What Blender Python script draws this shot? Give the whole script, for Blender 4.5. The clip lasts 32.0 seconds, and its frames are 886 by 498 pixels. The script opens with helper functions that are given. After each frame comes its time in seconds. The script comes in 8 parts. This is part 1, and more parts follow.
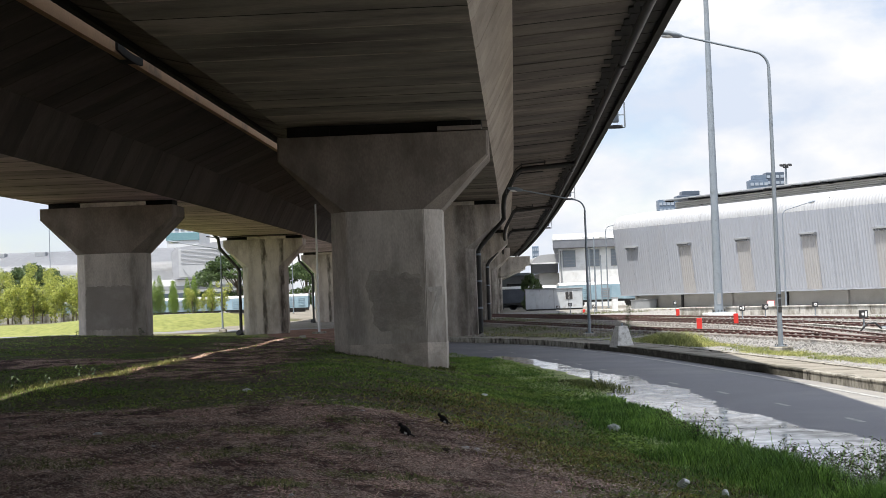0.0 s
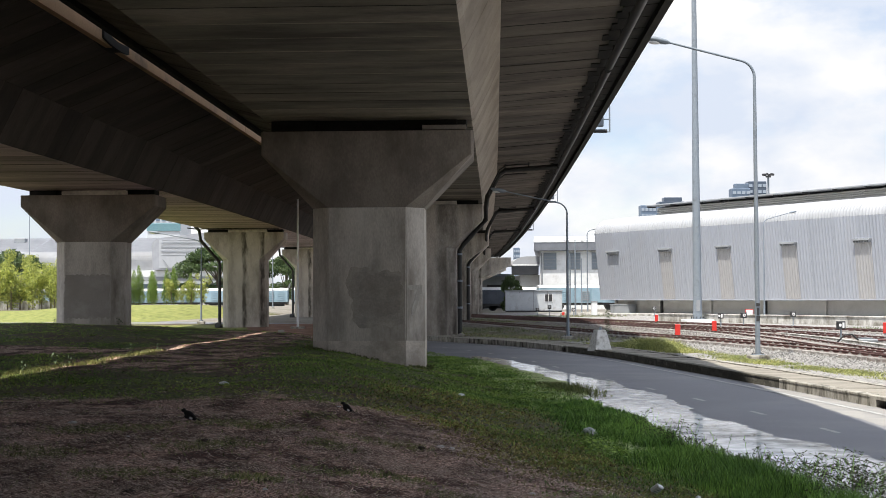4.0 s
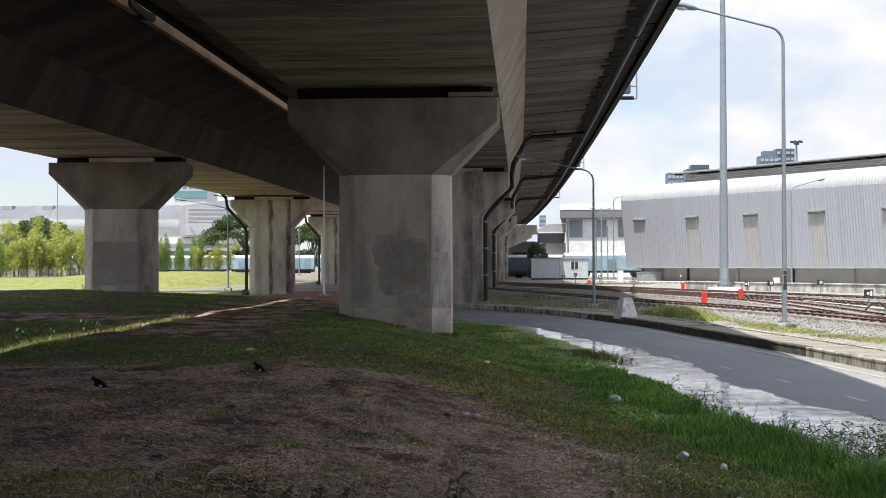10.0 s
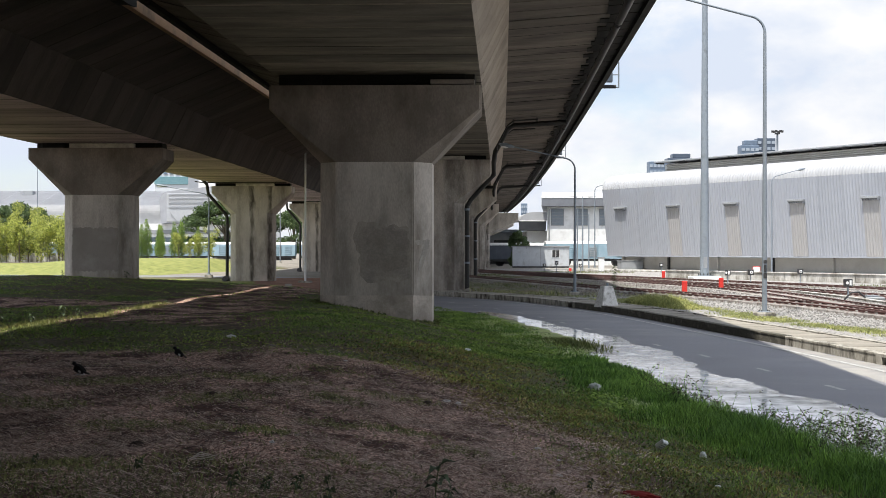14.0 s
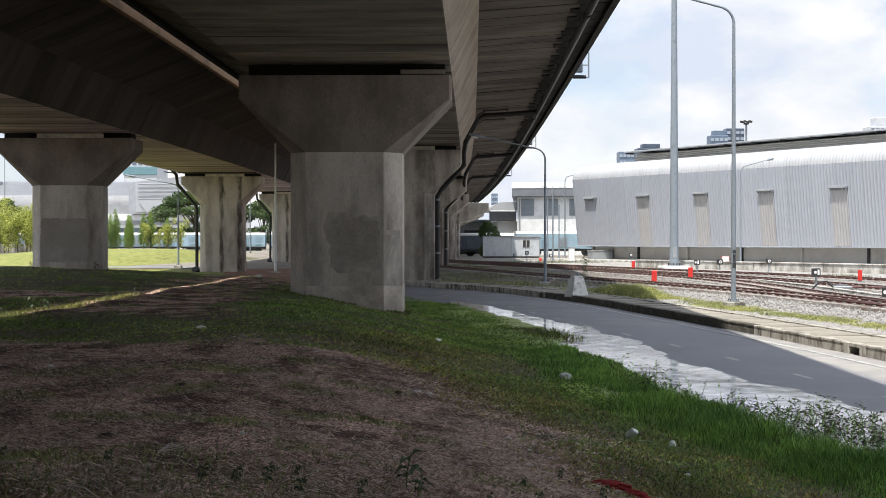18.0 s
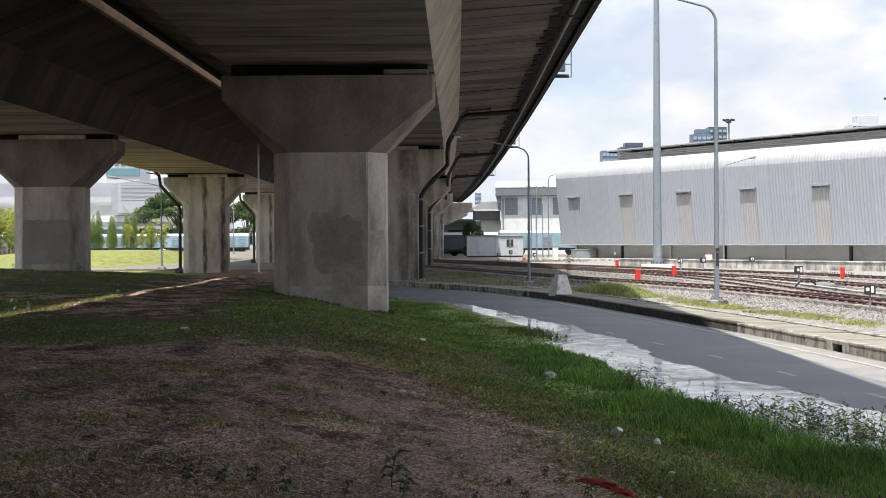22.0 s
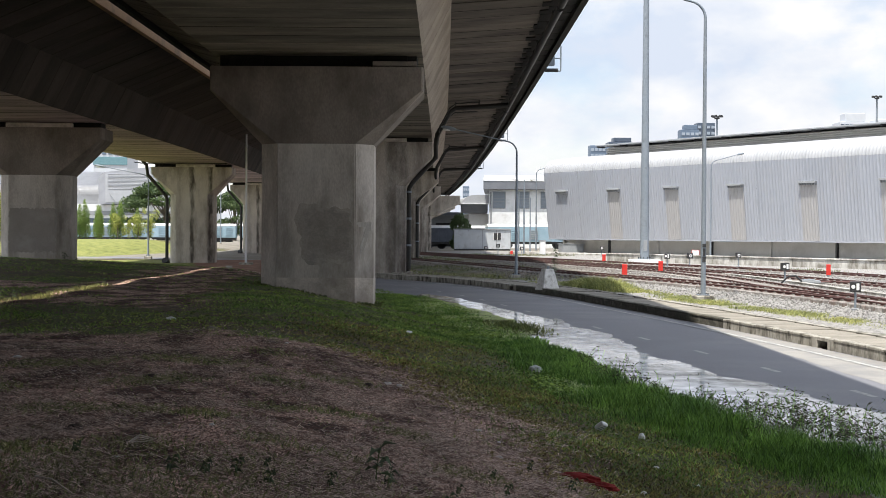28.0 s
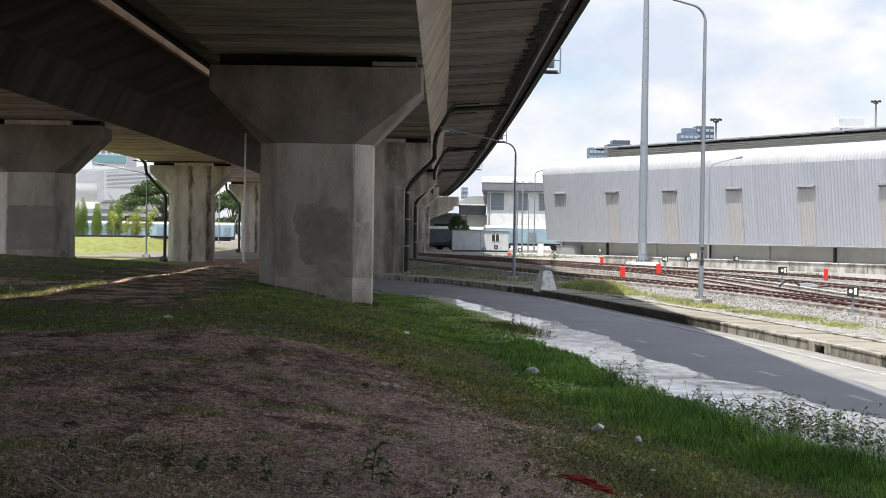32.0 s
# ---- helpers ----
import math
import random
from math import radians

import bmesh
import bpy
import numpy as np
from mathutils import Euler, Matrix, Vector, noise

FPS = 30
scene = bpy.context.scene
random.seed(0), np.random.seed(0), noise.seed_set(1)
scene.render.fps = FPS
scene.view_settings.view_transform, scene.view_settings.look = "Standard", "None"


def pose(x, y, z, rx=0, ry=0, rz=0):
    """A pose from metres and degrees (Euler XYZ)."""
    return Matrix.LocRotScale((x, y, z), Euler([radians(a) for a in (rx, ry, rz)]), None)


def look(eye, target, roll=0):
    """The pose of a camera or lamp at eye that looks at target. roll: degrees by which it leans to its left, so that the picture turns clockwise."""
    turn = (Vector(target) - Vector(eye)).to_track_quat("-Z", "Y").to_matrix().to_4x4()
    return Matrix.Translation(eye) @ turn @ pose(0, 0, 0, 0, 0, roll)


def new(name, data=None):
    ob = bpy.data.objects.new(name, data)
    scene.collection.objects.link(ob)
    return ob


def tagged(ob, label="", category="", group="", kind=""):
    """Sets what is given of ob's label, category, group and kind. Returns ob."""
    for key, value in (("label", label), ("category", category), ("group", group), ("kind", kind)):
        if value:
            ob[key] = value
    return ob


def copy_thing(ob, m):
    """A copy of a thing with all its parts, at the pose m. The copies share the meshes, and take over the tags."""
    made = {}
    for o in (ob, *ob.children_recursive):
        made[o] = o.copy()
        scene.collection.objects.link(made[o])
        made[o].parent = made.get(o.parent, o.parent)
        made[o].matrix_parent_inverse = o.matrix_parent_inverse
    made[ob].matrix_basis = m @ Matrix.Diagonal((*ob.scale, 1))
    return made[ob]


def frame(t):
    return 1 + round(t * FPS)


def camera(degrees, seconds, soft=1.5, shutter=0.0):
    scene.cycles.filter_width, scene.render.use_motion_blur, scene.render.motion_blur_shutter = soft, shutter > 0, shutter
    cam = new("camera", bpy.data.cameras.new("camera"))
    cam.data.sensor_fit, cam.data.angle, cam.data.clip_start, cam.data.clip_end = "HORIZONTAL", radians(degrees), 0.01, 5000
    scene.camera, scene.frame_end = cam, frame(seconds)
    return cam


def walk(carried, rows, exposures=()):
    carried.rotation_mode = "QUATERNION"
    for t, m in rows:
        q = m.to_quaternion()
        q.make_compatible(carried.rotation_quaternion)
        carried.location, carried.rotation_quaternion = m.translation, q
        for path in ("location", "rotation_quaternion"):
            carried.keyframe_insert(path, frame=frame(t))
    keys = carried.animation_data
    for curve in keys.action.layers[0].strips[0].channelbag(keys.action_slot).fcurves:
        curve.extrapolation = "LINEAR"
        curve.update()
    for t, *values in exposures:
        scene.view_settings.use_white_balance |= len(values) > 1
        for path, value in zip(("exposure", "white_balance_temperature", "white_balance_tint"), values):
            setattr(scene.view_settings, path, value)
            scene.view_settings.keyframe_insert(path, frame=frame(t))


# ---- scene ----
# ================= camera and its walk =================
EYE = (0.0, 0.0, 2.15)
cam = camera(36.5, 32.0, soft=0.6)
TURNS = [
    (0, 92.035, 2.007, -0.324), (0.5, 92.031, 1.640, -0.416), (1, 92.045, 1.344, -0.863), (1.5, 92.033, 1.057, -0.902), (2, 92.019, 0.951, -0.997),
    (2.5, 92.014, 0.749, -1.067), (3, 92.016, 0.595, -1.091), (3.5, 92.003, 0.425, -1.137), (5.5, 91.851, 0.050, -1.196), (6, 91.796, 0.015, -1.157),
    (6.5, 91.707, 0.002, -1.124), (7, 91.656, 0.079, -1.029), (7.5, 91.522, 0.179, -0.743), (8, 91.458, 0.200, -0.360), (8.5, 91.333, 0.162, -0.128),
    (9, 91.060, 0.200, 0.004), (9.5, 90.725, 0.233, -0.001), (10, 90.589, 0.185, -0.079), (10.5, 90.442, 0.178, -0.130), (11, 90.283, 0.121, -0.163),
    (11.5, 90.219, 0.063, -0.176), (12, 90.155, 0.001, -0.231), (12.5, 90.065, -0.045, -0.289), (13, 90.007, -0.135, -0.365), (13.5, 90.014, -0.101, -0.598),
    (14, 90.061, -0.092, -0.875), (14.5, 90.031, 0.003, -1.331), (16.5, 89.828, -0.100, -1.775), (17, 89.795, -0.175, -1.903), (17.5, 89.716, -0.085, -2.000),
    (18, 89.644, -0.000, -2.133), (18.5, 89.617, 0.056, -2.237), (19, 89.603, -0.025, -2.278), (19.5, 89.580, 0.097, -2.350), (20, 89.513, 0.183, -2.394),
    (20.5, 89.539, 0.223, -2.513), (21, 89.583, 0.289, -2.689), (21.5, 89.618, 0.380, -2.828), (22, 89.629, 0.312, -2.823), (22.5, 89.646, 0.234, -2.894),
    (23, 89.638, 0.221, -2.984), (23.5, 89.617, 0.226, -3.041), (24, 89.563, 0.130, -3.091), (24.5, 89.518, 0.093, -3.134), (25, 89.473, 0.036, -3.219),
    (25.5, 89.417, -0.048, -3.254), (27.5, 89.337, -0.256, -3.351), (28, 89.323, -0.352, -3.359), (28.5, 89.334, -0.449, -3.372), (29, 89.322, -0.497, -3.392),
    (29.5, 89.314, -0.544, -3.399), (30, 89.312, -0.593, -3.382), (30.5, 89.336, -0.654, -3.392), (31, 89.339, -0.719, -3.408), (31.5, 89.363, -0.787, -3.416),
    (32, 89.363, -0.852, -3.438),
]
walk(cam, [(t, pose(*EYE, rx, ry, rz)) for t, rx, ry, rz in TURNS])

# ================= world, sun, exposure =================
scene.view_settings.exposure = 0.52
SUN_FALL = Vector((0.226, 0.34, -1.0)).normalized()      # the way the sunlight travels
SUN_FROM = -SUN_FALL
world = bpy.data.worlds.new("sky_world")
scene.world = world
world.use_nodes = True


def build_sky():
    nt = world.node_tree
    nt.nodes.clear()
    N, L = nt.nodes.new, nt.links.new
    sky = N("ShaderNodeTexSky")
    sky.sky_type, sky.sun_disc = "NISHITA", False
    sky.sun_elevation = math.asin(SUN_FROM.z)
    sky.sun_rotation = math.atan2(SUN_FROM.x, SUN_FROM.y)
    sky.dust_density, sky.ozone_density = 0.7, 2.0
    gain = N("ShaderNodeMix")
    gain.data_type, gain.blend_type = "RGBA", "MULTIPLY"
    gain.inputs[0].default_value = 1.0
    gain.inputs[7].default_value = (SKY_GAIN * 1.10, SKY_GAIN * 1.03, SKY_GAIN * 1.03, 1)
    L(sky.outputs[0], gain.inputs[6])
    co = N("ShaderNodeTexCoord")
    mp = N("ShaderNodeMapping")
    mp.inputs["Scale"].default_value = (1.0, 1.0, 1.9)
    mp.inputs["Location"].default_value = (0.35, 0.1, 0.2)
    L(co.outputs["Generated"], mp.inputs[0])
    n1 = N("ShaderNodeTexNoise")
    n1.inputs["Scale"].default_value, n1.inputs["Detail"].default_value = 5.6, 8.0
    n1.inputs["Roughness"].default_value = 0.58
    L(mp.outputs[0], n1.inputs["Vector"])
    r1 = N("ShaderNodeValToRGB")
    r1.color_ramp.elements[0].position, r1.color_ramp.elements[1].position = 0.30, 0.52
    L(n1.outputs[0], r1.inputs[0])
    n2 = N("ShaderNodeTexNoise")
    n2.inputs["Scale"].default_value, n2.inputs["Detail"].default_value = 9.0, 12.0
    L(mp.outputs[0], n2.inputs["Vector"])
    r2 = N("ShaderNodeValToRGB")
    r2.color_ramp.elements[0].position, r2.color_ramp.elements[1].position = 0.445, 0.625
    r2.color_ramp.elements[0].color = (CLOUD * 0.73, CLOUD * 0.80, CLOUD * 0.93, 1)
    r2.color_ramp.elements[1].color = (CLOUD, CLOUD, CLOUD * 1.01, 1)
    L(n2.outputs[0], r2.inputs[0])
    mix = N("ShaderNodeMix")
    mix.data_type = "RGBA"
    L(r1.outputs[0], mix.inputs[0])
    L(gain.outputs[2], mix.inputs[6])
    L(r2.outputs[0], mix.inputs[7])
    # the whole sky is brightest round the sun and falls off away from it
    near = N("ShaderNodeVectorMath")
    near.operation = "DOT_PRODUCT"
    near.inputs[1].default_value = tuple(SUN_FROM)
    L(co.outputs["Generated"], near.inputs[0])
    fall = N("ShaderNodeMapRange")
    fall.interpolation_type = "SMOOTHSTEP"
    fall.inputs[1].default_value, fall.inputs[2].default_value = -0.35, 0.75
    fall.inputs[3].default_value, fall.inputs[4].default_value = 0.84, 1.18
    L(near.outputs["Value"], fall.inputs[0])
    glow = N("ShaderNodeVectorMath")
    glow.operation = "SCALE"
    L(mix.outputs[2], glow.inputs[0])
    L(fall.outputs[0], glow.inputs["Scale"])
    bg = N("ShaderNodeBackground")
    L(glow.outputs[0], bg.inputs[0])
    out = N("ShaderNodeOutputWorld")
    L(bg.outputs[0], out.inputs[0])


SKY_GAIN, CLOUD = 0.13, 0.835
build_sky()
sun_data = bpy.data.lights.new("sun", "SUN")
sun_data.energy, sun_data.angle, sun_data.color = 4.6, radians(0.6), (1.0, 0.95, 0.87)
sun = new("sun", sun_data)
sun.matrix_world = look(SUN_FROM * 80, (0, 0, 0))

# ================= materials =================
MATS = {}


def mat(name, c1, c2, rough=0.8, scale=3.0, fine=40.0, bump=0.15, c3=None, amount3=0.35, scale3=0.6, metal=0.0, spread=0.0,
        stretch=(1, 1, 1), rough2=None, uv=False, tone=0.0):
    """Two colours blended by a coarse and a fine noise, a third for stains, with relief and uneven gloss."""
    if name in MATS:
        return MATS[name]
    m = bpy.data.materials.new(name)
    m.use_nodes = True
    nt = m.node_tree
    N, L = nt.nodes.new, nt.links.new
    b = nt.nodes["Principled BSDF"]
    co = N("ShaderNodeTexCoord")
    mp = N("ShaderNodeMapping")
    mp.inputs["Scale"].default_value = stretch
    L(co.outputs["UV" if uv else "Object"], mp.inputs[0])
    vec = mp.outputs[0]
    if spread:
        # alike pieces share a mesh: shift the pattern piece by piece
        info = N("ShaderNodeObjectInfo")
        far = N("ShaderNodeVectorMath")
        far.operation = "SCALE"
        far.inputs[0].default_value = (37.0, 23.0, 11.0)
        L(info.outputs["Random"], far.inputs["Scale"])
        moved = N("ShaderNodeVectorMath")
        L(mp.outputs[0], moved.inputs[0])
        L(far.outputs[0], moved.inputs[1])
        vec = moved.outputs[0]
    a = N("ShaderNodeTexNoise")
    a.inputs["Scale"].default_value, a.inputs["Detail"].default_value = scale, 6
    f = N("ShaderNodeTexNoise")
    f.inputs["Scale"].default_value, f.inputs["Detail"].default_value = fine, 3
    L(vec, a.inputs["Vector"])
    L(vec, f.inputs["Vector"])
    s = N("ShaderNodeMath")
    s.operation = "MULTIPLY_ADD"
    s.inputs[1].default_value = 0.45
    L(f.outputs[0], s.inputs[0])
    t = N("ShaderNodeMath")
    t.operation = "MULTIPLY"
    t.inputs[1].default_value = 0.55
    L(a.outputs[0], t.inputs[0])
    L(t.outputs[0], s.inputs[2])
    r = N("ShaderNodeValToRGB")
    r.color_ramp.elements[0].position, r.color_ramp.elements[1].position = 0.36, 0.64
    r.color_ramp.elements[0].color, r.color_ramp.elements[1].color = (*c1, 1), (*c2, 1)
    L(s.outputs[0], r.inputs[0])
    col = r.outputs[0]
    if c3:
        g = N("ShaderNodeTexNoise")
        g.inputs["Scale"].default_value, g.inputs["Detail"].default_value = scale3, 8
        g.inputs["Roughness"].default_value = 0.65
        L(vec, g.inputs["Vector"])
        gr = N("ShaderNodeValToRGB")
        gr.color_ramp.elements[0].position, gr.color_ramp.elements[1].position = 0.62 - amount3 * 0.35, 0.78 - amount3 * 0.25
        L(g.outputs[0], gr.inputs[0])
        mx = N("ShaderNodeMix")
        mx.data_type = "RGBA"
        L(gr.outputs[0], mx.inputs[0])
        L(col, mx.inputs[6])
        mx.inputs[7].default_value = (*c3, 1)
        col = mx.outputs[2]
    if spread:
        oi = N("ShaderNodeObjectInfo")
        hv = N("ShaderNodeHueSaturation")
        mr = N("ShaderNodeMapRange")
        mr.inputs[3].default_value, mr.inputs[4].default_value = 1 - spread, 1 + spread
        L(oi.outputs["Random"], mr.inputs[0])
        L(mr.outputs[0], hv.inputs["Value"])
        L(col, hv.inputs["Color"])
        col = hv.outputs[0]
    if tone:
        # every cast board has a shade of its own
        at = N("ShaderNodeAttribute")
        at.attribute_name = "tone"
        hb = N("ShaderNodeHueSaturation")
        tr = N("ShaderNodeMapRange")
        tr.inputs[3].default_value, tr.inputs[4].default_value = 1 - tone, 1 + tone
        L(at.outputs["Fac"], tr.inputs[0])
        L(tr.outputs[0], hb.inputs["Value"])
        L(col, hb.inputs["Color"])
        col = hb.outputs[0]
    L(col, b.inputs["Base Color"])
    rr = N("ShaderNodeMapRange")
    rr.inputs[3].default_value, rr.inputs[4].default_value = rough, rough2 if rough2 is not None else min(1.0, rough + 0.15)
    L(a.outputs[0], rr.inputs[0])
    L(rr.outputs[0], b.inputs["Roughness"])
    b.inputs["Metallic"].default_value = metal
    if bump:
        bp = N("ShaderNodeBump")
        bp.inputs["Strength"].default_value, bp.inputs["Distance"].default_value = min(1.0, bump * 2), 0.02
        L(s.outputs[0], bp.inputs["Height"])
        L(bp.outputs[0], b.inputs["Normal"])
    MATS[name] = m
    return m


def leafy(name, c1, c2, patch=0.3):
    """Foliage: colour varies leaf by leaf; light passes through a little."""
    if name in MATS:
        return MATS[name]
    m = bpy.data.materials.new(name)
    m.use_nodes = True
    nt = m.node_tree
    N, L = nt.nodes.new, nt.links.new
    b = nt.nodes["Principled BSDF"]
    ge = N("ShaderNodeNewGeometry")
    r = N("ShaderNodeValToRGB")
    r.color_ramp.elements[0].color, r.color_ramp.elements[1].color = (*c1, 1), (*c2, 1)
    L(ge.outputs["Random Per Island"], r.inputs[0])
    # patches of drier and deeper growth
    co = N("ShaderNodeTexCoord")
    no = N("ShaderNodeTexNoise")
    no.inputs["Scale"].default_value, no.inputs["Detail"].default_value = 0.7, 5
    L(co.outputs["Object"], no.inputs["Vector"])
    rp = N("ShaderNodeValToRGB")
    rp.color_ramp.elements[0].position, rp.color_ramp.elements[1].position = 0.34, 0.66
    rp.color_ramp.elements[0].color, rp.color_ramp.elements[1].color = (0.48, 0.58, 0.48, 1), (1.3, 1.22, 1.1, 1)
    L(no.outputs[0], rp.inputs[0])
    mu = N("ShaderNodeMix")
    mu.data_type, mu.blend_type = "RGBA", "MULTIPLY"
    mu.inputs[0].default_value = patch
    L(r.outputs[0], mu.inputs[6])
    L(rp.outputs[0], mu.inputs[7])
    tint = mu.outputs[2]
    L(tint, b.inputs["Base Color"])
    b.inputs["Roughness"].default_value = 0.55
    tr = N("ShaderNodeBsdfTranslucent")
    L(tint, tr.inputs[0])
    mx = N("ShaderNodeMixShader")
    mx.inputs[0].default_value = 0.38
    L(b.outputs[0], mx.inputs[1])
    L(tr.outputs[0], mx.inputs[2])
    L(mx.outputs[0], nt.nodes["Material Output"].inputs[0])
    MATS[name] = m
    return m


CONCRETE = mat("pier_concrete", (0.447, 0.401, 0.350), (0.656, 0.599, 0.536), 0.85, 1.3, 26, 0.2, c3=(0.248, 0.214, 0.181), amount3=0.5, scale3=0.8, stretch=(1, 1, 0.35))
# same concrete as the shafts, with the deck's shade put into its colour
CAPMAT = mat("shaded_cap_concrete", (0.204, 0.171, 0.146), (0.309, 0.264, 0.225), 0.85, 1.3, 26, 0.2, c3=(0.143, 0.118, 0.095), amount3=0.5, scale3=0.8, stretch=(1, 1, 0.5))
PATCH = mat("render_patch", (0.283, 0.253, 0.224), (0.365, 0.325, 0.288), 0.9, 1.5, 25, 0.15, c3=(0.400, 0.363, 0.331), amount3=0.3, scale3=1.2)
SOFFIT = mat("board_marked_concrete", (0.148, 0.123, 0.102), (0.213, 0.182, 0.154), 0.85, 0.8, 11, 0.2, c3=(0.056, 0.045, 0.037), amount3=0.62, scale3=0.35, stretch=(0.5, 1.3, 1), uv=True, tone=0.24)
# girder underside, a lighter tone than the overhang boards
SOFFIT_MID = mat("underside_board_marked_concrete", (0.194, 0.166, 0.131), (0.280, 0.244, 0.196), 0.85, 0.8, 11, 0.2, c3=(0.072, 0.060, 0.046), amount3=0.66, scale3=0.35, stretch=(0.5, 1.3, 1), uv=True, tone=0.24)
# pale tone holds the light that the lawn throws up at the underside
SOFFIT_BOUNCE_LIT = mat("bounce_lit_board_concrete", (0.462, 0.344, 0.389), (0.583, 0.441, 0.500), 0.85, 0.8, 11, 0.2, c3=(0.264, 0.209, 0.212), amount3=0.45, scale3=0.35, stretch=(0.5, 1.3, 1), uv=True, tone=0.24)
# near-black tone holds the shade on the left webs and overhangs
SOFFIT_SHADED = mat("shade_dark_concrete", (0.062, 0.051, 0.044), (0.094, 0.079, 0.067), 0.9, 0.8, 11, 0.2, c3=(0.036, 0.030, 0.026), amount3=0.5, scale3=0.35, stretch=(0.5, 1.3, 1), uv=True, tone=0.24)
# dirty black edges; on the bearings the same black stands for gap shade
EDGE_DIRT_GAP_SHADE = mat("dirty_edge_and_gap_shade", (0.008, 0.008, 0.006), (0.021, 0.018, 0.015), 0.9, 1.2, 20, 0.12, c3=(0.035, 0.030, 0.025), amount3=0.25)
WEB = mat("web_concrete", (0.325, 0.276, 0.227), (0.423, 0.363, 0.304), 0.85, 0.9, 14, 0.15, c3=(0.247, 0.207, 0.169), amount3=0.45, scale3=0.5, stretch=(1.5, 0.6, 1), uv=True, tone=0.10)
FASCIA = mat("fascia_concrete", (0.378, 0.232, 0.126), (0.468, 0.294, 0.166), 0.85, 1.2, 20, 0.12, c3=(0.180, 0.130, 0.084), amount3=0.3)
BLACK_PIPE = mat("black_pipe", (0.013, 0.013, 0.014), (0.029, 0.028, 0.026), 0.45, 3, 30, 0.05)
GALV = mat("galvanised_steel", (0.190, 0.224, 0.258), (0.254, 0.289, 0.327), 0.62, 2, 18, 0.04, metal=0.0, c3=(0.155, 0.177, 0.198), amount3=0.3, scale3=2)
ASPHALT = mat("asphalt", (0.162, 0.164, 0.184), (0.221, 0.224, 0.246), 0.6, 0.5, 90, 0.2, c3=(0.248, 0.246, 0.246), amount3=0.35, scale3=0.25)
ROADPAINT = mat("worn_road_paint", (0.36, 0.36, 0.35), (0.50, 0.50, 0.48), 0.6, 4, 40, 0.08, c3=(0.2, 0.2, 0.2), amount3=0.45, scale3=6)
MOSSY = mat("mossy_black_kerb", (0.045, 0.043, 0.032), (0.12, 0.112, 0.088), 0.95, 2.2, 24, 0.25, c3=(0.20, 0.19, 0.155), amount3=0.3, scale3=2.6, spread=0.12, stretch=(1, 1, 2))
KERBMAT = mat("kerb_concrete", (0.30, 0.28, 0.24), (0.46, 0.44, 0.39), 0.9, 4.0, 30, 0.35, c3=(0.045, 0.040, 0.028), amount3=0.48, scale3=3.2, spread=0.05, stretch=(1, 1, 0.45))
SLABMAT = mat("paving_slab", (0.223, 0.205, 0.172), (0.331, 0.307, 0.264), 0.9, 1.5, 28, 0.15, c3=(0.182, 0.168, 0.136), amount3=0.4, scale3=1.5, spread=0.10)
RUST = mat("rusty_rail", (0.096, 0.048, 0.043), (0.170, 0.090, 0.083), 0.75, 4, 30, 0.15, c3=(0.044, 0.022, 0.020), amount3=0.3)
SLEEPERMAT = mat("concrete_sleeper", (0.22, 0.205, 0.19), (0.34, 0.32, 0.30), 0.9, 3, 24, 0.15, spread=0.2, c3=(0.17, 0.11, 0.09), amount3=0.3, scale3=2)
CLAD = mat("pale_grey_cladding", (0.332, 0.352, 0.398), (0.368, 0.388, 0.436), 0.5, 0.35, 5, 0.01, spread=0.02, c3=(0.345, 0.355, 0.390), amount3=0.3, scale3=0.5, stretch=(1, 1, 0.3))
CLADROOF = mat("white_roof_cladding", (0.36, 0.37, 0.39), (0.42, 0.43, 0.45), 0.5, 0.4, 5, 0.01, spread=0.02)
DULLBAND = mat("weathered_cladding_strip", (0.345, 0.340, 0.345), (0.395, 0.388, 0.390), 0.6, 1.2, 8, 0.02, stretch=(3, 3, 0.3))
RED = mat("red_paint", (0.60, 0.025, 0.018), (0.72, 0.05, 0.035), 0.45, 3, 20, 0.03)
WHITEPAINT = mat("white_paint", (0.670, 0.680, 0.683), (0.788, 0.800, 0.806), 0.55, 1.2, 18, 0.04, c3=(0.571, 0.575, 0.561), amount3=0.2, scale3=1.1, spread=0.03)
GREYPAINT = mat("grey_paint", (0.24, 0.255, 0.27), (0.32, 0.335, 0.35), 0.6, 1.2, 14, 0.03, spread=0.04)
DARKMETAL = mat("dark_metal", (0.02, 0.02, 0.022), (0.05, 0.05, 0.052), 0.5, 3, 20, 0.05)
RENDERWALL = mat("stained_white_wall", (0.504, 0.496, 0.470), (0.622, 0.613, 0.588), 0.85, 1.1, 16, 0.1, c3=(0.20, 0.185, 0.155), amount3=0.6, scale3=1.9, stretch=(1, 1, 0.5))
PLINTH = mat("shaded_plinth_render", (0.46, 0.45, 0.43), (0.54, 0.53, 0.51), 0.85, 0.8, 14, 0.06, c3=(0.40, 0.385, 0.36), amount3=0.3)

# ================= mesh helpers =================


def part(name, bm, material, parent=None, label="", at=None):
    """Link a bmesh as one mesh object under a thing."""
    me = bpy.data.meshes.new(name)
    bm.to_mesh(me)
    bm.free()
    return hang(name, me, material, parent, label, at)


def hang(name, me, material, parent=None, label="", at=None):
    if material and not me.materials:
        for mm in (material if isinstance(material, (list, tuple)) else [material]):
            me.materials.append(mm)
    ob = new(name, me)
    if parent:
        ob.parent = parent
    if at is not None:
        ob.matrix_basis = at
    if label:
        tagged(ob, label)
    return ob


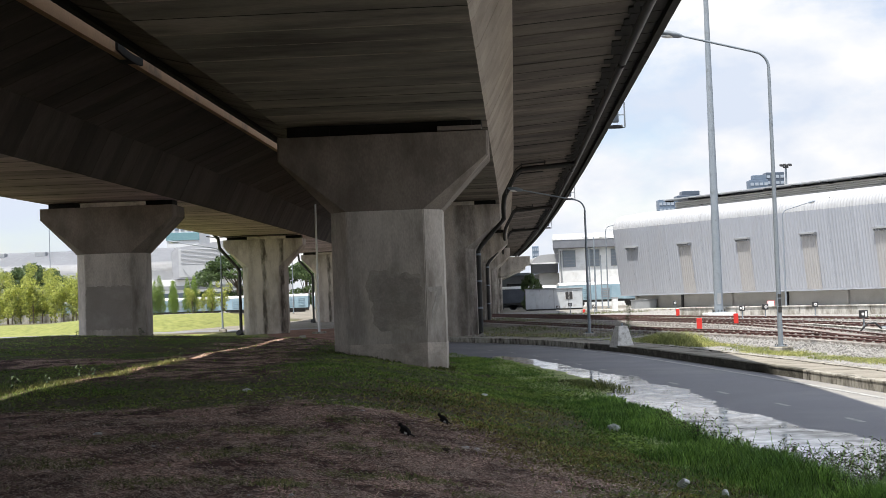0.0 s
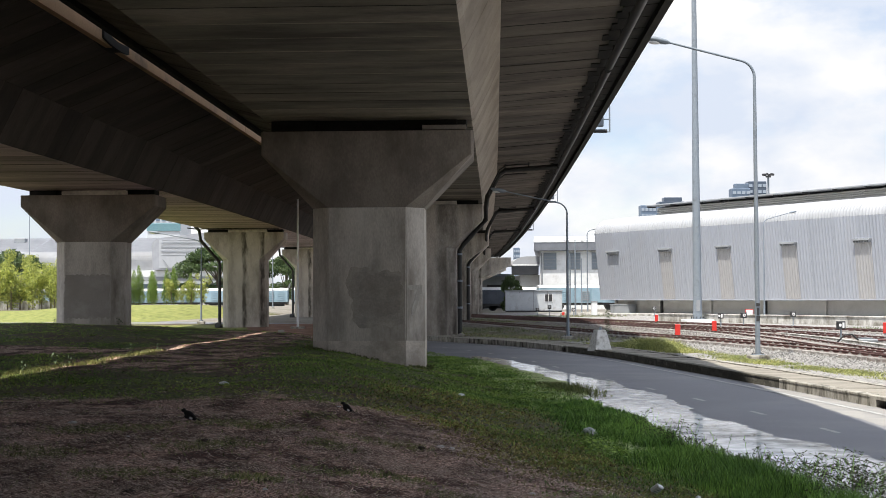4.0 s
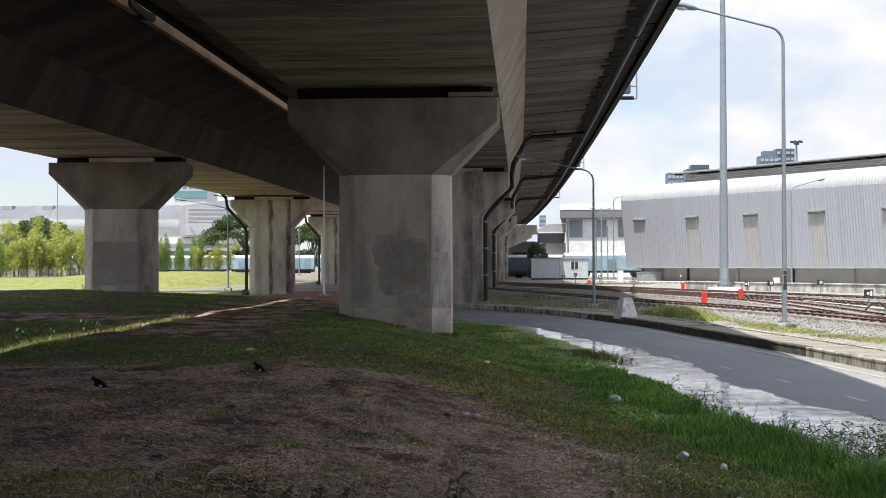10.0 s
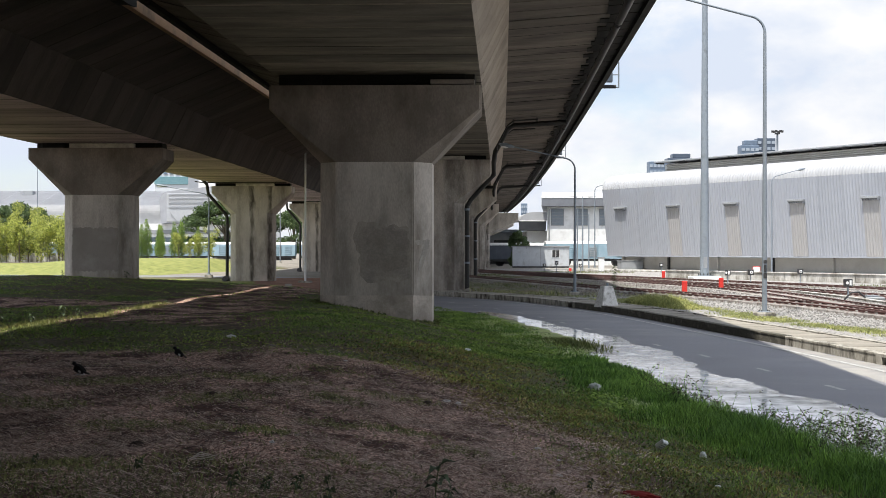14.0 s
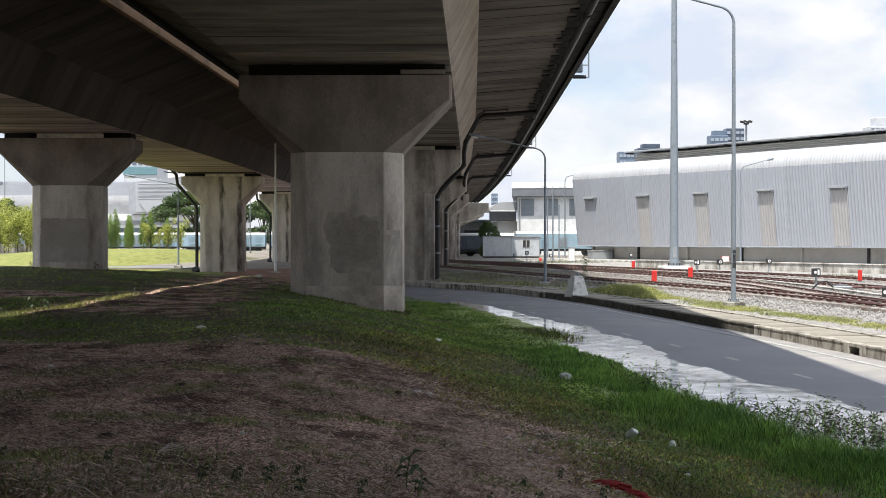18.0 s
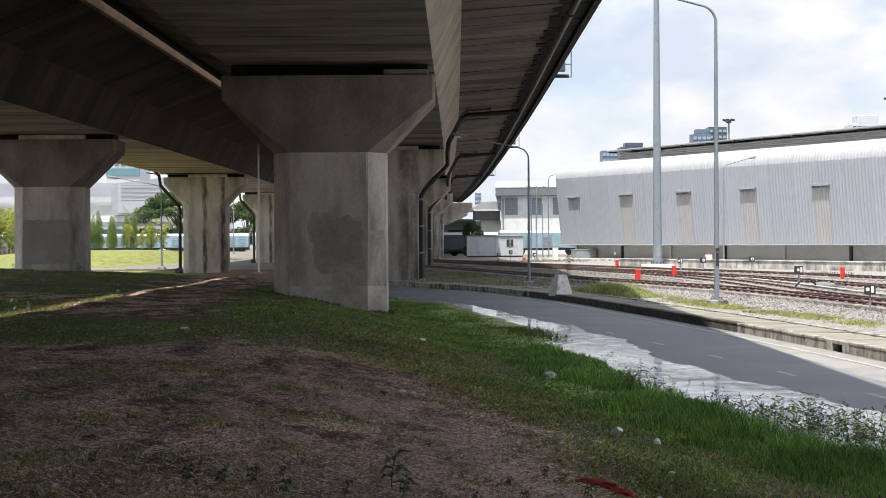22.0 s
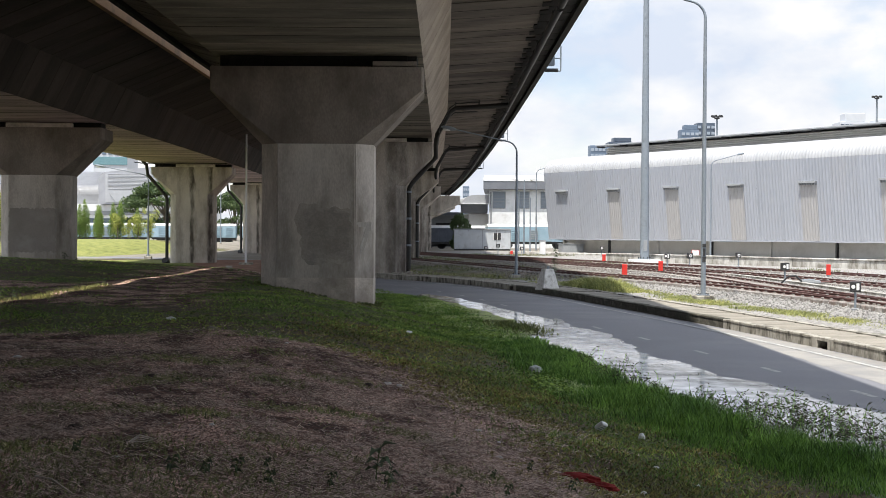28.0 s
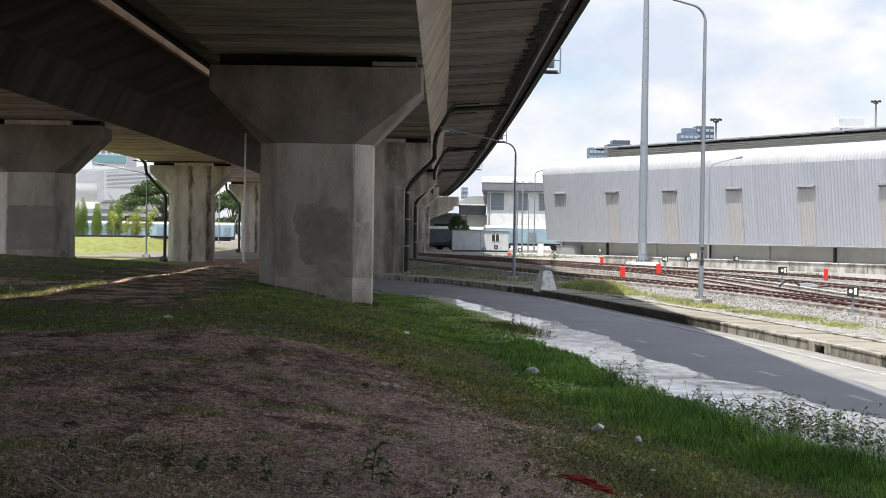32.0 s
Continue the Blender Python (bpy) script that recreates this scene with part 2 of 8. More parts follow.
def thing(name, at, label, category, group="", kind=""):
    ob = new(name)
    ob.empty_display_size = 0.2
    ob.matrix_basis = at
    return tagged(ob, label, category, group, kind)


def box(x0, x1, y0, y1, z0, z1, bevel=0.0, bm=None):
    own = bm is None
    bm = bm or bmesh.new()
    r = bmesh.ops.create_cube(bm, size=1, matrix=Matrix.Translation(((x0 + x1) / 2, (y0 + y1) / 2, (z0 + z1) / 2)) @ Matrix.Diagonal((x1 - x0, y1 - y0, z1 - z0, 1)))
    if bevel:
        es = {e for v in r["verts"] for e in v.link_edges}
        bmesh.ops.bevel(bm, geom=list(es), offset=bevel, segments=1, affect="EDGES")
    return bm


def tube(points, r, sides=8, bm=None, r_end=None):
    """A round tube along points, with closed ends; r_end tapers it."""
    bm = bm or bmesh.new()
    pts = [Vector(p) for p in points]
    rings = []
    for i, p in enumerate(pts):
        d = (pts[min(i + 1, len(pts) - 1)] - pts[max(i - 1, 0)]).normalized()
        u = d.orthogonal().normalized() if i == 0 else (rings_u - d * rings_u.dot(d)).normalized()
        rings_u = u
        w = d.cross(u)
        rad = r + ((r_end if r_end is not None else r) - r) * i / max(1, len(pts) - 1)
        rings.append([bm.verts.new(p + (u * math.cos(2 * math.pi * k / sides) + w * math.sin(2 * math.pi * k / sides)) * rad) for k in range(sides)])
    for a, b in zip(rings, rings[1:]):
        for k in range(sides):
            f = bm.faces.new((a[k], a[(k + 1) % sides], b[(k + 1) % sides], b[k]))
            f.smooth = True
    # the caps have corners of their own, so that the sides shade evenly
    bm.faces.new([bm.verts.new(v.co) for v in rings[0][::-1]])
    bm.faces.new([bm.verts.new(v.co) for v in rings[-1]])
    return bm


def extrude_profile(profile, stations, closed=True, bm=None, caps=True):
    """profile: (across, up) points; stations: (origin, right vector, up offset). UV: metres across, metres along."""
    bm = bm or bmesh.new()
    uvl = bm.loops.layers.uv.verify()
    rings, run, prev = [], [], None
    for o, right in stations:
        o = Vector(o)
        run.append(0.0 if prev is None else run[-1] + (o - prev).length)
        prev = o
        rings.append([bm.verts.new(o + Vector(right) * a + Vector((0, 0, u))) for a, u in profile])
    n = len(profile)
    acc = [0.0]
    for i in range(n):
        a, b = profile[i], profile[(i + 1) % n]
        acc.append(acc[-1] + math.hypot(b[0] - a[0], b[1] - a[1]))
    for j in range(len(rings) - 1):
        for i in range(n if closed else n - 1):
            i2 = (i + 1) % n
            f = bm.faces.new((rings[j][i], rings[j + 1][i], rings[j + 1][i2], rings[j][i2]))
            for lp, uv in zip(f.loops, ((acc[i], run[j]), (acc[i], run[j + 1]), (acc[i + 1], run[j + 1]), (acc[i + 1], run[j]))):
                lp[uvl].uv = uv
    if caps and closed:
        bm.faces.new(rings[0])
        bm.faces.new(rings[-1][::-1])
    return bm


def mesh_from(name, verts, faces):
    """Vertices and equal-sided faces straight into a mesh."""
    v = np.asarray(verts, dtype=np.float32)
    f = np.asarray(faces, dtype=np.int32)
    me = bpy.data.meshes.new(name)
    me.vertices.add(len(v))
    me.vertices.foreach_set("co", v.ravel())
    k = f.shape[1]
    me.loops.add(f.size)
    me.loops.foreach_set("vertex_index", f.ravel())
    me.polygons.add(len(f))
    me.polygons.foreach_set("loop_start", np.arange(0, f.size, k, dtype=np.int32))
    me.polygons.foreach_set("loop_total", np.full(len(f), k, dtype=np.int32))
    me.update(calc_edges=True)
    me.validate()
    return me


# ================= the plan =================


def glide(table, s):
    """Smooth value at s from a short table of (s, value)."""
    xs = np.array([p[0] for p in table], float)
    ys = np.array([p[1] for p in table], float)
    m = np.gradient(ys, xs)
    s = np.asarray(s, float)
    i = np.clip(np.searchsorted(xs, s) - 1, 0, len(xs) - 2)
    h = xs[i + 1] - xs[i]
    t = (s - xs[i]) / h
    inside = ((2 * t ** 3 - 3 * t ** 2 + 1) * ys[i] + (t ** 3 - 2 * t ** 2 + t) * h * m[i] + (-2 * t ** 3 + 3 * t ** 2) * ys[i + 1] + (t ** 3 - t ** 2) * h * m[i + 1])
    lo, hi = ys[0] + (s - xs[0]) * m[0], ys[-1] + (s - xs[-1]) * m[-1]
    return np.where(s < xs[0], lo, np.where(s > xs[-1], hi, inside))


def main_x(y):
    y = np.asarray(y, float)
    return -3.37 + 0.0593 * y - 0.00010 * np.maximum(0, y - 50) ** 2


def main_z(y):
    return 6.80 + 0.0 * np.asarray(y, float)


LEFT_PLAN = ((-20, -17.6), (20, -15.3), (35, -14.4), (56, -13.3), (83, -12.15), (110, -11.35), (140, -10.6), (200, -9.0))


def left_x(y):
    return glide(LEFT_PLAN, y)


def left_z(y):
    return 6.40 + 0.0068 * (np.asarray(y, float) - 35)


# the road, as points of its kerb line and the run of its other edge
KERB = ((9.4, -60), (9.3, 0), (9.15, 14), (8.85, 22), (8.6, 26), (8.2, 31), (7.45, 38.3), (6.35, 47), (4.1, 56.4), (0.75, 63.6), (-1.8, 70), (-3.2, 80), (-4.0, 92), (-7, 103), (-14, 110.5), (-24, 114), (-45, 116.5), (-80, 118))


def kerb_points(step=0.5):
    """Even steps along the kerb line, with the way and the side towards the rails."""
    P = [Vector((x, y, 0)) for x, y in KERB]
    out = []
    for i in range(len(P) - 1):
        a, b = P[max(0, i - 1)], P[i]
        c, d = P[i + 1], P[min(len(P) - 1, i + 2)]
        n = max(2, int((c - b).length / 0.25))
        for k in range(n):
            t = k / n
            out.append(0.5 * ((2 * b) + (c - a) * t + (2 * a - 5 * b + 4 * c - d) * t * t + (3 * b - a - 3 * c + d) * t ** 3))
    out.append(P[-1])
    res, need, last = [out[0]], step, out[0]
    for p in out[1:]:
        while (p - last).length >= need:
            last = last.lerp(p, need / (p - last).length)
            res.append(last)
            need = step
        need -= (p - last).length
        last = p
    rows = []
    for i, p in enumerate(res):
        d = (res[min(i + 1, len(res) - 1)] - res[max(i - 1, 0)]).normalized()
        rows.append((p, d, Vector((d.y, -d.x, 0))))
    return rows


KP = kerb_points(0.5)
KP_XY = np.array([(p.x, p.y) for p, d, s in KP])
KP_SIDE = np.array([(s.x, s.y) for p, d, s in KP])


def kerb_offset(x, y):
    """Signed metres from the kerb line: positive on the rails' side."""
    x, y = np.atleast_1d(np.asarray(x, float)), np.atleast_1d(np.asarray(y, float))
    out = np.empty(x.shape)
    for i in range(0, len(x), 4000):
        dx = x[i:i + 4000, None] - KP_XY[None, :, 0]
        dy = y[i:i + 4000, None] - KP_XY[None, :, 1]
        k = np.argmin(dx * dx + dy * dy, axis=1)
        r = np.arange(len(k))
        side = np.sign(dx[r, k] * KP_SIDE[k, 0] + dy[r, k] * KP_SIDE[k, 1])
        out[i:i + 4000] = side * np.sqrt((dx * dx + dy * dy)[r, k])
    return out


def vnoise(x, y, freq, seed=0):
    """Value noise on a lattice, 0 to 1."""
    lat = np.random.default_rng(900 + seed).uniform(0, 1, (64, 64))
    u, v = np.asarray(x) * freq + 200.0, np.asarray(y) * freq + 200.0
    i, j = np.floor(u).astype(int), np.floor(v).astype(int)
    a, b = u - i, v - j
    a, b = a * a * (3 - 2 * a), b * b * (3 - 2 * b)
    i, j, i1, j1 = i % 64, j % 64, (i + 1) % 64, (j + 1) % 64
    return (lat[i, j] * (1 - a) + lat[i1, j] * a) * (1 - b) + (lat[i, j1] * (1 - a) + lat[i1, j1] * a) * b


def smooth(a, b, t):
    t = np.clip((t - a) / (b - a), 0, 1)
    return t * t * (3 - 2 * t)


def hump(x, y):
    """Soft unevenness of the earth."""
    return (0.035 * np.sin(0.9 * x + 1.3 * np.sin(0.35 * y)) * np.sin(0.55 * y + 0.7) + 0.018 * np.sin(2.3 * x + 0.6) * np.sin(1.9 * y + 1.1 * np.sin(1.4 * x)))


ROAD_W = 4.6


def apron_line(x, y):
    """Below zero on the lawn; above it the paved apron behind the far pier."""
    return x + 23.0 - 0.17 * (y - 112.0)


def terrain(x, y):
    """Height of the ground: road level 0, an earth mound, the track bed, a grassy bank far off."""
    x, y = np.atleast_1d(np.asarray(x, float)), np.atleast_1d(np.asarray(y, float))
    u = -kerb_offset(x, y) - ROAD_W
    near = smooth(66, 48, y)                       # the mound runs out towards the crossing road
    mound = (0.80 + 0.34 * smooth(24, 52, y) * smooth(-3, -12, x)) * smooth(0.9, 6.4, u) * np.maximum(near, smooth(-6, -14, x) * smooth(71, 51, y))
    z = mound + hump(x, y) * smooth(0.5, 3.0, u) * smooth(90, 40, y)
    v = kerb_offset(x, y) - 1.2
    z = z + np.where(v > 0, 0.20 * smooth(0.0, 0.4, v) + 0.12 * smooth(2.0, 4.5, v), 0.0) * smooth(140, 110, y) * smooth(-12, -4, x)
    z = z + 0.62 * smooth(1.0, 14.0, v) * smooth(0, -7, apron_line(x, y)) * smooth(90, 100, y)
    z = z + 0.62 * smooth(-42, -35, x) * smooth(-19, -25, x) * smooth(118, 146, y) * smooth(176, 166, y)
    under = (u > -ROAD_W - 1.25) & (u < 0.3)
    return np.where(under, -0.12, z)


def height(x, y):
    return float(terrain([x], [y])[0])

# ================= the ground =================

def ground_material():
    m = bpy.data.materials.new("earth_and_turf")
    m.use_nodes = True
    nt = m.node_tree
    N, L = nt.nodes.new, nt.links.new
    b = nt.nodes["Principled BSDF"]
    co = N("ShaderNodeTexCoord")
    vec = co.outputs["Object"]

    def noise_of(scale, detail=6, rough=0.55, stretch=None):
        n = N("ShaderNodeTexNoise")
        n.inputs["Scale"].default_value, n.inputs["Detail"].default_value, n.inputs["Roughness"].default_value = scale, detail, rough
        if stretch:
            mp = N("ShaderNodeMapping")
            mp.inputs["Scale"].default_value = stretch
            L(vec, mp.inputs[0])
            L(mp.outputs[0], n.inputs["Vector"])
        else:
            L(vec, n.inputs["Vector"])
        return n.outputs[0]

    def ramp(v, stops):
        r = N("ShaderNodeValToRGB")
        while len(r.color_ramp.elements) < len(stops):
            r.color_ramp.elements.new(0.5)
        for e, (p, c) in zip(r.color_ramp.elements, stops):
            e.position, e.color = p, (*c, 1)
        L(v, r.inputs[0])
        return r.outputs[0]

    def blend(fac, a, c):
        x = N("ShaderNodeMix")
        x.data_type = "RGBA"
        L(fac, x.inputs[0])
        L(a, x.inputs[6])
        L(c, x.inputs[7])
        return x.outputs[2]
    straw = ramp(noise_of(46, 6, 0.75, (1, 0.28, 1)), ((0.41, (0.060, 0.026, 0.018)), (0.50, (0.35, 0.205, 0.156)), (0.59, (0.95, 0.70, 0.57))))
    loam = ramp(noise_of(30, 6, 0.7), ((0.44, (0.018, 0.006, 0.004)), (0.64, (0.17, 0.066, 0.042))))
    soil = blend(ramp(noise_of(1.5, 8, 0.72, (1, 0.6, 1)), ((0.45, (0, 0, 0)), (0.55, (1, 1, 1)))), loam, straw)
    turf = ramp(noise_of(26, 6, 0.72), ((0.40, (0.020, 0.020, 0.008)), (0.54, (0.10, 0.12, 0.030)), (0.68, (0.28, 0.30, 0.09))))
    dry = ramp(noise_of(9, 5), ((0.35, (0.045, 0.028, 0.020)), (0.65, (0.15, 0.10, 0.065))))
    turf = blend(ramp(noise_of(0.5, 6, 0.6), ((0.42, (0, 0, 0)), (0.60, (1, 1, 1)))), turf, dry)
    stone = ramp(noise_of(9, 8, 0.7), ((0.34, (0.13, 0.125, 0.12)), (0.5, (0.30, 0.29, 0.275)), (0.66, (0.46, 0.45, 0.43))))
    lawn = ramp(noise_of(1.7, 9, 0.76, (1, 0.35, 1)), ((0.30, (0.085, 0.105, 0.022)), (0.48, (0.19, 0.21, 0.05)), (0.68, (0.29, 0.29, 0.085))))
    far = ramp(noise_of(0.25, 7, 0.6), ((0.35, (0.18, 0.165, 0.14)), (0.65, (0.27, 0.25, 0.215))))
    at = N("ShaderNodeAttribute")
    at.attribute_name = "cover"
    sp = N("ShaderNodeSeparateColor")
    L(at.outputs["Color"], sp.inputs[0])
    a2 = N("ShaderNodeAttribute")
    a2.attribute_name = "cover_far"
    s2 = N("ShaderNodeSeparateColor")
    L(a2.outputs["Color"], s2.inputs[0])
    wob = noise_of(2.2, 6, 0.7)

    def edge(fac):
        add = N("ShaderNodeMath")
        add.operation = "MULTIPLY_ADD"
        add.inputs[1].default_value, add.inputs[2].default_value = 0.9, -0.45
        L(wob, add.inputs[0])
        su = N("ShaderNodeMath")
        su.operation = "ADD"
        L(fac, su.inputs[0])
        L(add.outputs[0], su.inputs[1])
        return ramp(su.outputs[0], ((0.38, (0, 0, 0)), (0.62, (1, 1, 1))))
    col = blend(edge(sp.outputs[0]), turf, soil)
    col = blend(edge(sp.outputs[1]), col, stone)
    col = blend(edge(sp.outputs[2]), col, lawn)
    col = blend(edge(s2.outputs[0]), col, far)
    L(col, b.inputs["Base Color"])
    b.inputs["Roughness"].default_value = 0.95
    bp = N("ShaderNodeBump")
    bp.inputs["Strength"].default_value, bp.inputs["Distance"].default_value = 0.8, 0.035
    L(noise_of(38, 5, 0.65), bp.inputs["Height"])
    L(bp.outputs[0], b.inputs["Normal"])
    return m


# sparse growth on the bare earth: x, y, half width, half depth
TUFTS = ((-1.96, 12.5, 0.5, 0.5), (-0.82, 13.0, 0.35, 0.5), (-0.27, 11.3, 0.35, 0.3), (-0.75, 11.2, 0.3, 0.25), (-0.6, 9.2, 0.26, 0.25), (-2.3, 10.3, 0.35, 0.35), (-1.7, 10.35, 0.3, 0.3), (-1.25, 10.2, 0.3, 0.3), (-1.9, 8.1, 0.4, 0.3), (-2.3, 8.3, 0.35, 0.3),
         (-0.34, 14.0, 0.5, 0.4), (-1.8, 14.3, 0.7, 0.5), (-3.1, 13.6, 0.6, 0.5), (-0.2, 9.1, 0.3, 0.2), (0.35, 10.6, 0.3, 0.3), (-3.4, 11.6, 0.5, 0.4), (-1.0, 15.6, 0.6, 0.4), (0.75, 9.4, 0.3, 0.25))


def tuft_cover(x, y):
    out = np.zeros(np.shape(x))
    for a, b, r, s in TUFTS:
        out = np.maximum(out, smooth(1.25, 0.3, np.hypot((x - a) / r, (y - b) / s) + 0.7 * (vnoise(x, y, 3.0, 41) - 0.5)))
    return np.maximum(out, np.where(x < -0.4, 0.4, 0.2) * smooth(8.9, 7.9, y + 1.2 * (vnoise(x, y, 1.4, 43) - 0.5)))


def soil_cover(x, y):
    """Bare straw-strewn earth near the mound's crown, and trodden earth under the viaduct."""
    wob = 1.6 * (vnoise(x, y, 0.45, 1) - 0.5) + 0.9 * (vnoise(x, y, 1.5, 2) - 0.5)
    right = np.interp(y, (0, 10, 12, 14.6, 17, 18.6, 20), (1.5, 1.45, 1.2, 0.75, 0.0, -0.7, -1.6))
    a = smooth(1.1, -1.1, y - 18.6 - wob) * smooth(1.5, -0.7, x - right - 0.6 * wob)
    b = smooth(3.2, 0.8, np.abs(x + 5.9 - 0.02 * y) + 1.5 * (vnoise(x, y, 0.6, 14) - 0.5)) * smooth(22, 26, y) * smooth(60, 50, y) * 0.75
    d = smooth(1.2, 0.6, np.hypot((x + 8.8) / 3.6, (y - 33.0) / 2.4)) * 0.8
    b = np.maximum(b, d)
    c = smooth(58, 64, y) * smooth(108, 100, y) * smooth(3, 0, x) * smooth(-12.5, -10.5, x)
    return np.clip(np.maximum(np.maximum(a, b), c), 0, 1)


def build_ground():
    xs = np.concatenate([np.array([-2500, -1200, -500, -260, -160, -110, -80]), np.arange(-60, -24, 2.0), np.arange(-24, 9, 0.3), np.arange(9, 40, 1.0), np.array([42, 48, 60, 80, 110, 160, 260, 500, 1200, 2500])])
    ys = np.concatenate([np.array([-800, -300, -120, -60, -30, -15]), np.arange(-8, 40, 0.3), np.arange(40, 80, 0.8), np.arange(80, 150, 2.0), np.array([155, 170, 200, 260, 400, 700, 1500, 3000])])
    X, Y = np.meshgrid(xs, ys)
    x, y = X.ravel(), Y.ravel()
    z = terrain(x, y)
    nx, ny = len(xs), len(ys)
    i = np.arange(nx * ny).reshape(ny, nx)
    faces = np.stack([i[:-1, :-1].ravel(), i[:-1, 1:].ravel(), i[1:, 1:].ravel(), i[1:, :-1].ravel()], 1)
    me = mesh_from("ground", np.stack([x, y, z], 1), faces)
    me.shade_smooth()
    off = kerb_offset(x, y)
    soil = soil_cover(x, y)
    # darker cover under the deck, for old ballast and for its shade
    stone = smooth(1.3, 1.7, off) * smooth(250, 150, y) * smooth(20, 40, 70 - np.abs(x - 30)) * (1 - 0.60 * smooth(52, 58, y) * smooth(15, 9, x) * smooth(104, 96, y))
    lawn = smooth(0, 3, terrain(x, y) - 0.0) * 0 + smooth(58, 74, y) * np.where(y > 100, smooth(0.6, -0.6, apron_line(x, y)), smooth(-7, -13, x)) * smooth(-8, 0, 150 - y)
    far = np.maximum(smooth(150, 165, y), smooth(-0.6, 0.6, apron_line(x, y)) * smooth(104, 108, y) * smooth(1, -3, x))
    for nm, (r, g, bb) in (("cover", (soil, stone, lawn)), ("cover_far", (far, far * 0, far * 0))):
        at = me.attributes.new(nm, "FLOAT_COLOR", "POINT")
        at.data.foreach_set("color", np.stack([r, g, bb, np.ones_like(r)], 1).astype(np.float32).ravel())
    ob = hang("ground", me, ground_material())
    tagged(ob, "straw-strewn earth and green turf mound with gravel beyond", "ground", kind="structure")


build_ground()


def ribbon(rows, o0, o1, z, step_uv=True):
    """A flat strip between two offsets of the kerb line."""
    bm = bmesh.new()
    prev = None
    for p, d, s in rows:
        a, b = bm.verts.new(p + s * o0 + Vector((0, 0, z))), bm.verts.new(p + s * o1 + Vector((0, 0, z)))
        if prev:
            bm.faces.new((prev[0], prev[1], b, a))
        prev = (a, b)
    return bm


def build_road():
    wide = [(p + s * (-7.2 + 2.5 * float(smooth(56, 66, p.y))), p + s * 0.02) for p, d, s in KP]
    bm = bmesh.new()
    ends = [(bm.verts.new(a), bm.verts.new(b)) for a, b in wide]
    for (a, b), (c, d) in zip(ends, ends[1:]):
        bm.faces.new((a, b, d, c))
    road = part("road", bm, ASPHALT)
    tagged(road, "grey asphalt service road, partly flooded along one side", "road", kind="structure")
    line = part("edge_line", ribbon(KP, -0.58, -0.46, 0.009), ROADPAINT, road, "worn white edge line")
    ys = [p.y for p, d, s in KP]
    y = 11.2
    while y < 64:
        run = []
        for e in range(4):
            yy = y + e * 0.25
            i = min(range(len(ys)), key=lambda q: abs(ys[q] - yy) + (0 if KP[q][0].x > -2 else 50))
            p, d, s = KP[i]
            run.append((p + d * ((yy - p.y) / max(0.3, d.y)), d, s))
        o = -2.4 - 0.05 * (min(y, 34.0) - 20.8)
        part("lane_dash", ribbon(run, o - 0.05, o + 0.05, 0.004), ROADPAINT, road)
        y += 3.2
    return road


road = build_road()

# ================= viaducts =================


def stations(fx, fz, y0, y1, step):
    out = []
    n = int((y1 - y0) / step)
    for i in range(n + 1):
        y = y0 + (y1 - y0) * i / n
        x = float(fx(y))
        d = Vector((float(fx(y + 0.5)) - float(fx(y - 0.5)), 1.0, 0)).normalized()
        out.append((Vector((x, y, float(fz(y)))), Vector((d.y, -d.x, 0)), d))
    return out


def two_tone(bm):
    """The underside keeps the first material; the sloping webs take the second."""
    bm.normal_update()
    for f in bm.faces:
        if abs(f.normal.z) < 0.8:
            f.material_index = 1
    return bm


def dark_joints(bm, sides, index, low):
    """Some of the narrow recesses between the boards of the underside are black."""
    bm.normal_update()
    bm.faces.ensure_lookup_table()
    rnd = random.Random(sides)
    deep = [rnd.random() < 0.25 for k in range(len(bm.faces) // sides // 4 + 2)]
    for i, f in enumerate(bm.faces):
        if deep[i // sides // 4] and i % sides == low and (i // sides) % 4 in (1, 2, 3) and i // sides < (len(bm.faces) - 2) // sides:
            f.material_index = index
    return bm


def board_tones(ob, sides, seed):
    """A random shade for each board, as a face attribute."""
    n = len(ob.data.polygons)
    rnd = np.random.default_rng(seed)
    k = np.arange(n) // sides // 4
    at = ob.data.attributes.new("tone", "FLOAT", "FACE")
    at.data.foreach_set("value", rnd.uniform(0, 1, int(k.max()) + 2)[k].astype(np.float32))
    return ob


